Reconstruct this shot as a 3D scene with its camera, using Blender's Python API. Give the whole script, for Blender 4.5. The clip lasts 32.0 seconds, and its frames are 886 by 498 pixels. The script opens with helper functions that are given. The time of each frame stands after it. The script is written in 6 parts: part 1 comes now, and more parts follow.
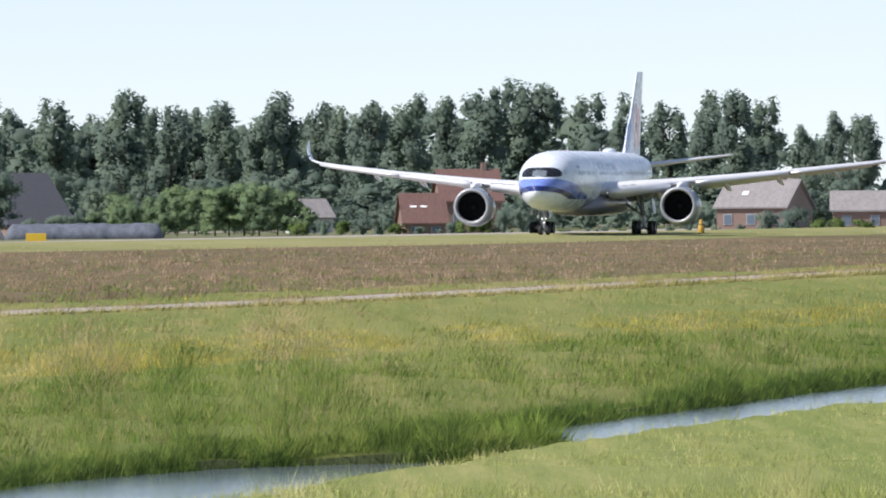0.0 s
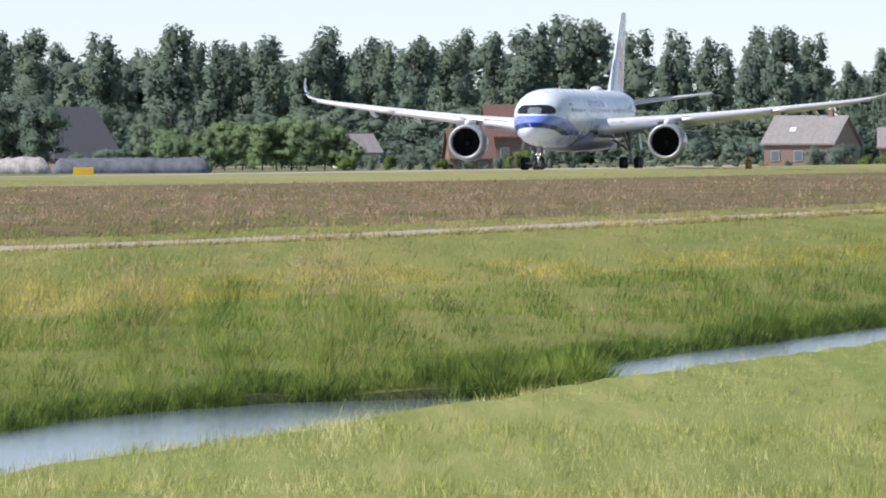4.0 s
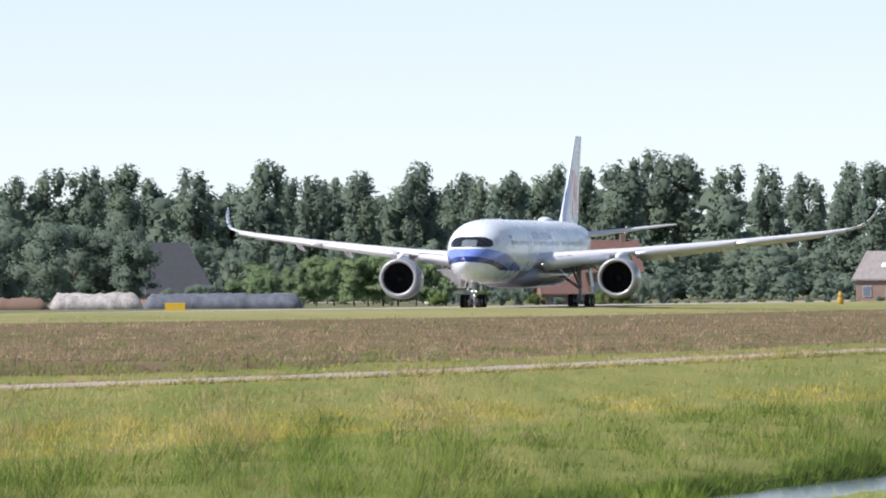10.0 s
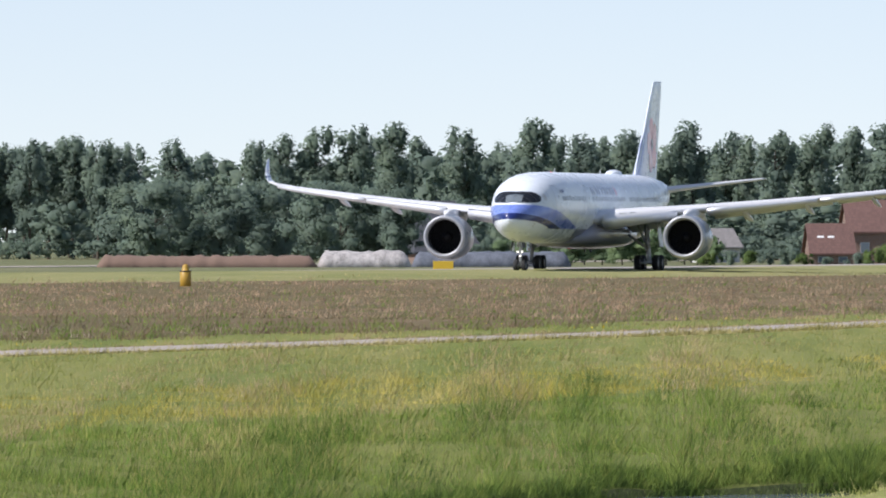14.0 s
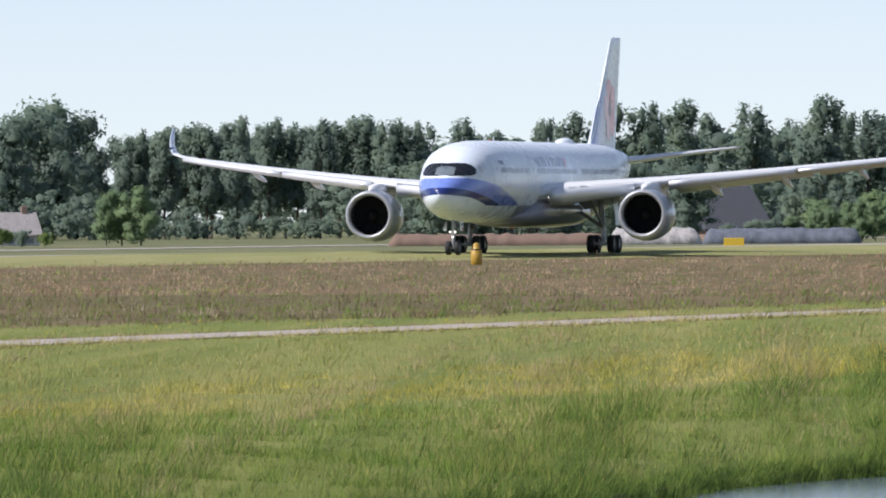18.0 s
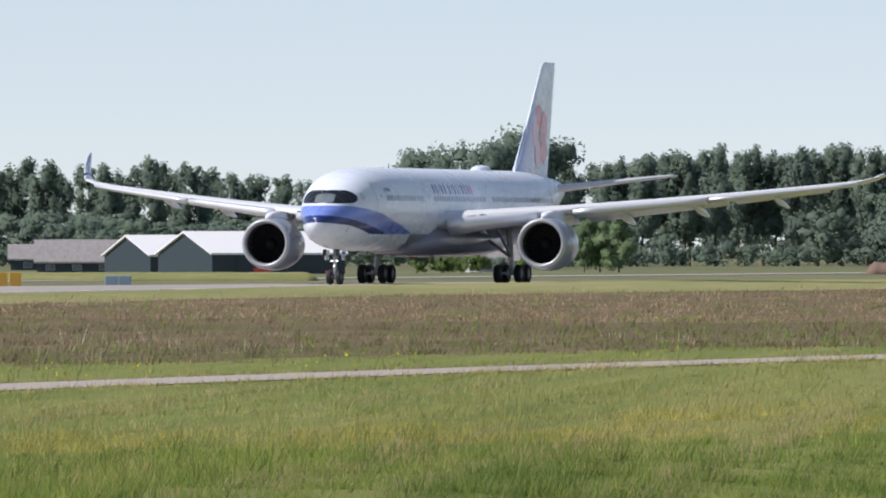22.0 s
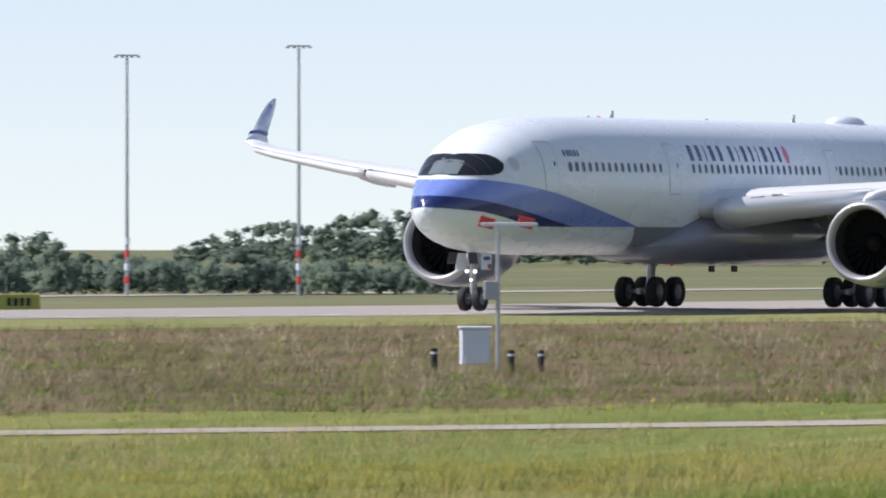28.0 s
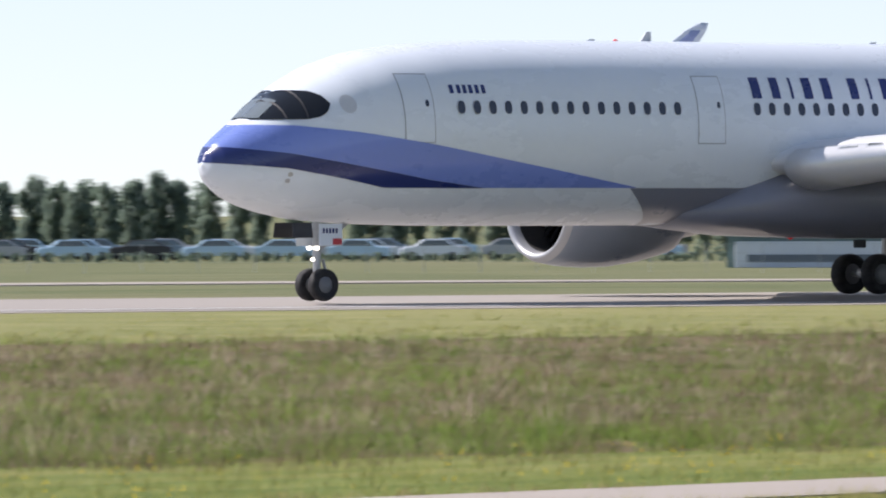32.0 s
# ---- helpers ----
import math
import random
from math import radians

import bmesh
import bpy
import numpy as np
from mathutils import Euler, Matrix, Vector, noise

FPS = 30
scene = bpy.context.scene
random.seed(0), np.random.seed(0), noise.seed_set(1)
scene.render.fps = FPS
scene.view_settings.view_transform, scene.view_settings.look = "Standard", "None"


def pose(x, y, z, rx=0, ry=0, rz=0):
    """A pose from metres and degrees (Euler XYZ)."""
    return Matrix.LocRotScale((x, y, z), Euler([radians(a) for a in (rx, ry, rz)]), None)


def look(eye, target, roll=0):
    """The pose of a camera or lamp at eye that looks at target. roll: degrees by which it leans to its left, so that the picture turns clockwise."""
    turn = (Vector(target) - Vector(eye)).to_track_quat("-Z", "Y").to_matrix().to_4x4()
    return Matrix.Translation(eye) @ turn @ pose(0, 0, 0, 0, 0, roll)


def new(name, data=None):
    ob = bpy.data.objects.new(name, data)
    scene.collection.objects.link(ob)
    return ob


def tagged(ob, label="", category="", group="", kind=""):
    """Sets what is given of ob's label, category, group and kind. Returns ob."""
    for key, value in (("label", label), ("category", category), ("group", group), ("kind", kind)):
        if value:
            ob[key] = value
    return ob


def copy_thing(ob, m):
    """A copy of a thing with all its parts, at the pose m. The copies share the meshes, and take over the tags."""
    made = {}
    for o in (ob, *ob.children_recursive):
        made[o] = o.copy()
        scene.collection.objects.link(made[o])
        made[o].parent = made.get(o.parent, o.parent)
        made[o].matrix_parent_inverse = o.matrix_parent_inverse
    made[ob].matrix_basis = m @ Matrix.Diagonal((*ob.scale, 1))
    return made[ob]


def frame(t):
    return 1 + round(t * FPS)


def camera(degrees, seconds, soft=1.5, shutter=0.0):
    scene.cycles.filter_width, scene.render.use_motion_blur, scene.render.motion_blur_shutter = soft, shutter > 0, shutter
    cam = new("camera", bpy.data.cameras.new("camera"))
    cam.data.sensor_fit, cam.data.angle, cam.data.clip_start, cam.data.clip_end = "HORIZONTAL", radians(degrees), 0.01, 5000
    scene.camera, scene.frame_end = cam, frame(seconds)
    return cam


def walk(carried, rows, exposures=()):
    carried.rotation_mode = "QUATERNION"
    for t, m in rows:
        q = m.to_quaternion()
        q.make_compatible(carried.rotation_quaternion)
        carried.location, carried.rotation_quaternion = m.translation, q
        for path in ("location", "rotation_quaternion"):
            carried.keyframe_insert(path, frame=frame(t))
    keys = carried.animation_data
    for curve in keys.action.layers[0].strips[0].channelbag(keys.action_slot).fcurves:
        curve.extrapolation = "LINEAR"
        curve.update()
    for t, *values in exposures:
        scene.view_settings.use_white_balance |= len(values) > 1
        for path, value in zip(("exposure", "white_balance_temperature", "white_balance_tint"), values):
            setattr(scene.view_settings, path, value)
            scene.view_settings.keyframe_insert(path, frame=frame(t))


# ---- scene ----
# camera: hand-held on a bank beside the airfield, swinging after the aircraft
EYE = (0.0, 0.0, 2.966)
cam = camera(5.331, 32.0, soft=1.95, shutter=0.12)


def aim(yaw, pitch, roll):
    """Camera pose at EYE: yaw clockwise from +y, pitch upward, roll to its right, in degrees."""
    return pose(*EYE, 90 + pitch, 0, -yaw) @ pose(0, 0, 0, 0, 0, roll)


CAM_ROWS = [
    (0, 75.115, -0.254, -0.34), (0.5, 74.976, -0.255, -0.25), (1, 75.173, -0.298, -0.13), (1.5, 75.264, -0.347, -0.17),
    (2, 75.123, -0.410, -0.17), (2.5, 75.072, -0.423, -0.13), (3, 74.871, -0.489, -0.13), (3.5, 74.817, -0.694, -0.16),
    (5.5, 74.793, -0.241, -0.13), (6, 74.541, -0.239, -0.27), (6.5, 74.140, -0.334, -0.32), (7, 73.972, -0.445, -0.25),
    (7.5, 74.017, -0.938, -0.21), (8, 74.262, -0.805, -0.17), (8.5, 74.150, -0.563, -0.22), (9, 74.095, -0.355, -0.34),
    (9.5, 74.051, 0.005, -0.25), (10, 74.280, 0.175, -0.16), (10.5, 73.970, -0.164, -0.21), (11, 73.936, -0.139, -0.07),
    (11.5, 73.855, -0.218, -0.14), (12, 73.996, -0.078, -0.13), (12.5, 73.457, 0.079, 0.08), (13, 73.027, 0.130, -0.11),
    (13.5, 72.850, 0.037, 0.00), (15.5, 72.214, -0.319, -0.08), (16, 71.932, -0.217, -0.13), (16.5, 71.044, -0.315, -0.30),
    (17, 71.010, -0.281, -0.31), (17.5, 71.088, -0.266, -0.38), (18, 70.915, -0.204, -0.28), (18.5, 70.861, -0.137, -0.31),
    (19, 70.909, -0.152, -0.47), (19.5, 70.864, -0.112, -0.08), (20, 69.971, -0.164, -0.09), (20.5, 69.235, -0.197, 0.13),
    (21, 68.501, -0.096, 0.11), (21.5, 68.362, -0.018, 0.10), (22, 68.038, -0.033, -0.02), (22.5, 67.773, -0.346, 0.14),
    (23, 67.156, -0.388, -0.26), (23.5, 66.483, -0.203, -0.04), (24, 65.866, -0.047, -0.05), (24.5, 64.840, -0.004, -0.09),
    (25, 64.109, 0.008, 0.04), (25.5, 63.357, 0.067, 0.12), (26, 62.284, -0.038, 0.12), (26.5, 61.335, -0.130, 0.07),
    (28.5, 53.601, 0.045, -0.00), (29, 51.757, 0.118, 0.05), (29.5, 49.116, 0.115, 0.25), (30, 46.968, -0.022, 0.06),
    (30.5, 44.335, -0.109, 0.07), (31, 41.218, -0.192, 0.15), (31.5, 37.719, -0.261, 0.21), (32, 33.346, -0.239, -0.11),
]
EXPOSURES = [(0, 0.50, 6450, 15), (3.5, 0.50, 6450, 15), (9, 0.54, 6550, 15), (10, 0.55, 6550, 15), (11, 0.41, 6450, 15), (13, 0.40, 6400, 15), (21, 0.38, 6400, 15), (21.6, 0.22, 6450, 15), (22.3, 0.24, 6450, 15), (23, 0.38, 6450, 15), (24, 0.42, 6500, 15), (25, 0.30, 6450, 15), (26.5, 0.32, 6450, 15), (28.5, 0.48, 6500, 15), (30, 0.50, 6600, 16), (31, 0.54, 6600, 16), (32, 0.56, 6600, 16)]
walk(cam, [(t, aim(y, p, r)) for t, y, p, r in CAM_ROWS], EXPOSURES)

# daylight: high sun behind the runway, to the north-west of the view
SUN_AZ, SUN_EL = -38.0, 46.0
world = bpy.data.worlds.new("world")
scene.world = world
world.use_nodes = True
wn = world.node_tree.nodes
sky = wn.new("ShaderNodeTexSky")
sky.sky_type = "NISHITA"
sky.sun_disc = False
sky.sun_elevation = radians(SUN_EL)
sky.sun_rotation = radians(SUN_AZ)
sky.altitude = 0
sky.air_density = 0.46
sky.dust_density = 0.0
sky.ozone_density = 1.0
even = wn.new("ShaderNodeGamma")   # a hazy sky is more even from horizon to zenith
even.inputs["Gamma"].default_value = 0.6
haze = wn.new("ShaderNodeHueSaturation")   # thin summer haze takes colour out of the sky
haze.inputs["Saturation"].default_value = 1.0
haze.inputs["Value"].default_value = 1.7
world.node_tree.links.new(sky.outputs[0], even.inputs["Color"])
world.node_tree.links.new(even.outputs[0], haze.inputs["Color"])
world.node_tree.links.new(haze.outputs[0], wn["Background"].inputs[0])
wn["Background"].inputs[1].default_value = 0.122
sun_data = bpy.data.lights.new("sun", "SUN")
sun_data.energy = 4.3
sun_data.angle = radians(0.55)
sun_data.color = (1.0, 0.965, 0.925)
sun = new("sun", sun_data)
sa, se = radians(SUN_AZ), radians(SUN_EL)
sun.matrix_world = look((0, 0, 100), (-math.sin(sa) * math.cos(se) * 100, -math.cos(sa) * math.cos(se) * 100, 100 - math.sin(se) * 100))


# ---------------------------------------------------------------- materials
class Nodes:
    """Small builder round a node material."""

    def __init__(self, name):
        self.mat = bpy.data.materials.new(name)
        self.mat.use_nodes = True
        self.tree = self.mat.node_tree
        self.bsdf = self.tree.nodes["Principled BSDF"]

    def add(self, kind, **inputs):
        node = self.tree.nodes.new(kind)
        for key, value in inputs.items():
            node.inputs[key.replace("_", " ")].default_value = value
        return node

    def link(self, a, b):
        self.tree.links.new(a, b)

    def put(self, **inputs):
        for key, value in inputs.items():
            self.bsdf.inputs[key.replace("_", " ")].default_value = value
        return self

    def coords(self):
        return self.add("ShaderNodeTexCoord").outputs["Object"]

    def noise(self, scale, detail=4.0, rough=0.6, stretch=None, coord=None):
        tex = self.add("ShaderNodeTexNoise", Scale=scale, Detail=detail, Roughness=rough)
        src = coord or self.coords()
        if stretch and len(stretch) == 4:   # the fourth value turns the grain about z
            turn = self.add("ShaderNodeVectorRotate", Angle=radians(stretch[3]))
            turn.rotation_type = "Z_AXIS"
            self.link(src, turn.inputs["Vector"])
            src, stretch = turn.outputs[0], stretch[:3]
        if stretch:
            m = self.add("ShaderNodeMapping")
            m.inputs["Scale"].default_value = stretch
            self.link(src, m.inputs[0])
            src = m.outputs[0]
        self.link(src, tex.inputs["Vector"])
        return tex.outputs["Fac"]

    def ramp(self, fac, stops):
        r = self.add("ShaderNodeValToRGB")
        el = r.color_ramp.elements
        while len(el) < len(stops):
            el.new(0.5)
        for e, (pos, col) in zip(el, stops):
            e.position, e.color = pos, (*col, 1)
        self.link(fac, r.inputs[0])
        return r.outputs[0]

    def mix(self, fac, a, b, mode="MIX"):
        m = self.add("ShaderNodeMix")
        m.data_type, m.blend_type = "RGBA", mode
        for sock, v in ((m.inputs[0], fac), (m.inputs[6], a), (m.inputs[7], b)):
            if isinstance(v, (int, float)):
                sock.default_value = v
            elif isinstance(v, tuple):
                sock.default_value = (*v, 1)
            else:
                self.link(v, sock)
        return m.outputs[2]

    def color(self, out):
        self.link(out, self.bsdf.inputs["Base Color"])
        return self

    def bump(self, fac, strength=0.3, dist=0.02):
        b = self.add("ShaderNodeBump", Strength=strength, Distance=dist)
        self.link(fac, b.inputs["Height"])
        self.link(b.outputs[0], self.bsdf.inputs["Normal"])
        return self

    def per_piece(self, island=True):
        if island:
            return self.add("ShaderNodeNewGeometry").outputs["Random Per Island"]
        return self.add("ShaderNodeObjectInfo").outputs["Random"]


def painted(name, col, rough=0.35, metal=0.0, dirt=0.12, scale=0.8, coat=0.0):
    """Paint or metal with faint streaks and grime."""
    n = Nodes(name)
    f = n.noise(scale, 6, 0.65, (1, 1, 2.2))
    g = n.noise(scale * 14, 3, 0.5)
    dark = tuple(c * (1 - dirt) for c in col)
    base = n.mix(f, dark, col)
    base = n.mix(g, base, n.mix(0.5, base, tuple(min(1, c * 1.06) for c in col)))
    n.color(base).put(Roughness=rough, Metallic=metal)
    n.bsdf.inputs["Coat Weight"].default_value = coat
    r = n.ramp(f, [(0.3, (rough * 1.25,) * 3), (0.7, (rough * 0.8,) * 3)])
    n.link(r, n.bsdf.inputs["Roughness"])
    return n.mat


def leafy(name, dark, mid, light, scale=0.05, trans=0.25, piece=0.35, stretch=None):
    """Foliage or grass: colour varies clump by clump and blade by blade."""
    n = Nodes(name)
    isl = n.per_piece()
    pos = n.add("ShaderNodeNewGeometry").outputs["Position"]
    f = n.mix(0.45, n.noise(scale, 4, 0.6, stretch, pos), n.noise(scale * 6.5, 4, 0.65, stretch, pos))
    edge = 0.12 if stretch is None else 0.085
    big = n.ramp(f, [(0.5 - edge, dark), (0.5, mid), (0.5 + edge, light)])
    fine = n.ramp(isl, [(0.0, dark), (0.5, mid), (1.0, light)])
    n.color(n.mix(piece, big, fine)).put(Roughness=0.7)
    n.bsdf.inputs["Specular IOR Level"].default_value = 0.25
    tr = n.add("ShaderNodeBsdfTranslucent")
    n.link(n.mix(0.5, big, fine), tr.inputs[0])
    ms = n.add("ShaderNodeMixShader", Fac=trans)
    n.link(n.bsdf.outputs[0], ms.inputs[1])
    n.link(tr.outputs[0], ms.inputs[2])
    n.link(ms.outputs[0], n.tree.nodes["Material Output"].inputs[0])
    return n.mat


def turf(name, stops, patch_stops, scale=0.35, stretch=(0.5, 1, 1), rough=0.9):
    """Grassland soil and thatch seen between the blades."""
    n = Nodes(name)
    a = n.noise(scale, 8, 0.7, stretch)
    b = n.noise(scale * 0.12, 4, 0.6, stretch)
    c = n.noise(9.0, 4, 0.7)
    base = n.mix(0.45, n.ramp(a, stops), n.ramp(b, patch_stops))
    base = n.mix(0.35, base, n.ramp(c, [(0.3, stops[0][1]), (0.7, stops[-1][1])]))
    n.color(base).put(Roughness=rough).bump(c, 0.6, 0.05)
    n.bsdf.inputs["Specular IOR Level"].default_value = 0.15
    return n.mat


def glow(name, col, strength):
    n = Nodes(name)
    n.put(Roughness=0.2)
    n.bsdf.inputs["Base Color"].default_value = (*col, 1)
    n.bsdf.inputs["Emission Color"].default_value = (*col, 1)
    n.bsdf.inputs["Emission Strength"].default_value = strength
    return n.mat


def facade(name, col, dirt=0.25, scale=0.35, rough=0.8, run=0.5):
    n = Nodes(name)
    f = n.noise(scale, 7, 0.65, (1, 1, run))
    g = n.noise(scale * 9, 4, 0.6)
    tone = n.mix(0.4, f, g)
    if run < 0.3:   # streaks that run down the surface
        tone = n.ramp(tone, [(0.36, (0, 0, 0)), (0.62, (1, 1, 1))])
    n.color(n.mix(tone, tuple(c * (1 - dirt) for c in col), col)).put(Roughness=rough).bump(g, 0.25, 0.03)
    return n.mat


def brickwork(name, col, mortar, bw=0.22, bh=0.065):
    n = Nodes(name)
    t = n.add("ShaderNodeTexBrick", Scale=1.0, Mortar_Size=0.012)
    t.inputs["Brick Width"].default_value = bw
    t.inputs["Row Height"].default_value = bh
    t.inputs["Color1"].default_value = (*col, 1)
    t.inputs["Color2"].default_value = (*[c * 0.75 for c in col], 1)
    t.inputs["Mortar"].default_value = (*mortar, 1)
    m = n.add("ShaderNodeMapping")
    m.inputs["Rotation"].default_value = (radians(90), 0, 0)
    n.link(n.coords(), m.inputs[0])
    n.link(m.outputs[0], t.inputs["Vector"])
    f = n.noise(0.3, 6, 0.7)
    n.color(n.mix(0.3, t.outputs[0], n.ramp(f, [(0.3, tuple(c * 0.6 for c in col)), (0.7, col)]))).put(Roughness=0.9)
    return n.mat


M = {}
M["white"] = painted("white_paint", (0.70, 0.755, 0.815), 0.27, 0, 0.07, 0.25, 0.0)
M["white"].node_tree.nodes["Principled BSDF"].inputs["Specular IOR Level"].default_value = 0.5
M["belly"] = painted("grey_belly_paint", (0.205, 0.215, 0.265), 0.32, 0, 0.12, 0.3, 0.3)
M["wing"] = painted("wing_grey_paint", (0.70, 0.71, 0.73), 0.33, 0, 0.14, 0.3)
M["slat"] = painted("pale_slat_metal", (0.74, 0.75, 0.77), 0.35, 0.35, 0.08, 0.6)
M["metal"] = painted("polished_metal", (0.42, 0.43, 0.45), 0.42, 0.45, 0.1, 0.6)
M["steel"] = painted("gear_steel", (0.45, 0.46, 0.47), 0.4, 0.6, 0.35, 3.0)
M["nacelle"] = painted("nacelle_paint", (0.225, 0.265, 0.325), 0.30, 0.0, 0.1, 0.5, 0.3)
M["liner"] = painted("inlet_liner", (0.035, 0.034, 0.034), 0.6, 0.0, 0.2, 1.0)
# near-black with hardly any gloss, so the blades scarcely show
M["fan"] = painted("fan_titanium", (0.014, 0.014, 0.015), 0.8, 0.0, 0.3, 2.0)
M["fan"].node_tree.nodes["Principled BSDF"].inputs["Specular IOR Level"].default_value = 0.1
M["black"] = painted("black_rubber", (0.02, 0.02, 0.022), 0.75, 0, 0.4, 3.0)
M["dark"] = painted("dark_metal", (0.05, 0.05, 0.055), 0.5, 0.4, 0.3, 2.0)
M["glass"] = painted("cockpit_glass", (0.012, 0.014, 0.018), 0.06, 0, 0.2, 1.0)
# paler than the cockpit glass: the sky's reflection is put into this colour
M["windscreen"] = painted("pale_windscreen_glass", (0.16, 0.19, 0.21), 0.12, 0, 0.2, 1.0)
M["navy"] = painted("navy_paint", (0.012, 0.025, 0.14), 0.28, 0, 0.1, 0.5, 0.4)
M["blue"] = painted("violet_blue_paint", (0.17, 0.245, 0.62), 0.28, 0, 0.08, 0.5, 0.4)
M["lavender"] = painted("lavender_paint", (0.38, 0.43, 0.66), 0.3, 0, 0.08, 0.5, 0.3)
M["red"] = painted("red_paint", (0.52, 0.03, 0.05), 0.35, 0, 0.15, 1.0)
M["pink"] = painted("pink_paint", (0.70, 0.36, 0.50), 0.32, 0, 0.1, 0.6, 0.3)
M["rose"] = painted("rose_paint", (0.58, 0.14, 0.24), 0.32, 0, 0.1, 0.6, 0.3)
M["line"] = painted("panel_line_grey", (0.36, 0.39, 0.42), 0.5, 0, 0.2, 1.0)
M["pane"] = painted("cabin_window", (0.035, 0.045, 0.075), 0.12, 0, 0.2, 2.0)
M["shade"] = painted("cabin_shade", (0.55, 0.57, 0.60), 0.4, 0, 0.1, 2.0)
M["lamp"] = glow("landing_lamp", (1.0, 0.95, 0.85), 4.5)
M["taxi"] = glow("taxi_lamp", (1.0, 0.95, 0.85), 2.2)
M["beacon"] = glow("beacon_glass", (0.6, 0.02, 0.02), 0.12)
M["hub"] = painted("wheel_hub", (0.20, 0.205, 0.21), 0.5, 0.3, 0.35, 4.0)


# ---------------------------------------------------------------- mesh helpers
def mesh_of(name, verts, faces, smooth=True):
    me = bpy.data.meshes.new(name)
    me.from_pydata([tuple(v) for v in verts], [], [tuple(f) for f in faces])
    me.update()
    if smooth:
        me.polygons.foreach_set("use_smooth", [True] * len(me.polygons))
    return me


def part(name, me, material, parent=None, label="", at=None):
    """Links mesh data (or a bmesh) as one object under a thing or a part."""
    if isinstance(me, bmesh.types.BMesh):
        data = bpy.data.meshes.new(name)
        me.to_mesh(data)
        me.free()
        me = data
    if material and not me.materials:
        me.materials.append(M[material] if isinstance(material, str) else material)
    ob = new(name, me)
    if parent:
        ob.parent = parent
    if at is not None:
        ob.matrix_basis = at
    if label:
        ob["label"] = label
    return ob


def base(name, label, category, m=None, group="", kind=""):
    ob = new(name)
    ob.empty_display_size = 0.5
    if m is not None:
        ob.matrix_basis = m
    return tagged(ob, label, category, group, kind)


def loft(rings, cap=True, closed=True):
    """Skin over rings of equal point count."""
    n = len(rings[0])
    v = [p for r in rings for p in r]
    f = []
    for i in range(len(rings) - 1):
        for j in range(n if closed else n - 1):
            k = (j + 1) % n
            f.append((i * n + j, i * n + k, (i + 1) * n + k, (i + 1) * n + j))
    if cap and closed:
        f.append(tuple(range(n))[::-1])
        f.append(tuple((len(rings) - 1) * n + j for j in range(n)))
    return v, f


def box_bm(bm, c, s, rot=None, bevel=0.0):
    """Adds a box of size s at c."""
    m = Matrix.Translation(c)
    if rot is not None:
        m = m @ rot
    r = bmesh.ops.create_cube(bm, size=1.0, matrix=m @ Matrix.Diagonal((*s, 1)))
    if bevel:
        edges = {e for v in r["verts"] for e in v.link_edges}
        bmesh.ops.bevel(bm, geom=list(edges), offset=bevel, segments=1, affect="EDGES")
    return bm


def box(c, s, rot=None, bevel=0.0):
    return box_bm(bmesh.new(), c, s, rot, bevel)


def rod_bm(bm, a, b, r1, r2=None, n=12):
    """Adds a tapered round bar from a to b."""
    a, b = Vector(a), Vector(b)
    d = b - a
    q = d.to_track_quat("Z", "Y").to_matrix().to_4x4()
    bmesh.ops.create_cone(bm, cap_ends=True, segments=n, radius1=r1, radius2=r1 if r2 is None else r2, depth=d.length,
                          matrix=Matrix.Translation((a + b) / 2) @ q)
    return bm


def rod(a, b, r1, r2=None, n=12):
    return rod_bm(bmesh.new(), a, b, r1, r2, n)


def turned(profile, n=40, axis="x", wrap=False):
    """Surface of revolution; profile of (along, radius)."""
    rings = []
    for s, r in profile:
        ring = []
        for j in range(n):
            w = 2 * math.pi * j / n
            c, d = r * math.cos(w), r * math.sin(w)
            ring.append((s, c, d) if axis == "x" else (c, s, d) if axis == "y" else (c, d, s))
        rings.append(ring)
    return loft(rings, cap=not wrap)


def lerp(x, pts):
    """Piecewise linear value at x of (x, y) points."""
    return float(np.interp(x, [p[0] for p in pts], [p[1] for p in pts]))


# ---------------------------------------------------------------- the airliner (x aft of the nose less 20 m, y to its right, z up)
PROFILE = [(0.0, 4.42, 4.38, 0.02), (0.12, 4.80, 4.02, 0.38), (0.4, 5.10, 3.68, 0.72), (0.9, 5.45, 3.34, 1.08), (1.6, 5.90, 3.05, 1.44), (2.4, 6.50, 2.84, 1.80),
           (3.4, 7.14, 2.67, 2.18), (4.6, 7.70, 2.56, 2.54), (6.0, 8.10, 2.49, 2.80), (8.0, 8.37, 2.44, 2.965), (10.5, 8.50, 2.42, 2.98), (14, 8.54, 2.42, 2.98),
           (46, 8.54, 2.42, 2.98), (50, 8.54, 2.78, 2.90), (55, 8.46, 3.80, 2.48), (60, 8.18, 5.05, 1.70), (64, 7.84, 6.10, 0.95), (66.3, 7.46, 6.72, 0.40), (66.8, 7.27, 6.92, 0.15)]
FULL = 2.3   # the upper half of the section is a little fuller than round
_pa = [p[0] for p in PROFILE]


def hull(a):
    """Top, bottom and half-width of the fuselage at a metres aft, smoothed."""
    out = []
    for k in (1, 2, 3):
        vals = [p[k] for p in PROFILE]
        w = 0.04 * min(a, 8.0)
        out.append(sum(float(np.interp(a + d * w, _pa, vals)) for d in (-1, -0.5, 0, 0.5, 1)) / 5)
    return out


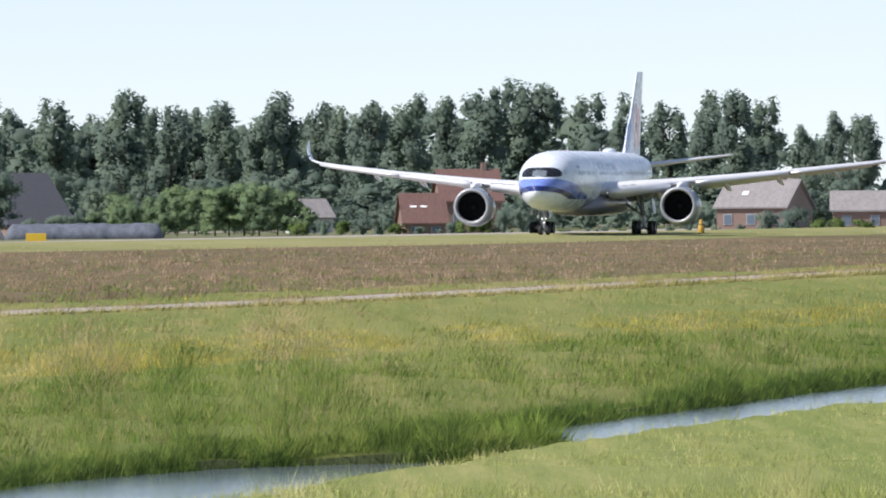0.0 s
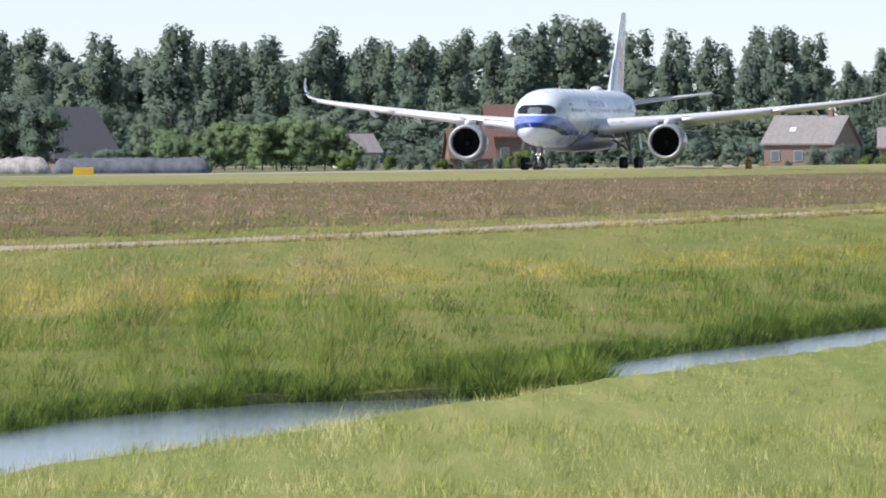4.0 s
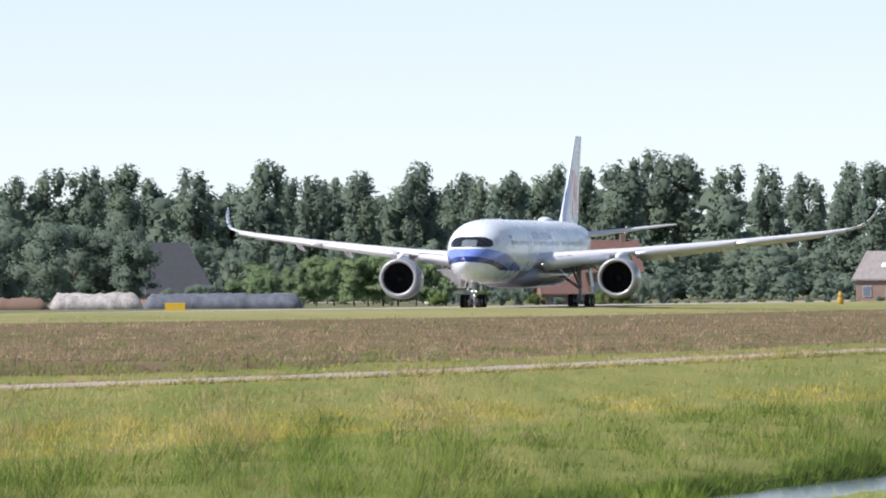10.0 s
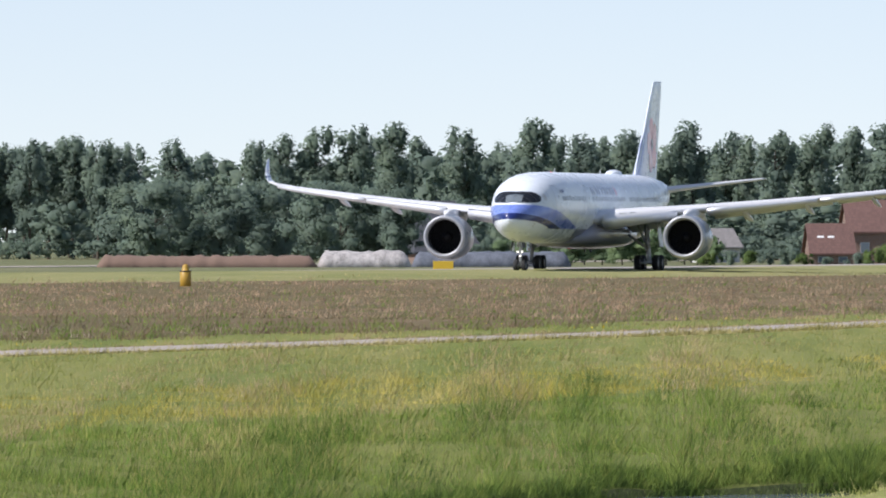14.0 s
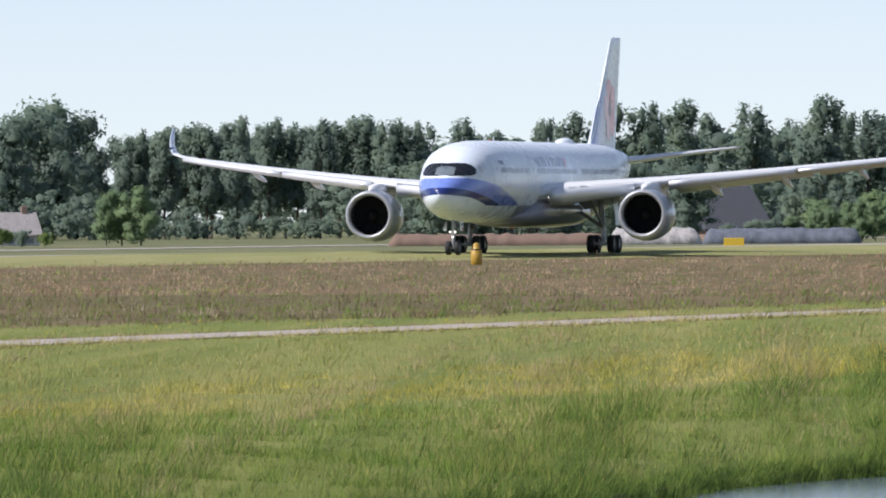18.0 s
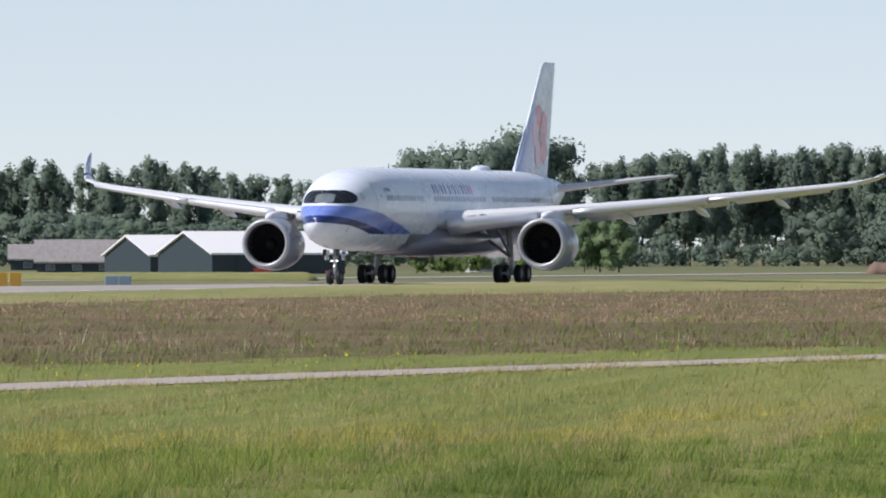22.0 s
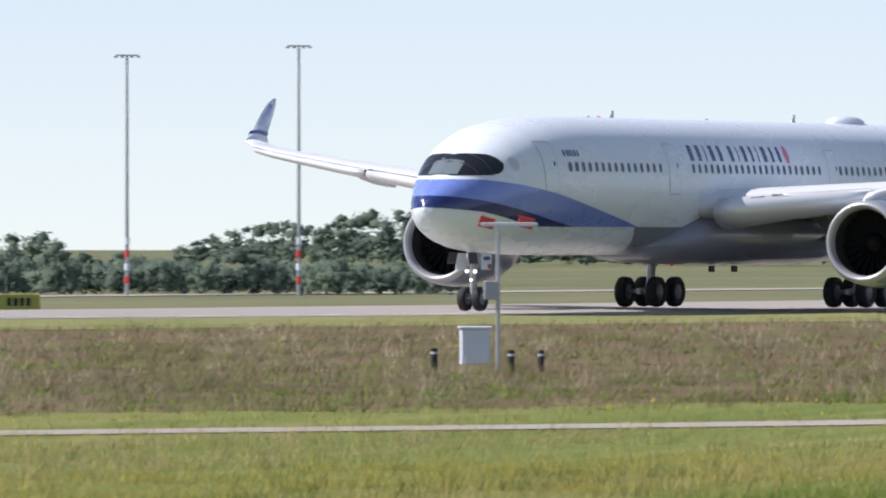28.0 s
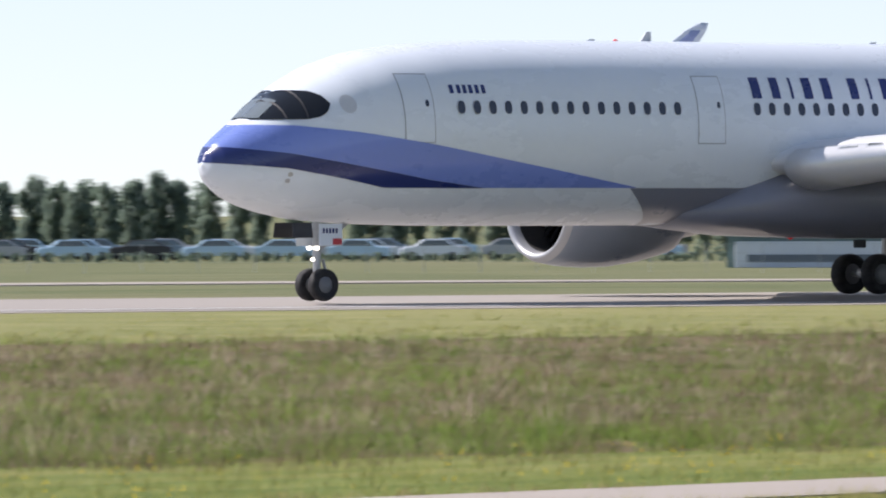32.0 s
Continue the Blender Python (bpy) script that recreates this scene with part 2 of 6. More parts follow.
def skin(a, z, side, off=0.0):
    """Point on the fuselage at height z on one side (+1 is its right)."""
    top, bot, hw = hull(a)
    zc, hh = (top + bot) / 2, (top - bot) / 2
    s = max(-1.0, min(1.0, (z - zc) / hh))
    c = math.sqrt(max(0.0, 1 - s * s)) if s < 0 else max(0.0, 1 - s ** FULL) ** (1 / FULL)
    nrm = Vector((0, side * c / hw, s / hh)).normalized() if hw > 0.05 else Vector((-1, 0, 0))
    return Vector((a - 20, side * hw * c, zc + hh * s)) + nrm * off


def ring_at(a, n=96):
    top, bot, hw = hull(a)
    zc, hh = (top + bot) / 2, (top - bot) / 2
    ring = []
    for j in range(n):
        c, d = math.cos(2 * math.pi * j / n), math.sin(2 * math.pi * j / n)
        if d > 0:
            c, d = math.copysign(abs(c) ** (2 / FULL), c), d ** (2 / FULL)
        ring.append((a - 20, hw * c, zc + hh * d))
    return ring


def patch(a0, a1, lo, hi, off, sides=(-1, 1), na=24, nz=6, gather=1.0):
    """A skin-tight panel between two height curves lo(a) and hi(a)."""
    v, f = [], []
    for side in sides:
        b = len(v)
        for i in range(na + 1):
            a = a0 + (a1 - a0) * (i / na) ** gather
            l, h = lo(a), hi(a)
            for k in range(nz + 1):
                v.append(skin(a, l + (h - l) * k / nz, side, off))
        for i in range(na):
            for k in range(nz):
                q = [b + i * (nz + 1) + k, b + (i + 1) * (nz + 1) + k, b + (i + 1) * (nz + 1) + k + 1, b + i * (nz + 1) + k + 1]
                f.append(q if side < 0 else q[::-1])
    return mesh_of("patch", v, f)


def oval_patch(a, z, ra, rz, side, off, n=14, power=2.6):
    """A rounded skin-tight disc."""
    v = [skin(a, z, side, off)]
    for j in range(n):
        w = 2 * math.pi * j / n
        c, s = math.cos(w), math.sin(w)
        v.append(skin(a + ra * math.copysign(abs(c) ** (2 / power), c), z + rz * math.copysign(abs(s) ** (2 / power), s), side, off))
    f = [(0, 1 + j, 1 + (j + 1) % n) if side < 0 else (0, 1 + (j + 1) % n, 1 + j) for j in range(n)]
    return v, f


def foil(le, chord, thick, z, l, tilt=0.0, n=12, cant=0.0):
    """Aerofoil section ring: le metres aft, at l outboard; cant turns its thickness outboard."""
    pts = []
    for up in (1, -1):
        rng = range(n + 1) if up > 0 else range(n - 1, 0, -1)
        for i in rng:
            x = (1 - math.cos(math.pi * i / n)) / 2
            t = 5 * thick * (0.2969 * math.sqrt(x) - 0.126 * x - 0.3516 * x * x + 0.2843 * x ** 3 - 0.1036 * x ** 4) / 1.0
            camber = 0.035 * chord * math.sin(math.pi * min(1, x * 1.05)) * 0.5
            t = up * t * (1.0 if up > 0 else 0.85) + camber
            pts.append((le + x * chord - 20, l - t * math.sin(cant), z + t * math.cos(cant) - tilt * x * chord))
    return pts


WING = [(1.5, 20.4, 13.6, 1.75, 4.35), (3.2, 21.6, 12.4, 1.55, 4.55), (6.5, 24.0, 10.2, 1.15, 4.95), (10.6, 26.9, 8.0, 0.86, 5.35), (16, 30.7, 6.4, 0.64, 5.90), (22, 34.9, 4.9, 0.46, 6.55),
        (28, 39.2, 3.4, 0.31, 7.25), (30.3, 40.9, 2.75, 0.24, 7.60), (31.1, 41.6, 2.45, 0.20, 7.85)]
TIP = [(31.1, 41.6, 2.45, 0.20, 7.85, 0.3), (31.6, 42.9, 1.95, 0.16, 8.18, 0.6), (32.0, 44.2, 1.65, 0.12, 8.65, 0.9), (32.25, 45.3, 1.4, 0.09, 9.2, 1.1), (32.37, 46.2, 1.0, 0.06, 9.7, 1.25), (32.42, 46.9, 0.45, 0.03, 10.0, 1.3)]


def wing_at(l):
    k = [w[0] for w in WING]
    return [float(np.interp(l, k, [w[i] for w in WING])) for i in (1, 2, 3, 4)]


def mirrored(rings, side):
    return [[(x, y * side, z) for x, y, z in r] for r in rings]


def skin_mesh(name, rings, side=1, cap=True):
    v, f = loft(mirrored(rings, side), cap)
    if side < 0:
        f = [q[::-1] for q in f]
    return mesh_of(name, v, f)


def wheel(parent, at, radius, width, group_r):
    """One wheel: rounded tyre with a hub of its own; axle along y."""
    w, r = width / 2, radius
    prof = [(-w * 0.7, r * 0.55), (-w * 0.95, r * 0.75), (-w, r * 0.86), (-w * 0.8, r * 0.96), (-w * 0.35, r), (w * 0.35, r), (w * 0.8, r * 0.96), (w, r * 0.86), (w * 0.95, r * 0.75), (w * 0.7, r * 0.55)]
    v, f = turned(prof, 28, "y")
    t = part("wheel", mesh_of("tyre", v, f), "black", parent, "", pose(*at))
    hp = [(-w * 0.75, r * 0.15), (-w * 0.72, r * 0.5), (-w * 0.45, r * 0.56), (w * 0.45, r * 0.56), (w * 0.72, r * 0.5), (w * 0.75, r * 0.15)]
    hv, hf = turned(hp, 20, "y")
    part("hub", mesh_of("hub", hv, hf), "hub", t, "grey metal wheel hub")
    return t


def airliner():
    plane = base("airliner", "white twin-engine airliner with blue nose stripes rolling on the runway", "airplane")
    # fuselage
    stations = [0] + [16.0 * (i / 70) ** 2 for i in range(1, 71)] + [ 20, 27, 34, 41, 46, 48, 50, 52, 55, 57.5, 60, 62, 64, 65.3, 66.3, 66.8]
    v, f = loft([ring_at(a) for a in stations])
    fus = part("fuselage", mesh_of("fuselage", v, f), "white", plane, "glossy white painted fuselage")
    part("belly_panel", patch(15.7, 58, lambda a: max(hull(a)[1], 3.64 - (a - 15.7) * 0.65), lambda a: 3.66 if a < 46 else hull(a)[1] + max(0.02, 1.24 * (58 - a) / 12), 0.02, na=140, nz=10), "belly", fus, "grey painted belly")
    up = [(0, 5.1), (0.6, 5.45), (1.2, 5.68), (2.5, 5.66), (4.5, 5.45), (7, 5.1), (10, 4.62), (13, 4.15), (15.9, 3.69)]
    du = [(0, 4.98), (0.6, 4.95), (2.2, 4.78), (5, 4.30), (7.3, 3.93), (9.5, 3.68)]
    dl = [(0, 4.47), (2.2, 4.30), (4.2, 3.95), (5.6, 3.68), (9.5, 3.66)]
    part("blue_stripe", patch(0.05, 15.9, lambda a: lerp(a, du) if a < 9.5 else 3.67, lambda a: max(lerp(a, up), 3.675), 0.022, na=110, nz=14, gather=2.0), "blue", fus, "violet-blue sweeping nose stripe")
    part("navy_stripe", patch(0.01, 9.5, lambda a: lerp(a, dl), lambda a: lerp(a, du), 0.026, na=90, nz=12, gather=2.0), "navy", fus, "dark navy nose stripe")
    # cockpit glazing
    sill = [(1.5, 5.84), (2.9, 5.86), (3.3, 5.94), (3.55, 6.10), (3.70, 6.34)]
    brow = [(1.5, 6.2), (2.3, 6.64), (2.9, 6.80), (3.3, 6.77), (3.55, 6.62), (3.70, 6.38)]
    part("cockpit_window", patch(1.58, 3.70, lambda a: lerp(a, sill), lambda a: lerp(a, brow), 0.026, na=40, nz=10), "glass", fus, "black wraparound cockpit glazing")

    def pillar(a):
        """Height at which the front panes end, 0.70 m off the centre line."""
        top, bot, hw = hull(a)
        c = min(1.0, 0.70 / hw)
        return (top + bot) / 2 + (top - bot) / 2 * (1 - c ** FULL) ** (1 / FULL)

    part("windscreen", patch(1.60, 2.45, lambda a: min(max(lerp(a, sill) + 0.04, pillar(a)), lerp(a, brow) - 0.06), lambda a: lerp(a, brow) - 0.05, 0.036, na=18, nz=8), "windscreen", fus, "windscreen panes painted pale for the sky's reflection")
    for a0 in (2.30, 2.90):
        for side in (-1, 1):
            part("window_post", patch(a0, a0 + 0.06, lambda a: lerp(a, sill) + 0.02, lambda a: lerp(a, brow) - 0.02, 0.046, (side,), na=1), "dark", fus)
    # cabin windows, doors
    proto = {}
    for side in (-1, 1):
        vv, ff = oval_patch(30, 6.27, 0.145, 0.215, side, 0.012)
        o = Vector((10, 0, 0))
        proto[side] = mesh_of("cabin_window", [p - o for p in vv], ff)
    a_list = [8.29 + 0.642 * i for i in range(15)] + [20.68 + 0.638 * i for i in range(22)] + [36.4 + 0.638 * i for i in range(27)]
    for side in (-1, 1):
        for i, a in enumerate(a_list):
            part("cabin_window", proto[side], "pane", fus, "" if i else "small oval cabin window", pose(a - 20, 0, 0))
        for i in (1, 2):
            vv, ff = oval_patch(a_list[i], 6.27, 0.16, 0.23, side, 0.02)
            part("window_shade", mesh_of("window_shade", vv, ff), "shade", fus)
        for a0, wd, z0, z1 in ((6.12, 1.10, 5.14, 7.32), (18.15, 1.10, 5.14, 7.32), (35.1, 1.05, 5.14, 7.2), (54.3, 1.05, 5.2, 7.2)):
            part("door_seam", patch(a0 - 0.035, a0 + wd + 0.035, lambda a: z0 - 0.04, lambda a: z1 + 0.04, 0.007, (side,), 6, 10), "line", fus)
            d = part("cabin_door", patch(a0, a0 + wd, lambda a: z0, lambda a: z1, 0.013, (side,), 6, 10), "white", fus, "white cabin door with a small porthole")
            pv, pf = oval_patch(a0 + wd * 0.8, z0 + 1.25, 0.07, 0.11, side, 0.02)
            part("porthole", mesh_of("porthole", pv, pf), "pane", d)
        # title: plain bars in navy, and a red oval mark; small bars for the registration
        x = 20.55
        for wd in (0.40, 0.36, 0.11, 0.38, 0.36, 0, 0.36, 0.11, 0.36, 0.26, 0.11, 0.38, 0.29, 0.30):
            if wd:
                part("title_bar", patch(x, x + wd, lambda a: 6.62, lambda a: 7.32, 0.012, (side,), 3, 4), "navy", fus, "navy title block")
            x += wd + (0.46 if wd else 0.36)
        vv, ff = oval_patch(x + 0.18, 6.97, 0.25, 0.42, side, 0.012, 18, 2.0)
        part("oval_mark", mesh_of("oval_mark", vv, ff), "rose", fus, "small red oval mark")
        for x0 in (7.95, 8.24, 8.48, 8.72, 8.98, 9.24):
            part("marking_bar", patch(x0, x0 + 0.15, lambda a: 6.72, lambda a: 7.00, 0.012, (side,), 1, 2), "navy", fus)
        vv, ff = oval_patch(4.25, 6.36, 0.26, 0.30, side, 0.010, 18, 2.0)
        part("round_emblem", mesh_of("round_emblem", vv, ff), "shade", fus)
        for x0 in (14.25, 14.75, 15.25):
            vv, ff = oval_patch(x0, 3.72, 0.1, 0.05, side, 0.02)
            part("vent", mesh_of("vent", vv, ff), "dark", fus)
        for x0, z0 in ((2.35, 4.55), (2.3, 4.1), (2.25, 3.9)):
            vv, ff = oval_patch(x0, z0, 0.08, 0.07, side, 0.02)
            part("probe", mesh_of("probe", vv, ff), "steel", fus)
    # roof antennas, radome, beacons
    for a, h in ((15.6, 0.07), (18.0, 0.34), (27.8, 0.08), (37.2, 0.38)):
        v, f = loft([[(a - 20, 0.02, 8.48), (a - 20 + 0.5, 0.02, 8.48), (a - 20 + 0.5, -0.02, 8.48), (a - 20, -0.02, 8.48)], [(a - 20 + 0.3, 0.01, 8.52 + h), (a - 20 + 0.5, 0.01, 8.52 + h), (a - 20 + 0.5, -0.01, 8.52 + h), (a - 20 + 0.3, -0.01, 8.52 + h)]])
        part("antenna", mesh_of("antenna", v, f, False), "shade", fus, "small blade antenna")
    v, f = loft([[(21.6 + 1.7 * (1 - math.cos(w)), y * math.sin(w) * 0.75, 8.47 + 0.46 * math.sin(w) * math.sqrt(max(0, 1 - y * y))) for y in np.linspace(-1, 1, 9)] for w in np.linspace(0.05, math.pi - 0.05, 15)], cap=False, closed=False)
    part("satcom_dome", mesh_of("satcom_dome", v, f), "white", fus, "white satellite antenna dome")
    for a, z in ((17.0, 8.50), (24.5, 2.02)):
        v, f = turned([(-0.14, 0.16), (-0.05, 0.15), (0.05, 0.1), (0.1, 0.03)], 12, "z")
        part("beacon", mesh_of("beacon", v, f), "beacon", fus, "red beacon lamp", pose(a - 20, 0, z, 180 if z < 4 else 0))
    # belly fairing
    rings = []
    for a, w, t, b in ((18.6, 1.5, 3.2, 2.38), (20.4, 2.75, 3.9, 2.2), (22, 3.25, 4.5, 2.05), (26, 3.42, 4.6, 1.95), (34, 3.42, 4.5, 1.95), (38, 3.2, 4.2, 2.05), (41.5, 2.4, 3.6, 2.25), (44.5, 1.2, 3.0, 2.4)):
        rings.append([(a - 20, w * math.copysign(abs(math.cos(q)) ** 0.72, math.cos(q)), (t + b) / 2 + (t - b) / 2 * math.copysign(abs(math.sin(q)) ** 0.8, math.sin(q))) for q in np.linspace(0, 2 * math.pi, 33)[:-1]])
    v, f = loft(rings)
    part("belly_fairing", mesh_of("belly_fairing", v, f), "belly", plane, "grey belly fairing under the wing root")
    # wings
    for side in (-1, 1):
        rings = [foil(le, c, t, z, l, 0.03) for l, le, c, t, z in WING]
        w = part("wing", skin_mesh("wing", rings, side), "wing", plane, "grey swept wing with a curved tip")
        part("winglet", skin_mesh("winglet", [foil(le, c, t, z, l, 0.02, 12, k) for l, le, c, t, z, k in TIP], side), "white", w, "upturned white wing tip with a blue panel")
        part("blue_panel", skin_mesh("blue_panel", [foil(le + 0.1 * c, c * 0.84, t * 1.2, z, l, 0.02, 12, k) for l, le, c, t, z, k in TIP[2:5]], side), "lavender", w, "lavender-blue panel on the wing tip")
        v2 = [foil(le - 0.03, c * 1.04, t * 1.15, z, l, 0.02, 12, k) for l, le, c, t, z, k in (TIP[1], TIP[2])]
        part("navy_band", skin_mesh("navy_band", [v2[0], [tuple(0.6 * p + 0.4 * q for p, q in zip(a, b)) for a, b in zip(*v2)]], side), "navy", w)
        # slats, a bright metal leading edge in three lengths
        for l0, l1 in ((3.6, 9.3), (11.6, 20.2), (20.4, 30.0)):
            rr = []
            for l in np.linspace(l0, l1, 7):
                le, c, t, z = wing_at(l)
                sc = c * 0.14
                ring = []
                for q in np.linspace(0.75 * math.pi, 1.5 * math.pi, 9):
                    ring.append((le - 20 - 0.05 * c - 0.02 + sc * (1 + math.cos(q)), l, z - 0.10 - 0.012 * c + (t * 0.52 + 0.03) * math.sin(q)))
                ring += [(p[0] + 0.05, p[1], p[2] + 0.03) for p in ring[::-1]]
                rr.append(ring)
            part("slat", skin_mesh("slat", rr, side), "slat", w, "pale metal leading-edge slat")
        # flaps
        for l0, l1 in ((3.4, 10.0), (10.8, 20.5), (21.0, 27.5)):
            rr = []
            for l in np.linspace(l0, l1, 5):
                le, c, t, z = wing_at(l)
                rr.append(foil(le + c * 0.86, c * 0.24, t * 0.32, z - 0.09 * c * 0.36 - 0.05, l, 0.27, 6))
            part("flap", skin_mesh("flap", rr, side), "wing", w, "slightly lowered trailing-edge flap")
        for l in (7.0, 13.6, 18.6, 24.0):
            le, c, t, z = wing_at(l)
            r0 = 0.36 - 0.007 * l
            prof = [(0, 0.02), (0.5, r0 * 0.6), (1.4, r0), (2.6, r0), (4.0, r0 * 0.65), (4.9, 0.04)]
            v, f = turned(prof, 12, "x")
            part("flap_track_fairing", mesh_of("flap_track_fairing", [(x, y * 0.8, zz * 1.35 - 0.16 * x) for x, y, zz in v], f), "wing", w, "grey canoe-shaped fairing", pose(le + c * 0.58 - 20, side * l, z - 0.22 - t * 0.3))
        lv, lf = turned([(-0.05, 0.02), (-0.02, 0.12), (0.05, 0.15), (0.3, 0.15)], 14, "x")
        part("landing_lamp", mesh_of("landing_lamp", lv, lf), "lamp", plane, "bright wing-root landing lamp", pose(2.15, side * 3.42, 4.40, 0, 0, -side * 35))
        # wing root leading fairing
        rr = [foil(21.2 + 0.5 * i, 7.0, 1.25 - 0.06 * i, 4.45 + 0.05 * i, 2.2 + 0.62 * i, 0.03) for i in range(3)]
        part("root_fairing", skin_mesh("root_fairing", rr, side), "white", plane, "white wing-root fairing")
        # engine
        e = part("engine", mesh_of("nacelle", *turned([(0.30, 1.49), (0.06, 1.55), (-0.05, 1.64), (0.0, 1.74), (0.25, 1.86), (0.9, 1.95), (1.9, 1.985), (3.0, 1.93), (4.2, 1.75), (5.3, 1.48), (5.55, 1.40), (5.5, 1.33), (4.6, 1.38)], 48, "x", True)), "nacelle", plane, "large grey turbofan nacelle", pose(2.0, side * 10.6, 2.98, 0, 1.5, 0))
        part("inlet_lip", mesh_of("inlet_lip", *turned([(0.32, 1.478), (0.08, 1.535), (-0.055, 1.64), (-0.015, 1.745), (0.20, 1.853)], 48, "x", True)), "metal", e, "bright metal inlet lip", pose(-0.012, 0, 0))
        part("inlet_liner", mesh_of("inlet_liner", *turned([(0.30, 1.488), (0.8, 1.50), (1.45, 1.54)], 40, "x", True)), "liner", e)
        bv = []
        for r, tw in ((0.45, 0.35), (0.95, 0.75), (1.5, 1.05)):
            for sg in (-1, 1):
                bv.append((1.35 + sg * 0.11 * tw, r * math.cos(sg * 0.135), r * math.sin(sg * 0.135)))
        blade = mesh_of("fan_blade", bv, [(0, 1, 3, 2), (2, 3, 5, 4)], False)
        for k in range(22):
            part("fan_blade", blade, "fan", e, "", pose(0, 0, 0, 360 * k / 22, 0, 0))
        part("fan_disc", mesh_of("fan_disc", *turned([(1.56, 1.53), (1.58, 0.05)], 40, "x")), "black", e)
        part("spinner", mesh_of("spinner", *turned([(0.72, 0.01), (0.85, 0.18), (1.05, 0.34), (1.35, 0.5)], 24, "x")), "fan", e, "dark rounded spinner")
        part("core_nozzle", mesh_of("core_nozzle", *turned([(4.6, 1.15), (5.6, 1.02), (6.6, 0.82), (7.2, 0.7), (7.15, 0.64)], 32, "x")), "steel", e, "bare metal core nozzle")
        part("exhaust_plug", mesh_of("exhaust_plug", *turned([(6.9, 0.5), (7.5, 0.36), (8.1, 0.16), (8.4, 0.02)], 24, "x")), "steel", e)
        rr = []
        for x, z0, z1, hw in ((2.2, 4.55, 4.92, 0.06), (3.2, 4.5, 5.2, 0.3), (5.0, 4.2, 5.38, 0.36), (7.4, 3.8, 5.3, 0.34), (9.6, 4.2, 5.2, 0.24), (11.5, 4.75, 5.1, 0.05)):
            rr.append([(x, 10.6 + hw, z0), (x, 10.6 + hw * 0.9, z1), (x, 10.6 - hw * 0.9, z1), (x, 10.6 - hw, z0)])
        part("pylon", skin_mesh("pylon", rr, side), "wing", plane, "grey engine pylon")
        # main gear
        g = part("main_gear", rod((13.2, side * 5.0, 4.4), (13.2, side * 5.3, 0.75), 0.24, 0.19, 16), "steel", plane, "grey main landing gear leg")
        part("bogie_beam", box((13.2, side * 5.3, 0.72), (2.5, 0.28, 0.3), None, 0.05), "steel", g)
        part("side_brace", rod((13.3, side * 5.2, 1.9), (13.6, side * 2.9, 3.5), 0.13, 0.13), "steel", g)
        part("drag_brace", rod((13.1, side * 5.2, 2.0), (10.9, side * 4.7, 4.2), 0.12, 0.12), "steel", g)
        part("gear_door", box((13.2, side * 6.25, 3.15), (1.6, 0.07, 2.1), Matrix.Rotation(radians(side * 8), 4, "X"), 0.03), "wing", g, "grey landing gear door")
        for dx in (-0.98, 0.98):
            part("axle", rod((13.2 + dx, side * 5.3 - 0.8, 0.71), (13.2 + dx, side * 5.3 + 0.8, 0.71), 0.1), "steel", g)
            for dy in (-0.8, 0.8):
                wheel(g, (13.2 + dx, side * 5.3 + dy, 0.70), 0.70, 0.53, 0)
        # tailplane
        rr = [foil(58.0, 7.2, 0.75, 7.0, 0.6, 0.0), foil(59.2, 6.2, 0.62, 7.2, 1.8, 0.0), foil(64.4, 2.5, 0.22, 8.2, 9.2, 0.0), foil(65.0, 1.9, 0.12, 8.22, 9.36, 0.0)]
        part("tailplane", skin_mesh("tailplane", rr, side), "wing", plane, "grey swept tailplane")
    # nose gear
    g = part("nose_gear", rod((-15.4, 0, 2.9), (-15.4, 0, 0.55), 0.15, 0.12, 14), "steel", plane, "slim steel nose landing gear leg")
    part("axle", rod((-15.4, -0.42, 0.53), (-15.4, 0.42, 0.53), 0.08), "steel", g)
    part("drag_brace", rod((-15.4, 0, 1.6), (-14.0, 0, 2.7), 0.08, 0.08), "steel", g)
    part("torque_link", rod((-15.15, 0, 1.35), (-15.0, 0, 0.85), 0.05, 0.05), "steel", g)
    for s in (-1, 1):
        wheel(g, (-15.4, s * 0.36, 0.53), 0.53, 0.36, 0)
        d = part("gear_door", box((-15.3, s * 0.62, 2.15), (0.95, 0.05, 0.72), None, 0.02), "white", g, "white nose gear door with small markings")
        for k in range(5):
            part("marking_bar", box((-15.6 + 0.13 * k, s * 0.655, 2.28), (0.08, 0.012, 0.16)), "navy", d)
        part("red_panel", box((-15.05, s * 0.655, 1.93), (0.36, 0.012, 0.2)), "red", d, "red painted patch")
        part("forward_door", box((-16.35, s * 0.5, 2.3), (0.8, 0.05, 0.5), Matrix.Rotation(radians(s * 10), 4, "X"), 0.02), "dark", g)
        lv, lf = turned([(-0.06, 0.02), (-0.03, 0.055), (0.05, 0.065), (0.14, 0.05)], 14, "x")
        part("taxi_lamp", mesh_of("taxi_lamp", lv, lf), "taxi", g, "bright nose gear lamp", pose(-15.6, s * 0.2, 1.72))
    lv, lf = turned([(-0.06, 0.02), (-0.03, 0.05), (0.05, 0.06), (0.14, 0.05)], 14, "x")
    part("taxi_lamp", mesh_of("taxi_lamp", lv, lf), "taxi", g, "bright nose gear lamp", pose(-15.58, 0, 1.35))
    for x in (6.8, 9.2):
        part("drain_mast", box((x, -0.9, 1.78), (0.5, 0.12, 0.28), None, 0.03), "dark", plane)
    # fin: along z, thickness along y
    rr = []
    fin_z = [7.7, 9.0, 12.5, 16.4]
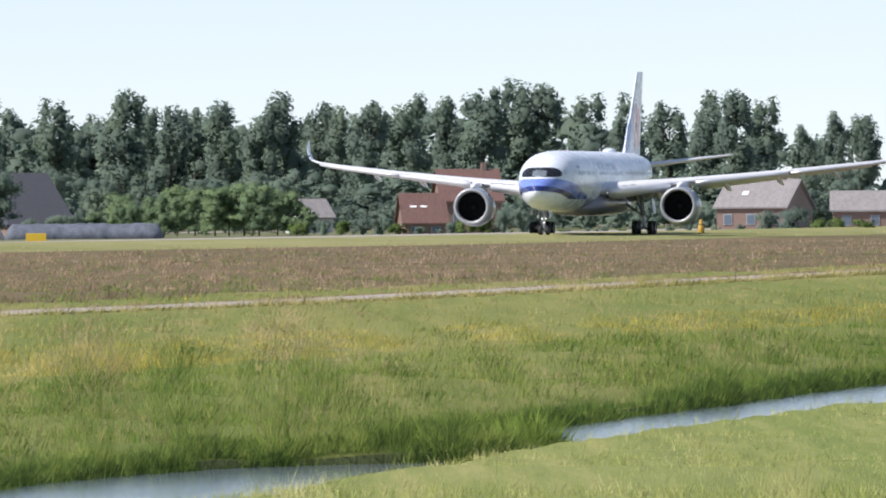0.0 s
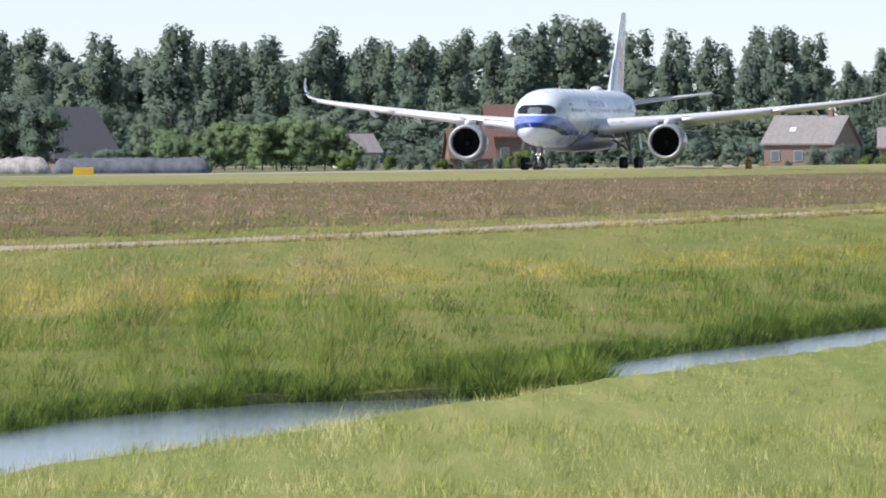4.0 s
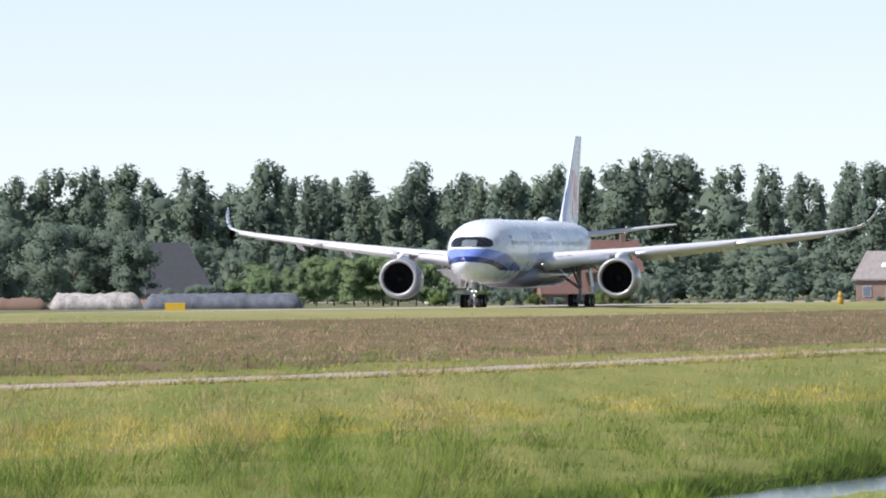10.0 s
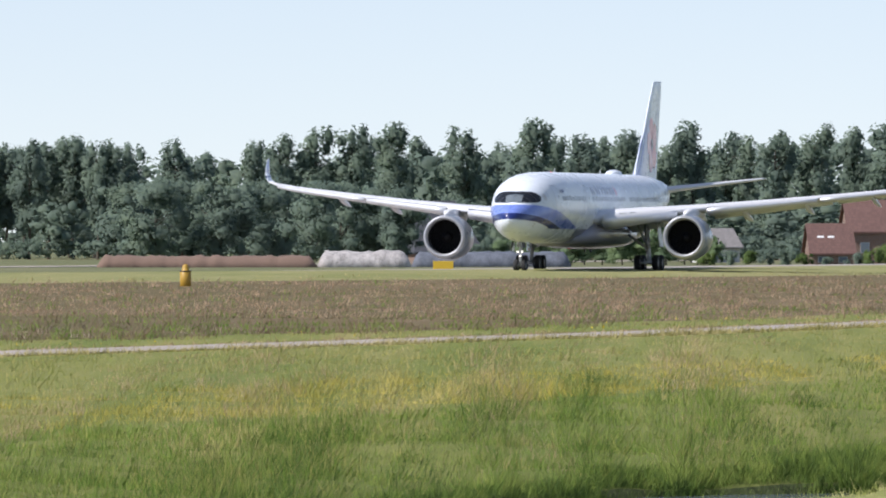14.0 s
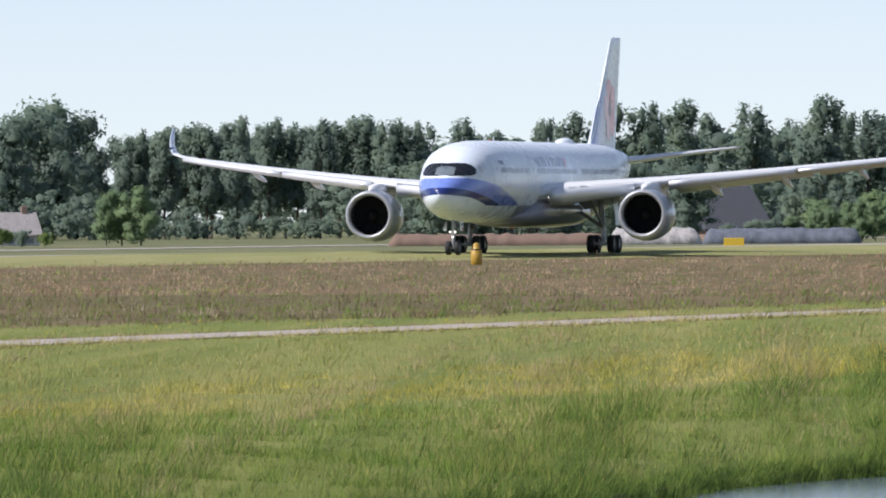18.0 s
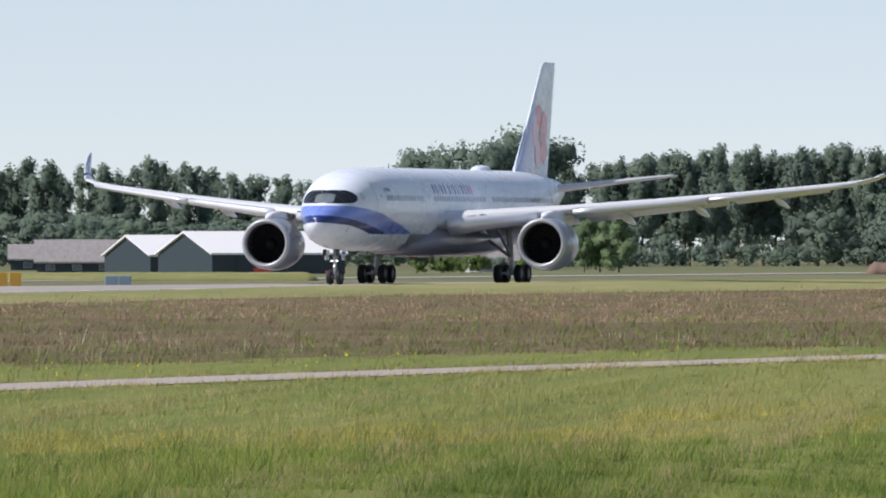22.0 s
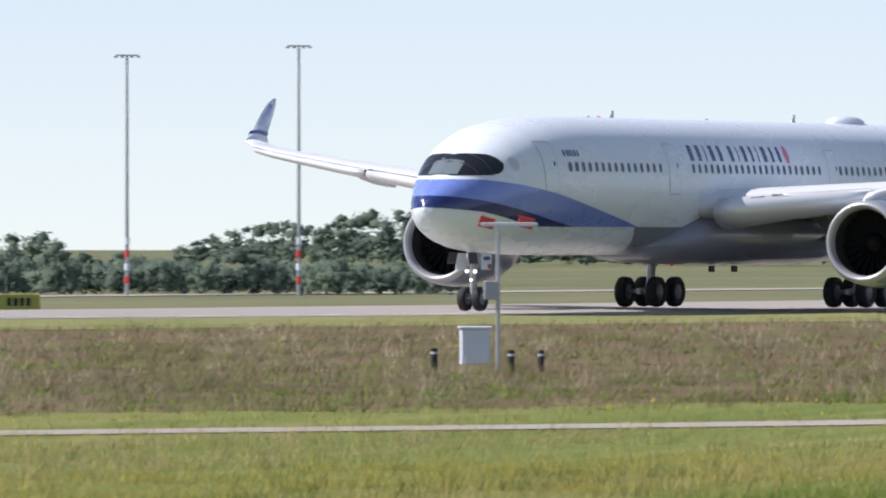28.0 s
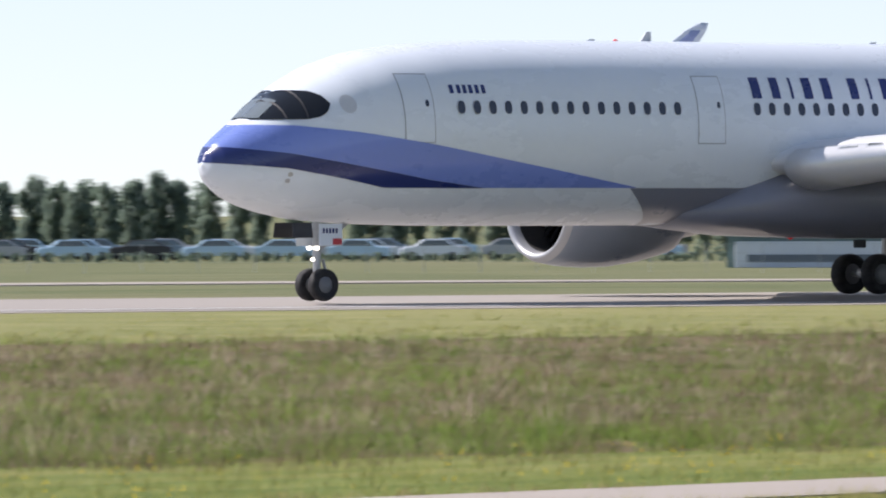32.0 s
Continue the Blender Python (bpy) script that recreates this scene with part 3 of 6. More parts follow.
    fin_le, fin_te, fin_t = [51.6, 53.2, 56.6, 60.25], [62.2, 62.5, 63.4, 64.4], [0.95, 0.8, 0.55, 0.34]
    sections = [(z, *[float(np.interp(z, fin_z, q)) for q in (fin_le, fin_te, fin_t)]) for z in (7.7, 8.3, 9.0, 10, 11, 12.5, 14, 15.2, 16.4)]
    for z, le, te, t in sections + [(16.95, 60.9, 64.5, 0.2), (17.07, 61.6, 64.45, 0.06)]:
        ring = [(x, y, zz) for x, y, zz in foil(le, te - le, t, 0, 0, n=30)]
        rr.append([(p[0], p[2] - 0.0, z) for p in ring])
    v, f = loft(rr)
    fin = part("tail_fin", mesh_of("tail_fin", v, f), "white", plane, "white tail fin with a pink blossom mark")

    def fin_panel(name, outline, mat, off, lab=""):
        """A skin-tight painted patch on both faces of the fin."""
        edge = []
        for (a, z), (b, y) in zip(outline, outline[1:] + outline[:1]):
            k = max(1, int(math.hypot(b - a, y - z) / 0.5))
            edge += [(a + (b - a) * i / k, z + (y - z) * i / k) for i in range(k)]
        ca = sum(p[0] for p in edge) / len(edge)
        cb = sum(p[1] for p in edge) / len(edge)
        n, v, f = len(edge), [], []
        for s in (-1, 1):
            b = len(v)
            for k in (0.02, 0.35, 0.7, 1.0):
                for a, z in edge:
                    a, z = ca + (a - ca) * k, cb + (z - cb) * k
                    le, te, t = [float(np.interp(z, fin_z, q)) for q in (fin_le, fin_te, fin_t)]
                    u = min(1, max(0, (a - le) / (te - le)))
                    th = 5 * t * (0.2969 * math.sqrt(u) - 0.126 * u - 0.3516 * u * u + 0.2843 * u ** 3 - 0.1036 * u ** 4)
                    bow = 0.035 * (te - le) * math.sin(math.pi * min(1, u * 1.05)) * 0.5
                    v.append((a - 20, bow + th + off if s > 0 else bow - 0.85 * th - off, z))
            for r in range(3):
                for k in range(n):
                    q = (b + r * n + k, b + r * n + (k + 1) % n, b + (r + 1) * n + (k + 1) % n, b + (r + 1) * n + k)
                    f.append(q if s < 0 else q[::-1])
        part(name, mesh_of(name, v, f), mat, fin, lab)

    fin_panel("lavender_panel", [(52.3, 8.1), (57.2, 8.1), (57.9, 9.6), (58.3, 11.2), (58.6, 12.6), (58.4, 13.8), (55.6, 11.6)], "lavender", 0.014, "lavender shaded foot of the fin")
    fin_panel("rudder_line", [(60.6, 8.4), (60.66, 8.4), (63.3, 16.3), (63.24, 16.3)], "line", 0.02)
    cz, ca = 11.3, 59.75
    for k in range(5):
        q = math.pi / 2 + 2 * math.pi * k / 5 + 0.25
        pa, pz = ca + 1.45 * math.cos(q), cz + 1.5 * math.sin(q)
        out = [(pa + (1.0 + 0.1 * math.sin(3 * w + k)) * math.cos(w), pz + (1.06 + 0.1 * math.cos(2 * w + k)) * math.sin(w)) for w in np.linspace(0, 2 * math.pi, 25)[:-1]]
        fin_panel("petal", out, "pink" if k in (1, 2) else "rose", 0.022 + 0.006 * k, "pink petal of the blossom mark")
    fin_panel("blossom_heart", [(ca + 0.42 * math.cos(w), cz + 0.5 * math.sin(w)) for w in np.linspace(0, 2 * math.pi, 15)[:-1]], "shade", 0.06)
    return plane


plane = airliner()


# ---------------------------------------------------------------- the airfield ground: strips along x, told by their y at given x
LAWN_EDGE = [(-1200, 0), (0, 23), (60, 28), (100, 31.2), (108, 32.0), (125, 33.2), (133, 34.2), (150, 35.2), (160, 35.9), (200, 38), (300, 43), (700, 65), (3500, 200)]
WATER_FAR = [(-1200, 8), (0, 34), (60, 41), (100, 44.6), (110, 45.2), (118, 44.2), (123, 42.4), (127, 41.8), (132, 42.2), (136, 42.8), (141, 43.0), (146, 42.5), (148.5, 41.2), (150, 39.2), (153, 39.0), (155.5, 41.2), (158, 42.6), (162, 43.2), (180, 44.4), (205, 46.2), (300, 52), (700, 74), (3500, 215)]
PATH = [(-1200, -60), (-200, 46), (0, 74), (67, 95), (88, 102.5), (105, 107.5), (120, 109.5), (132, 107.5), (145, 100), (158, 94), (175, 93.5), (211, 95.5), (245, 96.5), (282, 95.6), (330, 95.0), (376, 97.5), (475, 104), (700, 122), (1600, 190), (3500, 330)]
BROWN_LOW = [(-1200, -20), (-200, 64), (0, 92), (90, 115), (108, 120), (127, 122), (145, 118), (165, 110), (182, 107.5), (211, 110), (245, 111.5), (286, 108.5), (330, 106), (412, 108.5), (518, 115), (700, 132), (1600, 205), (3500, 345)]
BROWN_TOP = [(-1200, 120), (-200, 165), (133, 199), (158, 205), (197, 219), (235, 224), (280, 214), (340, 208), (400, 209), (460, 213), (540, 226), (620, 226), (700, 216), (800, 208), (1000, 218), (1600, 248), (3500, 360)]
RUNWAY = [(-1200, 185), (-200, 222), (100, 243), (164, 249), (194, 251), (229, 256), (262, 252), (285, 242), (310, 233), (350, 228), (405, 232), (460, 239), (510, 245), (612, 256), (700, 248), (800, 237), (1000, 243), (1600, 275), (3500, 390)]
RUNWAY_WIDE = 46.0


def smooth_line(pts, step=12.0):
    """Value of a gently rounded polyline."""
    def at(x):
        w = step if abs(x) < 900 else 60
        return sum(lerp(x + d * w, pts) for d in (-1, -0.5, 0, 0.5, 1)) / 5
    return at


y_lawn, y_water, y_path = smooth_line(LAWN_EDGE, 2.0), smooth_line(WATER_FAR, 1.0), smooth_line(PATH)
y_blow, y_btop, y_run = smooth_line(BROWN_LOW), smooth_line(BROWN_TOP), smooth_line(RUNWAY)

M["lawn"] = turf("mown_lawn", [(0.36, (0.070, 0.118, 0.022)), (0.5, (0.160, 0.205, 0.048)), (0.64, (0.310, 0.300, 0.115))], [(0.4, (0.10, 0.155, 0.031)), (0.6, (0.27, 0.255, 0.092))], 1.6, (0.05, 1, 1, -16))
M["meadow"] = turf("meadow_soil", [(0.36, (0.070, 0.118, 0.019)), (0.5, (0.150, 0.192, 0.042)), (0.64, (0.300, 0.265, 0.098))], [(0.4, (0.080, 0.136, 0.024)), (0.6, (0.300, 0.260, 0.098))], 0.6, (0.035, 1, 1, -16))
M["brownfield"] = turf("seeding_grass_soil", [(0.36, (0.066, 0.064, 0.025)), (0.5, (0.132, 0.100, 0.050)), (0.64, (0.225, 0.166, 0.098))], [(0.4, (0.078, 0.090, 0.029)), (0.6, (0.205, 0.147, 0.086))], 0.4)
M["verge"] = turf("runway_verge", [(0.36, (0.125, 0.155, 0.045)), (0.5, (0.21, 0.215, 0.078)), (0.64, (0.34, 0.305, 0.15))], [(0.4, (0.15, 0.172, 0.052)), (0.6, (0.31, 0.28, 0.13))], 0.25)
M["farfield"] = turf("far_field", [(0.36, (0.062, 0.094, 0.036)), (0.5, (0.13, 0.145, 0.068)), (0.64, (0.265, 0.235, 0.135))], [(0.4, (0.075, 0.110, 0.042)), (0.6, (0.205, 0.195, 0.11))], 0.12)
M["mud"] = turf("ditch_mud", [(0.3, (0.030, 0.041, 0.018)), (0.5, (0.060, 0.074, 0.032)), (0.75, (0.100, 0.121, 0.045))], [(0.35, (0.040, 0.068, 0.018)), (0.65, (0.090, 0.108, 0.045))], 1.5)


def tarmac(name, col, stain):
    n = Nodes(name)
    a, b = n.noise(0.25, 6, 0.65, (0.15, 1, 1)), n.noise(14, 3, 0.6)
    n.color(n.mix(n.mix(0.5, a, b), stain, col)).put(Roughness=0.9).bump(b, 0.35, 0.01)
    n.bsdf.inputs["Specular IOR Level"].default_value = 0.2
    return n.mat


M["runway"] = tarmac("runway_asphalt", (0.38, 0.345, 0.31), (0.28, 0.255, 0.235))
M["concrete"] = tarmac("track_concrete", (0.43, 0.38, 0.335), (0.30, 0.265, 0.235))
M["paint_white"] = tarmac("road_paint", (0.75, 0.75, 0.74), (0.55, 0.55, 0.54))


def water_mat():
    n = Nodes("ditch_water")
    n.put(Roughness=0.12)
    n.bsdf.inputs["Base Color"].default_value = (0.10, 0.125, 0.15, 1)
    n.bsdf.inputs["IOR"].default_value = 1.6
    n.bsdf.inputs["Specular IOR Level"].default_value = 1.0
    f = n.noise(5.0, 4, 0.6, (0.35, 2.2, 1))
    g = n.noise(0.6, 3, 0.5, (0.3, 1.5, 1))
    n.bump(n.mix(0.4, f, g), 0.10, 0.02)
    return n.mat


M["water"] = water_mat()

GX = sorted(set([-1200, -700, -400] + list(range(-200, 40, 20)) + list(range(40, 260, 4)) + list(range(124, 164)) + list(range(260, 700, 12)) + list(range(700, 1100, 40)) + [1200, 1400, 1700, 2200, 2800, 3500]))


def crest(x):
    """The mown shoulder rises a little before the far half of the runway."""
    return lerp(x, [(400, 0.0), (560, 0.12), (650, 0.38), (1300, 0.46), (3500, 0.1)])


def ground_rows(x):
    l, w = y_lawn(x), y_water(x)
    p, b, t, r = y_path(x), y_blow(x), y_btop(x), y_run(x)
    return [(-1500, -0.5, "lawn"), (l - 30, -0.5, "lawn"), (l - 0.5, -0.48, "lawn"), (l + 0.6, -0.75, "mud"), (l + 1.6, -1.6, "mud"), (w + 0.02, -1.45, "mud"), (w + 0.22, -1.08, "meadow"), (w + 2.0, -0.84, "meadow"),
            (w + 8, -0.55, "meadow"), ((w + p) / 2, -0.5, "meadow"), (p - 3.4, -0.5, "meadow"), (p + 3.2, -0.5, "meadow"), (b, -0.48, "brownfield"), ((b + t) / 2, -0.4, "brownfield"), (t, -0.28, "verge"),
            (r - 2.5, -0.18 + crest(x), "verge"), (r - 0.6, -0.16, "verge"), (r + RUNWAY_WIDE / 2, -0.12, "farfield"), (r + RUNWAY_WIDE + 1, -0.40, "farfield"), (r + 120, -0.5, "farfield"), (r + 400, -0.5, "farfield"), (r + 1200, -0.5, "farfield"), (4600, -0.5, "farfield")]


def make_ground():
    rnd = random.Random(4)
    rows = [ground_rows(x) for x in GX]
    n = len(rows[0])
    v, f, mi = [], [], []
    names = ["lawn", "mud", "meadow", "verge", "brownfield", "farfield"]
    for x, r in zip(GX, rows):
        for k, (y, z, m) in enumerate(r):
            v.append((x, y, z + (rnd.uniform(-0.05, 0.05) if 1 < k < 14 and k not in (10, 11) else 0)))
    for i in range(len(GX) - 1):
        for k in range(n - 1):
            f.append((i * n + k, (i + 1) * n + k, (i + 1) * n + k + 1, i * n + k + 1))
            mi.append(names.index(rows[i][k][2]))
    me = mesh_of("ground", v, f)
    for m in names:
        me.materials.append(M[m])
    me.polygons.foreach_set("material_index", mi)
    return tagged(new("ground", me), "flat green and brown grassland with a ditch", "ground", kind="structure")


make_ground()


def strip(name, xs, lo, hi, z, mat, thick=0.0):
    """A ribbon along x between two lines."""
    v, f = [], []
    for x in xs:
        ya, yb = lo(x), hi(x)
        za, zb = (z(0), z(1))
        v += [(x, ya, za - thick), (x, ya, za), (x, (ya + yb) / 2, z(0.5)), (x, yb, zb), (x, yb, zb - thick)]
    for i in range(len(xs) - 1):
        for k in range(4):
            f.append((i * 5 + k, (i + 1) * 5 + k, (i + 1) * 5 + k + 1, i * 5 + k + 1))
    return part(name, mesh_of(name, v, f, False), mat)


tagged(strip("water", GX, lambda x: y_lawn(x) + 0.9, lambda x: y_water(x) + 0.35, lambda u: -1.2, "water"), "rippled blue-grey water in a narrow ditch", "water", kind="structure")
tagged(strip("path", GX, lambda x: y_path(x) - 1.9, lambda x: y_path(x) + 2.1, lambda u: -0.475, "concrete", 0.02), "pale concrete perimeter track between grass strips", "path", kind="structure")
tagged(strip("runway", GX, y_run, lambda x: y_run(x) + RUNWAY_WIDE, lambda u: -0.14 + 0.12 * (u == 0.5) - 0.12 * (u == 1), "runway", 0.1), "light grey asphalt runway with worn surface", "runway", kind="structure")
tagged(strip("runway_line", GX, lambda x: y_run(x) + 3.0, lambda x: y_run(x) + 3.9, lambda u: -0.105, "paint_white"), "white painted runway edge line", "marking", kind="structure")
tagged(strip("taxiway", GX, lambda x: y_run(x) + 118, lambda x: y_run(x) + 128, lambda u: -0.44, "concrete", 0.1), "pale taxiway beyond the runway", "taxiway", kind="structure")


# ---------------------------------------------------------------- grass blades, thinning with distance
DEEP = (0.035, 1.0, 1.0, -16.0)   # growth runs in long streaks beside the ditch
M["blade_green"] = leafy("green_blades", (0.150, 0.212, 0.034), (0.266, 0.294, 0.062), (0.448, 0.385, 0.130), 0.7, 0.35, stretch=DEEP)
M["blade_pale"] = leafy("pale_blades", (0.218, 0.232, 0.055), (0.391, 0.345, 0.121), (0.575, 0.475, 0.231), 0.55, 0.35, stretch=DEEP)
M["blade_russet"] = leafy("russet_stalks", (0.29, 0.225, 0.115), (0.40, 0.30, 0.17), (0.52, 0.40, 0.25), 0.2, 0.35, stretch=DEEP)
M["blade_brown"] = leafy("seed_heads", (0.225, 0.150, 0.088), (0.385, 0.270, 0.172), (0.560, 0.420, 0.280), 0.4, 0.35, stretch=DEEP)
M["blade_dusky"] = leafy("dusky_seed_heads", (0.100, 0.078, 0.038), (0.180, 0.135, 0.075), (0.290, 0.220, 0.132), 0.9, 0.35)
M["blade_lawn"] = leafy("lawn_blades", (0.165, 0.245, 0.042), (0.400, 0.430, 0.108), (0.690, 0.640, 0.300), 1.6, 0.35, stretch=DEEP)
M["blade_plume"] = leafy("plume_heads", (0.30, 0.245, 0.165), (0.46, 0.385, 0.275), (0.66, 0.565, 0.43), 0.2, 0.35, stretch=DEEP)
M["blade_weed"] = leafy("weed_leaves", (0.12, 0.19, 0.025), (0.19, 0.29, 0.04), (0.29, 0.40, 0.07), 0.3, 0.35, stretch=DEEP)
# deep green of the tall grass; on the bank it doubles as painted shade
M["blade_deep"] = leafy("deep_green_blades", (0.036, 0.078, 0.011), (0.080, 0.145, 0.020), (0.190, 0.265, 0.050), 0.9, 0.35, stretch=DEEP)
M["flower"] = leafy("yellow_petals", (0.5, 0.38, 0.02), (0.6, 0.47, 0.03), (0.7, 0.56, 0.06), 0.3, 0.2)
M["blade_gold"] = leafy("golden_blades", (0.310, 0.271, 0.033), (0.483, 0.407, 0.066), (0.598, 0.486, 0.132), 0.3, 0.35, stretch=DEEP)
M["blade_lush"] = leafy("lush_blades", (0.080, 0.165, 0.017), (0.146, 0.248, 0.031), (0.280, 0.355, 0.074), 0.8, 0.4, stretch=DEEP)
M["blade_reed"] = leafy("reed_blades", (0.050, 0.095, 0.013), (0.115, 0.185, 0.027), (0.26, 0.33, 0.065), 0.9, 0.35, stretch=DEEP)


def wave(x, y, s):
    """Slow patchy field, 0 to 1."""
    return 0.5 + 0.5 * np.sin(x * s + 1.7 * np.sin(y * s * 1.3 + 0.5)) * np.cos(y * s * 2.1 + 1.3 * np.sin(x * s * 0.7))


def drift(x, y, s):
    """The same field drawn out along the ditch."""
    return wave((0.96 * x + 0.28 * y) * 0.035, 0.96 * y - 0.28 * x, s)


def blades(name, count, keep, ground_z, height, width, mat, label, az=(29.0, 80.5), dist=(62.0, 620.0), lean=0.65, seed=1, category="grass", tuft=10, spread=0.13, along=None, wind=0.10):
    """Single-blade triangles in tufts, spread evenly over the view from the bank; keep(x, y) tells the strip."""
    g = np.random.default_rng(seed)
    m = count // tuft
    a = np.radians(g.uniform(az[0], az[1], m))
    d = 1.0 / g.uniform(1 / dist[1], 1 / dist[0], m)
    x, y = d * np.sin(a), d * np.cos(a)
    if along:   # sown beside a line instead: from x, to x, the line, nearest and farthest offset
        x = g.uniform(along[0], along[1], m)
        y = along[2](x) + g.uniform(along[3], along[4], m)
        a, d = np.arctan2(x, y), np.hypot(x, y)
    ok = keep(x, y)
    x, y, d, a = [np.repeat(q[ok], tuft) for q in (x, y, d, a)]
    swell = drift(x, y, 1.3) * drift(x, y, 0.45) ** 0.5
    tall = np.repeat(np.clip(g.lognormal(-0.1, 0.42, int(ok.sum())), 0.3, 2.2), tuft) * (0.6 + 0.9 * swell)
    n = len(x)
    ox, oy = g.normal(0, 1, n), g.normal(0, 1, n)
    wide = spread * np.maximum(1.0, d / 150.0)
    x, y = x + ox * wide, y + oy * wide
    h = height(x, y, g.uniform(0, 1, n)) * tall * np.exp(-0.25 * (ox ** 2 + oy ** 2) * 0.5)
    z = ground_z(x, y)
    w = width * (0.6 + 0.8 * g.uniform(0, 1, n)) * np.maximum(1.0, d / 130.0)
    t = g.uniform(0, 2 * np.pi, n)
    lx, ly = ((0.5 * ox + g.normal(0.2, 0.7, n)) * lean + 0.3 * wind) * h, ((0.5 * oy + g.normal(0, 0.7, n)) * lean - wind) * h
    t = np.where(np.cos(t + a) < 0, t + np.pi, t)   # fronts turned to the camera, so the upward normals below keep blades evenly lit
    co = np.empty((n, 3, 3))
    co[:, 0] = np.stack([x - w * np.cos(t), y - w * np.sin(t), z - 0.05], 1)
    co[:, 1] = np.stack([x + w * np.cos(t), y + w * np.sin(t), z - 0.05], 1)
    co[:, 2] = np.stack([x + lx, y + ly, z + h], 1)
    me = bpy.data.meshes.new(name)
    me.vertices.add(n * 3)
    me.vertices.foreach_set("co", co.ravel())
    me.loops.add(n * 3)
    me.loops.foreach_set("vertex_index", np.arange(n * 3, dtype=np.int32))
    me.polygons.add(n)
    me.polygons.foreach_set("loop_start", np.arange(0, n * 3, 3, dtype=np.int32))
    me.update(calc_edges=True)
    up = np.stack([0.45 * ox + 0.35 * g.normal(0, 1, n), 0.45 * oy + 0.35 * g.normal(-0.2, 1, n), np.ones(n)], 1)
    up = np.repeat(up / np.linalg.norm(up, axis=1)[:, None], 3, 0)
    me.polygons.foreach_set("use_smooth", np.ones(n, bool))
    me.normals_split_custom_set_from_vertices(up.tolist())
    me.materials.append(M[mat])
    return tagged(new(name, me), label, category, kind="stuff")


def line_np(pts):
    px, py = np.array([p[0] for p in pts], float), np.array([p[1] for p in pts], float)
    return lambda x: np.interp(x, px, py)


n_lawn, n_water, n_path, n_blow, n_btop, n_run = [line_np(p) for p in (LAWN_EDGE, WATER_FAR, PATH, BROWN_LOW, BROWN_TOP, RUNWAY)]


def meadow_z(x, y):
    return np.interp(y - n_water(x), [0.02, 0.22, 2.0, 8, 14], [-1.4, -1.08, -0.84, -0.55, -0.5])


def zone(lo, hi, a=0.0, b=0.0):
    return lambda x, y: (y > lo(x) + a) & (y < hi(x) + b)


def near_path(x, y, v):
    return np.interp(n_path(x) - y, [2, 8, 20, 45], v)


def brown_z(x, y):
    return -0.47 + 0.2 * (y - n_blow(x)) / (n_btop(x) - n_blow(x))


def flat_z(z):
    return lambda x, y: np.full_like(x, z)


blades("meadow_grass", 860000, zone(n_water, n_path, 0.2, -1.7), meadow_z, lambda x, y, r: (0.07 + 0.21 * r) * near_path(x, y, [0.6, 0.8, 1.0, 1.15]), 0.0048, "blade_green", "tall green meadow grass beside the ditch", seed=2, dist=(75, 560))
blades("dry_grass", 760000, lambda x, y: zone(n_water, n_path, 2.0, -1.6)(x, y) & (drift(x, y, 0.4) + wave(x, y, 0.031) + near_path(x, y, [0.75, 0.45, 0.32, 0.2]) + np.interp(y - n_water(x), [4, 15], [-0.9, 0]) + np.interp(x, [200, 430], [-0.15, 0]) > 0.98), meadow_z, lambda x, y, r: (0.07 + 0.19 * r) * near_path(x, y, [0.6, 0.8, 1.0, 1.1]), 0.0046, "blade_pale", "pale dry seeding grass stalks", seed=3, dist=(75, 560))
blades("russet_grass", 900000, lambda x, y: zone(n_water, n_path, 2.0, -6)(x, y) & (drift(x, y, 0.62) * drift(x, y, 0.23) > 0.36), meadow_z, lambda x, y, r: 0.12 + 0.18 * r, 0.0038, "blade_russet", "russet seeding stalks in patches of the meadow", seed=4, dist=(75, 420))
blades("ditch_reeds", 90000, lambda x, y: wave(x * 0.5, y, 1.3) > 0.15, meadow_z, lambda x, y, r: 0.06 + 0.42 * r * (0.1 + wave(x, y * 0.6, 0.9) * wave(x, y, 0.27)) + 0.2 * r * np.exp(-((x - 151.5) / 2.6) ** 2), 0.006, "blade_reed", "dark green reeds along the ditch edge", along=(92, 250, n_water, 0.1, 1.0), seed=5)
blades("seeding_grass", 680000, lambda x, y: zone(n_blow, n_btop, -3.5, 2.0)(x, y) & (x > 380), brown_z, lambda x, y, r: 0.10 + 0.20 * r, 0.005, "blade_brown", "reddish-brown seeding grass strip", seed=7, dist=(200, 900))
blades("dusky_grass", 680000, lambda x, y: zone(n_blow, n_btop, -3.5, 2.0)(x, y) & (x <= 380) & (wave(x, y, 0.9) + 0.6 * wave(y, x, 0.31) + np.interp(x / y, [0.8, 1.1], [0, 0.45]) > 0.72), brown_z, lambda x, y, r: 0.12 + 0.24 * r, 0.0055, "blade_dusky", "dusky brown seeding grass in patches", seed=40, dist=(100, 520))
blades("green_tufts", 1300000, lambda x, y: zone(n_blow, n_btop, -1.0, 1.0)(x, y) & (wave(x, y, 0.7) + 0.5 * wave(y, x, 0.3) + np.interp(y - n_blow(x), [0, 14, 30], [0.45, 0.2, 0]) * (x < 450) + np.interp(x / y, [0.88, 1.05], [0.35, 0]) > 0.98), brown_z, lambda x, y, r: 0.10 + 0.22 * r, 0.0055, "blade_lush", "green tufts among the brown grass", seed=8, dist=(100, 700))
blades("track_verge_grass", 700000, zone(n_path, n_blow, 1.9, 1.5), flat_z(-0.48), lambda x, y, r: 0.06 + 0.18 * r, 0.0045, "blade_green", "short yellowish grass beside the track", seed=9, dist=(85, 600))
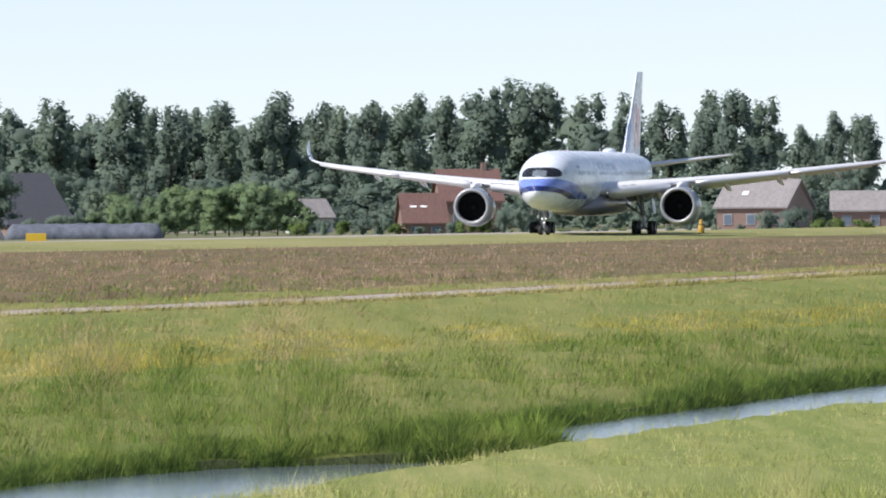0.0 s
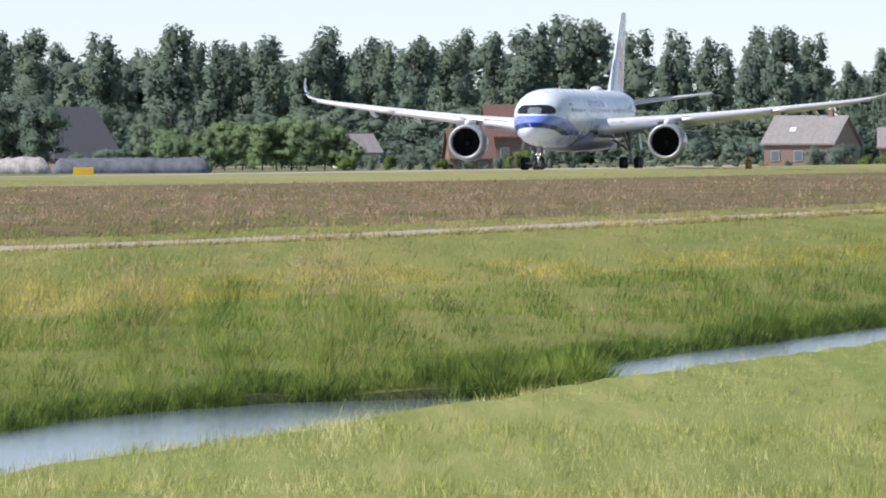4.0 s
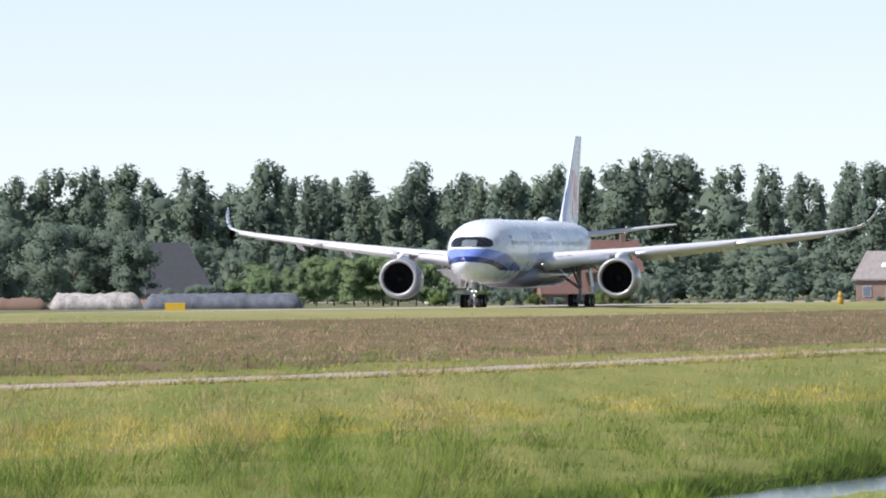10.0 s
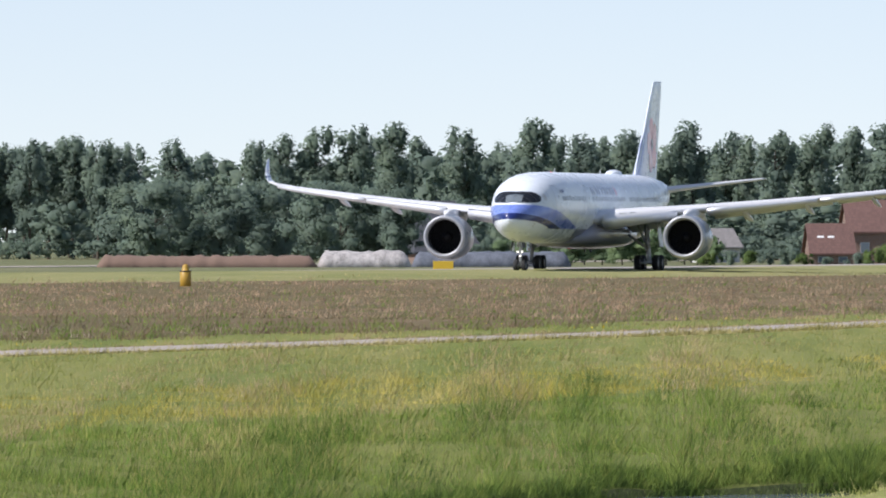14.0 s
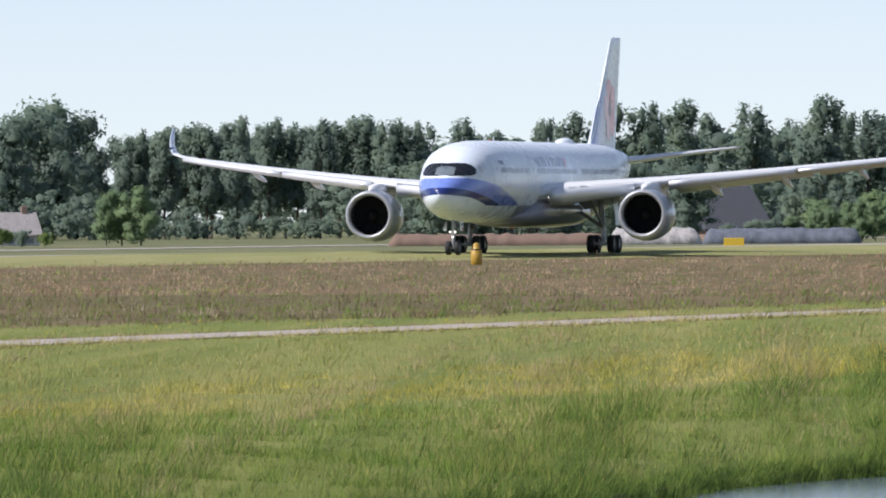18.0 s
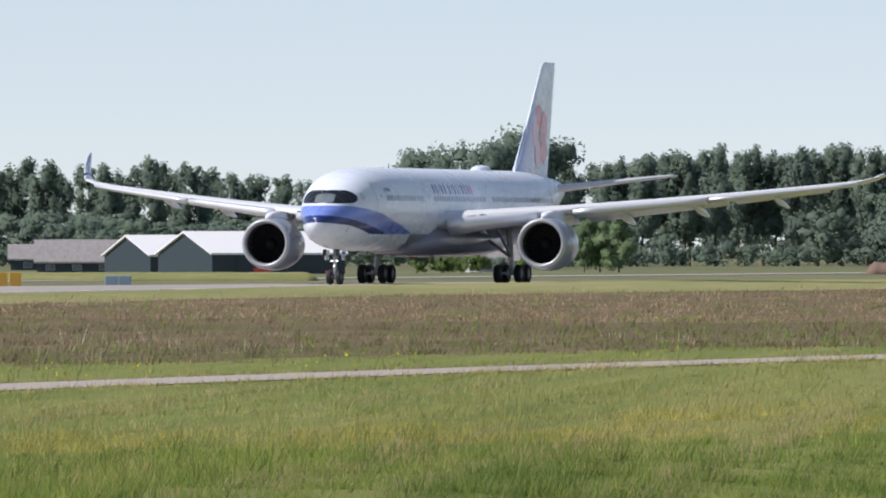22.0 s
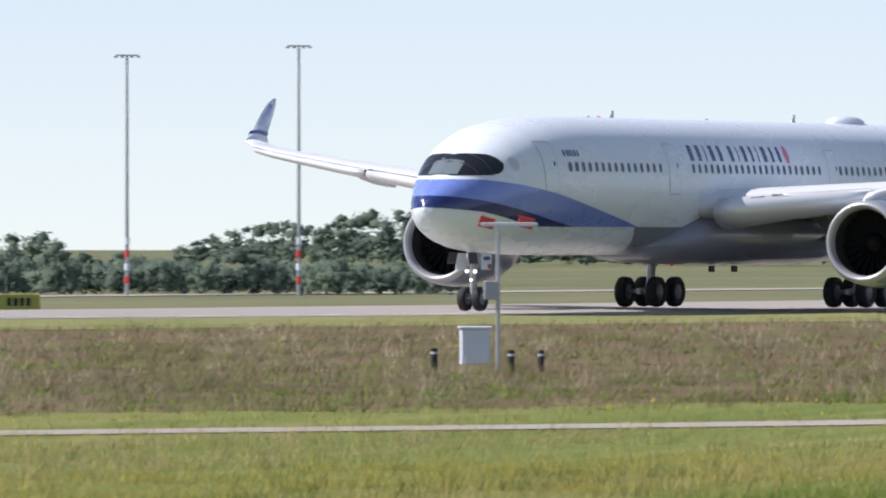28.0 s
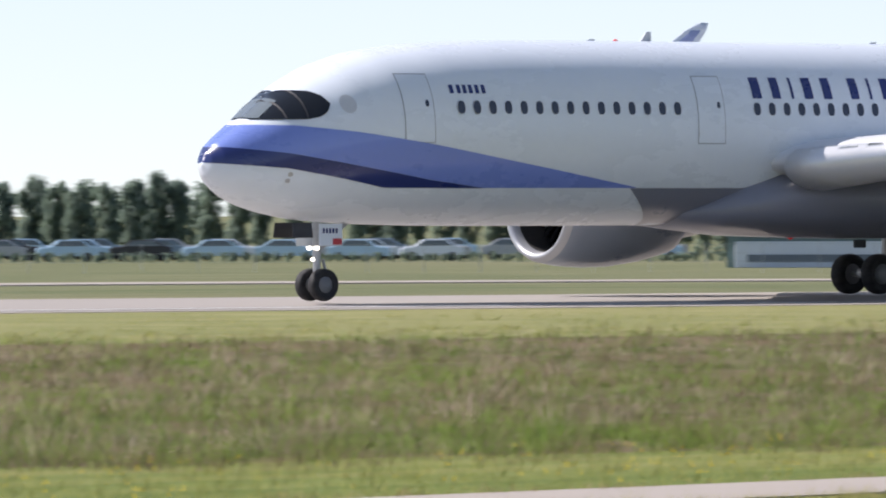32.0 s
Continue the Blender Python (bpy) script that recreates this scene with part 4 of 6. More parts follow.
blades("runway_verge_grass", 600000, lambda x, y: zone(n_btop, n_run, -1, -0.3)(x, y) & (x <= 430), lambda x, y: -0.24 + np.interp(x, [400, 560, 650, 1300], [0, 0.12, 0.38, 0.46]) * np.clip((y - n_btop(x)) / np.maximum(1, n_run(x) - n_btop(x)), 0, 1), lambda x, y, r: 0.05 + 0.12 * r, 0.006, "blade_green", "short mown grass along the runway", seed=10, dist=(150, 1200))
blades("dry_verge_grass", 600000, lambda x, y: zone(n_btop, n_run, -1, -0.3)(x, y) & (x > 430), lambda x, y: -0.24 + np.interp(x, [400, 560, 650, 1300], [0, 0.12, 0.38, 0.46]) * np.clip((y - n_btop(x)) / np.maximum(1, n_run(x) - n_btop(x)), 0, 1), lambda x, y, r: 0.05 + 0.12 * r, 0.006, "blade_pale", "short dry yellow grass along the runway", seed=18, dist=(150, 1200))
blades("lawn_grass", 430000, lambda x, y: y < n_lawn(x) + 0.7, lambda x, y: np.where(y < n_lawn(x) - 0.4, -0.5, -0.62), lambda x, y, r: 0.04 + 0.13 * r, 0.0044, "blade_lawn", "mown lawn on the near bank", az=(66, 80.5), dist=(60, 170), seed=11, tuft=4, spread=0.05)
blades("pale_plumes", 1500000, lambda x, y: zone(n_blow, n_btop, 1.0, -2.0)(x, y) & (wave(x, y, 1.6) * wave(y, x, 0.55) > 0.50) & (x < 330), brown_z, lambda x, y, r: 0.20 + 0.28 * r, 0.004, "blade_plume", "pale feathery grass plumes among the brown grass", seed=12, dist=(100, 520), lean=0.6)
blades("low_green_patches", 900000, lambda x, y: zone(n_blow, n_btop, 0.0, -1.0)(x, y) & (wave(x, y, 1.1) * wave(y, x, 0.37) > 0.62) & (x < 420), brown_z, lambda x, y, r: 0.12 + 0.2 * r, 0.006, "blade_weed", "fresh green weeds in the brown strip", seed=14, dist=(100, 450))
blades("yellow_flowers", 9000, zone(n_path, n_blow, 2.0, 1.0), flat_z(-0.34), lambda x, y, r: 0.03 + 0.03 * r, 0.012, "flower", "small yellow wildflowers beside the track", seed=15, tuft=2, dist=(90, 420), category="flowers")
blades("yellow_band", 1700000, lambda x, y: zone(n_path, n_path, -36.0, -25.0)(x, y) & (drift(x, y, 0.35) + 0.4 * wave(x, y, 0.14) > 0.35), meadow_z, lambda x, y, r: 0.07 + 0.16 * r, 0.0042, "blade_gold", "band of golden flowering grass in the meadow", seed=21, dist=(75, 420))
blades("lush_grass", 1500000, lambda x, y: zone(n_water, n_path, 0.3, -37.0)(x, y) & (drift(x, y, 0.5) + np.interp(y - n_water(x), [0, 20, 45], [0.9, 0.45, 0.05]) > 0.6), meadow_z, lambda x, y, r: 0.09 + 0.21 * r, 0.0048, "blade_lush", "lush bright green grass tufts near the ditch", seed=22, dist=(90, 300), spread=0.16)
blades("deep_grass", 1500000, lambda x, y: zone(n_water, n_path, 0.2, -30)(x, y) & (drift(x, y, 0.8) + 0.4 * wave(x, y, 0.9) + np.interp(y - n_water(x), [0, 2, 7, 14], [0.9, 0.38, 0.12, -0.4]) > 0.66), meadow_z, lambda x, y, r: 0.08 + 0.26 * r, 0.005, "blade_deep", "deep green tall grass above the ditch", seed=23, dist=(90, 260), spread=0.16)
# the shaded face of the bank is put into these blades' dark colour
blades("bank_grass", 80000, lambda x, y: x > 0, lambda x, y: np.interp(y - n_water(x), [0.0, 0.3], [-1.25, -1.05]), lambda x, y, r: 0.07 + 0.24 * r * (0.3 + wave(x, y, 1.1)), 0.007, "blade_deep", "dark green grass hanging over the ditch bank, its shade painted in", along=(92, 250, n_water, -0.05, 0.5), seed=30, lean=0.7, tuft=12)
blades("reed_clump", 16000, lambda x, y: x > 0, meadow_z, lambda x, y, r: 0.14 + 0.5 * r * np.exp(-((x - 151.5) / 2.2) ** 2), 0.007, "blade_reed", "thick clump of tall dark reeds on the bank", along=(147.5, 155.5, n_water, -0.1, 2.2), seed=31)
hx, hy = 160.76, 41.23
blades("tall_weed", 160000, lambda x, y: (x - hx) ** 2 + ((y - hy) * 1.5) ** 2 < 0.3, meadow_z, lambda x, y, r: 0.25 + 0.5 * r, 0.010, "blade_weed", "tall fresh green weed above the reeds", az=(math.degrees(math.atan2(hx, hy)) - 0.5, math.degrees(math.atan2(hx, hy)) + 0.5), dist=(math.hypot(hx, hy) - 2, math.hypot(hx, hy) + 2), seed=32, tuft=6)
blades("track_edge_grass", 60000, lambda x, y: x > 60, flat_z(-0.48), lambda x, y, r: (0.05 + 0.16 * r * r) * np.interp(x, [120, 220, 300, 480], [0.7, 1.0, 1.5, 1.9]), 0.005, "blade_pale", "ragged pale grass along the track edge", along=(60, 620, n_path, -3.2, -1.7), seed=16, tuft=8)
blades("track_far_edge", 26000, lambda x, y: wave(x, y, 1.7) > 0.35, flat_z(-0.48), lambda x, y, r: 0.04 + 0.10 * r, 0.006, "blade_brown", "dark ragged turf edge behind the track", along=(60, 620, n_path, 2.0, 2.5), seed=17, tuft=8)
blades("bank_stalks", 210, lambda x, y: wave(x, y, 0.8) > 0.3, flat_z(-0.55), lambda x, y, r: 0.12 + 0.24 * r, 0.0045, "blade_lawn", "single tall pale stalks on the near bank", along=(100, 165, n_lawn, -0.3, 0.6), seed=33, tuft=3)


# ---------------------------------------------------------------- trees
M["bark"] = facade("bark", (0.13, 0.11, 0.085), 0.45, 1.5, 0.95)
# leaves paled and blued: distance haze is put into their colour
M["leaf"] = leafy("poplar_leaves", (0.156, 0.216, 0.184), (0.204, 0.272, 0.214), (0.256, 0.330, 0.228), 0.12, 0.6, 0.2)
M["leaf_garden"] = leafy("garden_leaves", (0.125, 0.190, 0.110), (0.180, 0.262, 0.135), (0.240, 0.325, 0.145), 0.12, 0.45, 0.2)
M["leaf_light"] = leafy("young_leaves", (0.06, 0.10, 0.025), (0.10, 0.155, 0.038), (0.15, 0.21, 0.055), 0.2, 0.25, 0.15)


ICO = {}
for level in (1,):
    bm = bmesh.new()
    bmesh.ops.create_icosphere(bm, subdivisions=level, radius=1.0)
    ICO[level] = (np.array([v.co[:] for v in bm.verts]), np.array([[v.index for v in f.verts] for f in bm.faces]))
    bm.free()


def lobe_core(rnd, lobes, level, shrink):
    """The dense inner foliage: one lumpy body a lobe, as loose triangles with soft outward normals."""
    co, no = [], []
    v, f = ICO[level]
    for lx, ly, lz, rx, rz in lobes:
        bump = np.array([rnd.uniform(0.6, 1.15) for k in v])[:, None] * shrink
        p = v * bump * (rx, rx, rz) + (lx, ly, lz)
        out = v + np.stack([p[:, 0] / (3 * rx), p[:, 1] / (3 * rx), np.full(len(v), 0.9)], 1)
        co.append(p[f])
        no.append((out / np.linalg.norm(out, axis=1)[:, None])[f])
    return np.concatenate(co), np.concatenate(no)


def leaf_shell(seed, lobes, leaves, size):
    """Small leaf sprays in the outer shell of the lobes (x, y, z, rx, rz); their normals follow the lobes."""
    g = np.random.default_rng(seed)
    L = np.array(lobes)
    w = L[:, 3] ** 2 * L[:, 4]
    k = g.choice(len(L), leaves, p=w / w.sum())
    q = g.normal(0, 1, (leaves, 3))
    q /= np.linalg.norm(q, axis=1)[:, None]
    q *= (0.60 + 0.52 * g.uniform(0, 1, leaves) ** 0.7)[:, None]
    c = L[k, :3] + q * L[k][:, [3, 3, 4]]
    out = q + np.stack([c[:, 0] / (3 * L[k, 3]), c[:, 1] / (3 * L[k, 3]), np.full(leaves, 0.9)], 1) + g.normal(0, 0.12, (leaves, 3))
    out /= np.linalg.norm(out, axis=1)[:, None]
    tilt = out + g.normal(0, 0.45, (leaves, 3))
    tilt /= np.linalg.norm(tilt, axis=1)[:, None]
    u = np.cross(tilt, g.normal(0, 1, (leaves, 3)))
    u /= np.linalg.norm(u, axis=1)[:, None]
    b = np.cross(tilt, u)
    s = (size * g.uniform(0.5, 1.4, leaves))[:, None]
    co = np.stack([c - u * s * 0.7 - b * s * 0.6, c + u * s * 0.8 - b * s * 0.4, c + b * s], 1)
    return co, np.repeat(out[:, None], 3, 1)


def loose_mesh(name, co, no):
    """Unjoined triangles with given normals."""
    n = len(co)
    me = bpy.data.meshes.new(name)
    me.vertices.add(n * 3)
    me.vertices.foreach_set("co", co.reshape(-1))
    me.loops.add(n * 3)
    me.loops.foreach_set("vertex_index", np.arange(n * 3, dtype=np.int32))
    me.polygons.add(n)
    me.polygons.foreach_set("loop_start", np.arange(0, n * 3, 3, dtype=np.int32))
    me.update(calc_edges=True)
    me.polygons.foreach_set("use_smooth", np.ones(n, bool))
    me.normals_split_custom_set_from_vertices(no.reshape(-1, 3).tolist())
    return me


def trunk_mesh(rnd, h, r, limbs, spread):
    bm = bmesh.new()
    pts = [Vector((0, 0, -0.3))]
    for i in range(1, 6):
        pts.append(Vector((rnd.uniform(-0.02, 0.02) * h, rnd.uniform(-0.02, 0.02) * h, h * i / 5)))
    for i in range(5):
        rod_bm(bm, pts[i], pts[i + 1], r * (1 - i * 0.17), r * (1 - (i + 1) * 0.17), 7)
    for k in range(limbs):
        z = h * rnd.uniform(0.28, 0.85)
        q = rnd.uniform(0, 6.28)
        L = spread * rnd.uniform(0.5, 0.95)
        rod_bm(bm, (0, 0, z), (L * math.cos(q), L * math.sin(q), z + L * rnd.uniform(0.5, 1.1)), r * 0.32, r * 0.1, 5)
    return bm


CROWNS = {}


def make_tree(seed, h, kind, label, leaf="leaf"):
    """One tree of height h: kind poplar (tall, bare foot), broad, or bush."""
    rnd = random.Random(seed)
    t = base("tree", label, "tree")
    lobes = []
    if kind in ("poplar", "tall"):
        foot, w = (0.08 if kind == "poplar" else 0.28) * h, (0.17 if kind == "poplar" else 0.18) * h
        for i in range(34):
            u = (i + rnd.uniform(0, 1)) / 34
            k = math.sin(math.pi * min(1, u * 0.72 + 0.13)) ** 0.5
            q, rr = rnd.uniform(0, 6.28), w * k * math.sqrt(rnd.uniform(0, 1)) * 0.8
            r = w * rnd.uniform(0.26, 0.46) * (0.55 + 0.45 * k)
            lobes.append((rr * math.cos(q), rr * math.sin(q), foot + (h * 0.95 - foot) * u, r, r * rnd.uniform(1.2, 1.9)))
        leaves, size = 3600, 0.0160 * h
    elif kind == "broad":
        w = 0.36 * h
        for i in range(40):
            q, rr = rnd.uniform(0, 6.28), rnd.uniform(0.1, 0.9) * w
            z = h * rnd.uniform(0.14, 0.90)
            k = math.sqrt(max(0.1, 1 - ((z / h - 0.42) / 0.6) ** 2))
            lobes.append((rr * math.cos(q) * k, rr * math.sin(q) * k, z, w * rnd.uniform(0.2, 0.40), h * rnd.uniform(0.07, 0.13)))
        leaves, size = 3500, 0.0192 * h
    else:
        w = 0.62 * h
        for i in range(18):
            q, rr = rnd.uniform(0, 6.28), rnd.uniform(0, 0.85) * w
            lobes.append((rr * math.cos(q), rr * math.sin(q), h * rnd.uniform(0.15, 0.78), w * rnd.uniform(0.22, 0.40), h * rnd.uniform(0.12, 0.22)))
        leaves, size = 1900, 0.031 * h
    part("trunk", trunk_mesh(rnd, h * (0.9 if kind in ("poplar", "tall") else 0.6), 0.016 * h, 12, 0.16 * h if kind in ("poplar", "tall") else 0.3 * h), "bark", t, "grey-brown bark trunk with limbs")
    core, shell = lobe_core(rnd, lobes, 1, 0.70), leaf_shell(seed, lobes, leaves, size)
    CROWNS[t.name] = (lobe_core(rnd, lobes[::2], 1, 0.84), shell)
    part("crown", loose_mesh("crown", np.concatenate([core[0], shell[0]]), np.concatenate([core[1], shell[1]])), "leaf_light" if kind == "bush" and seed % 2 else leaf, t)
    return t


def polar(az, d, z=-0.5):
    a = radians(az)
    return d * math.sin(a), d * math.cos(a), z


POPLARS = [make_tree(10 + i, 1.0 * 20, "poplar", "tall dark green poplar with a bare foot in a row") for i in range(6)]
TALLS = [make_tree(70 + i, 1.0 * 20, "tall", "tall tree with a bare lower trunk in a row") for i in range(5)]
BROADS = [make_tree(30 + i, 1.0 * 14, "broad", "broad dark green leafy tree") for i in range(5)]
GARDEN = [make_tree(90 + i, 1.0 * 14, "broad", "lighter green leafy garden tree", "leaf_garden") for i in range(4)]
BUSHES = [make_tree(50 + i, 1.0 * 5, "bush", "rounded green bush at the field edge") for i in range(4)]
used = set()


def plant(protos, rnd, az, d, h, h0, group, wide=1.0):
    i = rnd.randrange(len(protos))
    p = protos[i]
    s = h / h0
    m = pose(*polar(az, d), 0, 0, rnd.uniform(0, 360)) @ Matrix.Diagonal((s * wide, s * wide, s, 1))
    if p.name not in used:
        used.add(p.name)
        p.matrix_basis = m
        p["group"] = group
        return p
    o = copy_thing(p, Matrix.Identity(4))
    o.matrix_basis = m
    o["group"] = group
    return o


WOODS = []


def thicket(protos, rnd, az, d, h, h0, wide):
    """Adds one crown, thinned, to the joined far woods."""
    core, shell = CROWNS[protos[rnd.randrange(len(protos))].name]
    skip = 7 if d > 1000 else 4
    co, no = shell[0][::skip], shell[1][::skip]
    mid = co.mean(1, keepdims=True)
    co = np.concatenate([core[0], mid + (co - mid) * (1.95 if skip == 7 else 1.6)]).reshape(-1, 3)
    no = np.concatenate([core[1], no]).reshape(-1, 3)
    q, s = rnd.uniform(0, 6.28), h / h0
    rot = np.array([[math.cos(q), math.sin(q), 0], [-math.sin(q), math.cos(q), 0], [0, 0, 1]])
    WOODS.append(((co * (s * wide, s * wide, s)) @ rot + np.array(polar(az, d)), no @ rot))


rnd = random.Random(77)

def belt(protos, profile, dist, spacing, h0, group, wide=1.0, spread=60, vary=0.1, joined=False):
    """A row of trees along a bearing: profile of (bearing, height)."""
    az = profile[0][0]
    while az <= profile[-1][0] + 1e-6:
        h = max(0.8, lerp(az, profile) * (1 + rnd.uniform(-vary, vary * 0.35)))
        d, w = dist + rnd.uniform(-spread, spread), wide * rnd.uniform(0.85, 1.2)
        if joined:
            thicket(protos, rnd, az, d, h, h0, w)
        else:
            plant(protos, rnd, az, d, h, h0, group, w)
        az += spacing * rnd.uniform(0.7, 1.3)


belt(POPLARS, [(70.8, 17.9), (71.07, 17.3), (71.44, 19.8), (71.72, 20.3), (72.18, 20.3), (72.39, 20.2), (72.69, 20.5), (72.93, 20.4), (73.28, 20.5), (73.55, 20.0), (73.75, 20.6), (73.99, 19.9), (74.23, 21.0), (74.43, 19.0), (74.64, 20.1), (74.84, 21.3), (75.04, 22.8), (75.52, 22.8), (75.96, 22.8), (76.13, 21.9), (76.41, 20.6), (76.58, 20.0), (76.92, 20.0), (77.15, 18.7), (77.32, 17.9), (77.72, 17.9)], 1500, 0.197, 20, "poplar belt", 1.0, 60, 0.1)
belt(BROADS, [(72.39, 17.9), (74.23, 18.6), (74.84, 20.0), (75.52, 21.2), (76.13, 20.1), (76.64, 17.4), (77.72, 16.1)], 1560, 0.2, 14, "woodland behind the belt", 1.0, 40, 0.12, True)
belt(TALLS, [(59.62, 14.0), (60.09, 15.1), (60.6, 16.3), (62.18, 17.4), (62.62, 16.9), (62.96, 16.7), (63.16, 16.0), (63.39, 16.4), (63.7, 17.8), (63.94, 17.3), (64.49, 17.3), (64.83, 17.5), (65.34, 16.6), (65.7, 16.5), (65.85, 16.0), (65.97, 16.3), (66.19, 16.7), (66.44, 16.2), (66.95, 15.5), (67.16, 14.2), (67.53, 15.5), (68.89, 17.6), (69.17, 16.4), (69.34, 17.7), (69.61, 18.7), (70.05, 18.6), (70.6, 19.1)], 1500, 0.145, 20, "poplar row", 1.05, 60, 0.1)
belt(BROADS, [(67.93, 17.9), (68.24, 18.9), (68.49, 22.4), (68.67, 20.5)], 1420, 0.16, 14, "tall wood", 0.9, 60, 0.1)
belt(POPLARS, [(49.09, 9.4), (49.33, 9.4), (49.6, 8.9), (49.97, 8.6), (50.25, 8.1), (51.0, 7.5), (51.17, 7.7), (51.65, 8.2), (51.96, 8.3), (52.23, 7.8), (52.5, 7.6), (52.77, 7.6)], 800, 0.2, 20, "trees by the apron", 1.35, 30, 0.1)
belt(BROADS, [(47.47, 3.2), (47.74, 3.6), (48.15, 3.2), (49.09, 4.2), (49.27, 2.5), (49.77, 4.6), (50.45, 4.8), (50.94, 4.0), (51.34, 4.8), (51.68, 2.5), (51.96, 4.4), (52.15, 1.8), (52.84, 4.6), (53.72, 2.9), (54.34, 2.9), (55.36, 2.3)], 640, 0.16, 14, "shrub belt", 1.5, 25, 0.25, True)
belt(BROADS, [(47.44, 2.2), (47.61, 4.0), (47.84, 6.7), (48.05, 3.8)], 760, 0.28, 14, "copse by the apron", 1.0, 20, 0.1)
belt(BROADS, [(42.45, 4.3), (42.93, 4.6), (43.25, 5.4), (43.45, 5.5), (44.13, 5.7), (44.27, 6.1), (44.57, 5.9), (44.74, 5.2), (45.05, 6.2), (45.17, 3.7), (45.32, 6.2), (45.63, 5.2), (49.61, 6.0)], 850, 0.16, 14, "far tree line", 1.3, 30, 0.2, True)
belt(BROADS, [(37.23, 4.9), (37.64, 5.4), (38.04, 4.5)], 720, 0.2, 14, "trees by the hangar", 0.9, 15, 0.1)
belt(POPLARS, [(30.68, 5.8), (30.95, 6.3), (31.19, 5.8), (31.39, 6.0), (31.67, 6.5), (31.84, 6.0), (35.12, 6.6), (35.34, 6.5), (35.6, 6.4), (35.83, 6.3), (36.04, 6.7)], 760, 0.17, 20, "tree row behind the car park", 1.3, 15, 0.1)
belt(GARDEN, [(73.18, 5.8), (73.52, 6.6), (73.99, 6.4)], 1260, 0.28, 14, "garden trees", 1.3, 30, 0.12)
belt(BROADS, [(74.57, 4.1), (74.77, 4.5), (75.49, 5.0), (76.14, 4.6), (76.61, 4.3), (76.88, 4.3)], 1330, 0.2, 14, "garden trees", 1.3, 40, 0.15, True)
belt(BROADS, [(70.74, 11.0), (71.21, 12.4), (71.43, 10.5), (71.67, 11.1), (71.94, 10.8), (72.21, 10.1), (72.45, 9.4)], 1175, 0.2, 14, "broad trees", 1.15, 30, 0.1)
belt(BROADS, [(71.44, 12.2), (71.85, 12.2), (73.35, 7.0), (73.79, 6.3), (74.37, 5.4)], 1270, 0.3, 14, "broad trees", 1.1, 30, 0.1)
belt(BUSHES, [(72.9, 3.1), (73.03, 3.7), (73.21, 3.2), (73.41, 3.8)], 1200, 0.3, 5, "hedge bushes", 1.2, 15, 0.1)
belt(BROADS, [(64.56, 5.9), (65.34, 8.6), (65.7, 6.2), (65.85, 8.1), (66.38, 6.6), (66.99, 6.2), (67.33, 6.6), (68.78, 6.6), (69.05, 6.2)], 1330, 0.16, 14, "trees behind the sheds", 1.2, 40, 0.15, True)
belt(BROADS, [(68.31, 9.4), (68.62, 7.7), (68.75, 5.2), (69.37, 5.1), (69.94, 3.4)], 1380, 0.2, 14, "trees by the farm", 1.1, 30, 0.15, True)
belt(BROADS, [(65.71, 8.4), (66.26, 7.6), (67.41, 7.5)], 1400, 0.09, 14, "undergrowth", 1.4, 30, 0.2, True)
belt(BROADS, [(65.38, 9.0), (65.7, 9.4), (66.19, 8.9), (67.53, 8.6), (68.89, 10.1), (69.61, 9.0), (70.59, 9.7)], 1560, 0.2, 14, "woodland floor", 1.5, 30, 0.25, True)
belt(BUSHES, [(58.67, 3.5), (59.45, 3.3), (59.62, 3.4), (60.13, 3.5), (60.74, 3.4)], 1150, 0.1, 5, "clipped hedge", 0.7, 6, 0.05)
belt(TALLS, [(69.06, 17.1), (69.27, 17.0), (69.61, 18.1), (70.08, 17.9), (70.59, 18.5), (70.73, 17.4)], 1440, 0.15, 20, "poplar row", 0.95, 15, 0.06)
belt(POPLARS, [(30.4, 5.4), (31.0, 5.8), (31.95, 5.6)], 778, 0.11, 20, "tree row behind the car park", 1.5, 8, 0.12, True)
belt(POPLARS, [(35.1, 5.9), (36.1, 5.9)], 778, 0.11, 20, "tree row behind the car park", 1.5, 8, 0.12, True)
belt(BUSHES, [(30.54, -0.1), (31.36, -0.2), (32.72, -0.3), (39.27, -0.7), (40.15, -0.6)], 622, 0.07, 5, "clipped hedge", 0.8, 3, 0.08, True)
belt(BROADS, [(30.54, 0.7), (31.7, 0.6), (33.06, 0.4), (38.45, 0.4), (39.47, 0.6)], 700, 0.16, 14, "undergrowth", 1.8, 8, 0.3, True)
belt(BROADS, [(72.29, 8.6), (72.56, 9.2)], 1165, 0.12, 14, "broad trees", 1.0, 4, 0.05)
belt(BUSHES, [(72.64, 2.7), (72.76, 3.5), (72.9, 3.1), (73.03, 3.7)], 1160, 0.2, 5, "garden bushes", 1.0, 4, 0.1)
belt(BROADS, [(64.83, 5.8), (66.6, 6.2), (68.53, 7.0)], 1455, 0.14, 14, "undergrowth", 1.7, 20, 0.2, True)
belt(BROADS, [(59.11, 6.8), (59.62, 6.6), (60.54, 6.4)], 1455, 0.14, 14, "undergrowth", 1.7, 20, 0.2, True)
belt(BROADS, [(60.5, 6.2), (61.6, 6.6), (62.5, 5.4)], 1455, 0.13, 14, "undergrowth", 1.7, 20, 0.2, True)
belt(BUSHES, [(59.4, 3.6), (61.6, 4.2), (62.6, 3.4)], 1425, 0.10, 5, "undergrowth", 1.25, 20, 0.2, True)
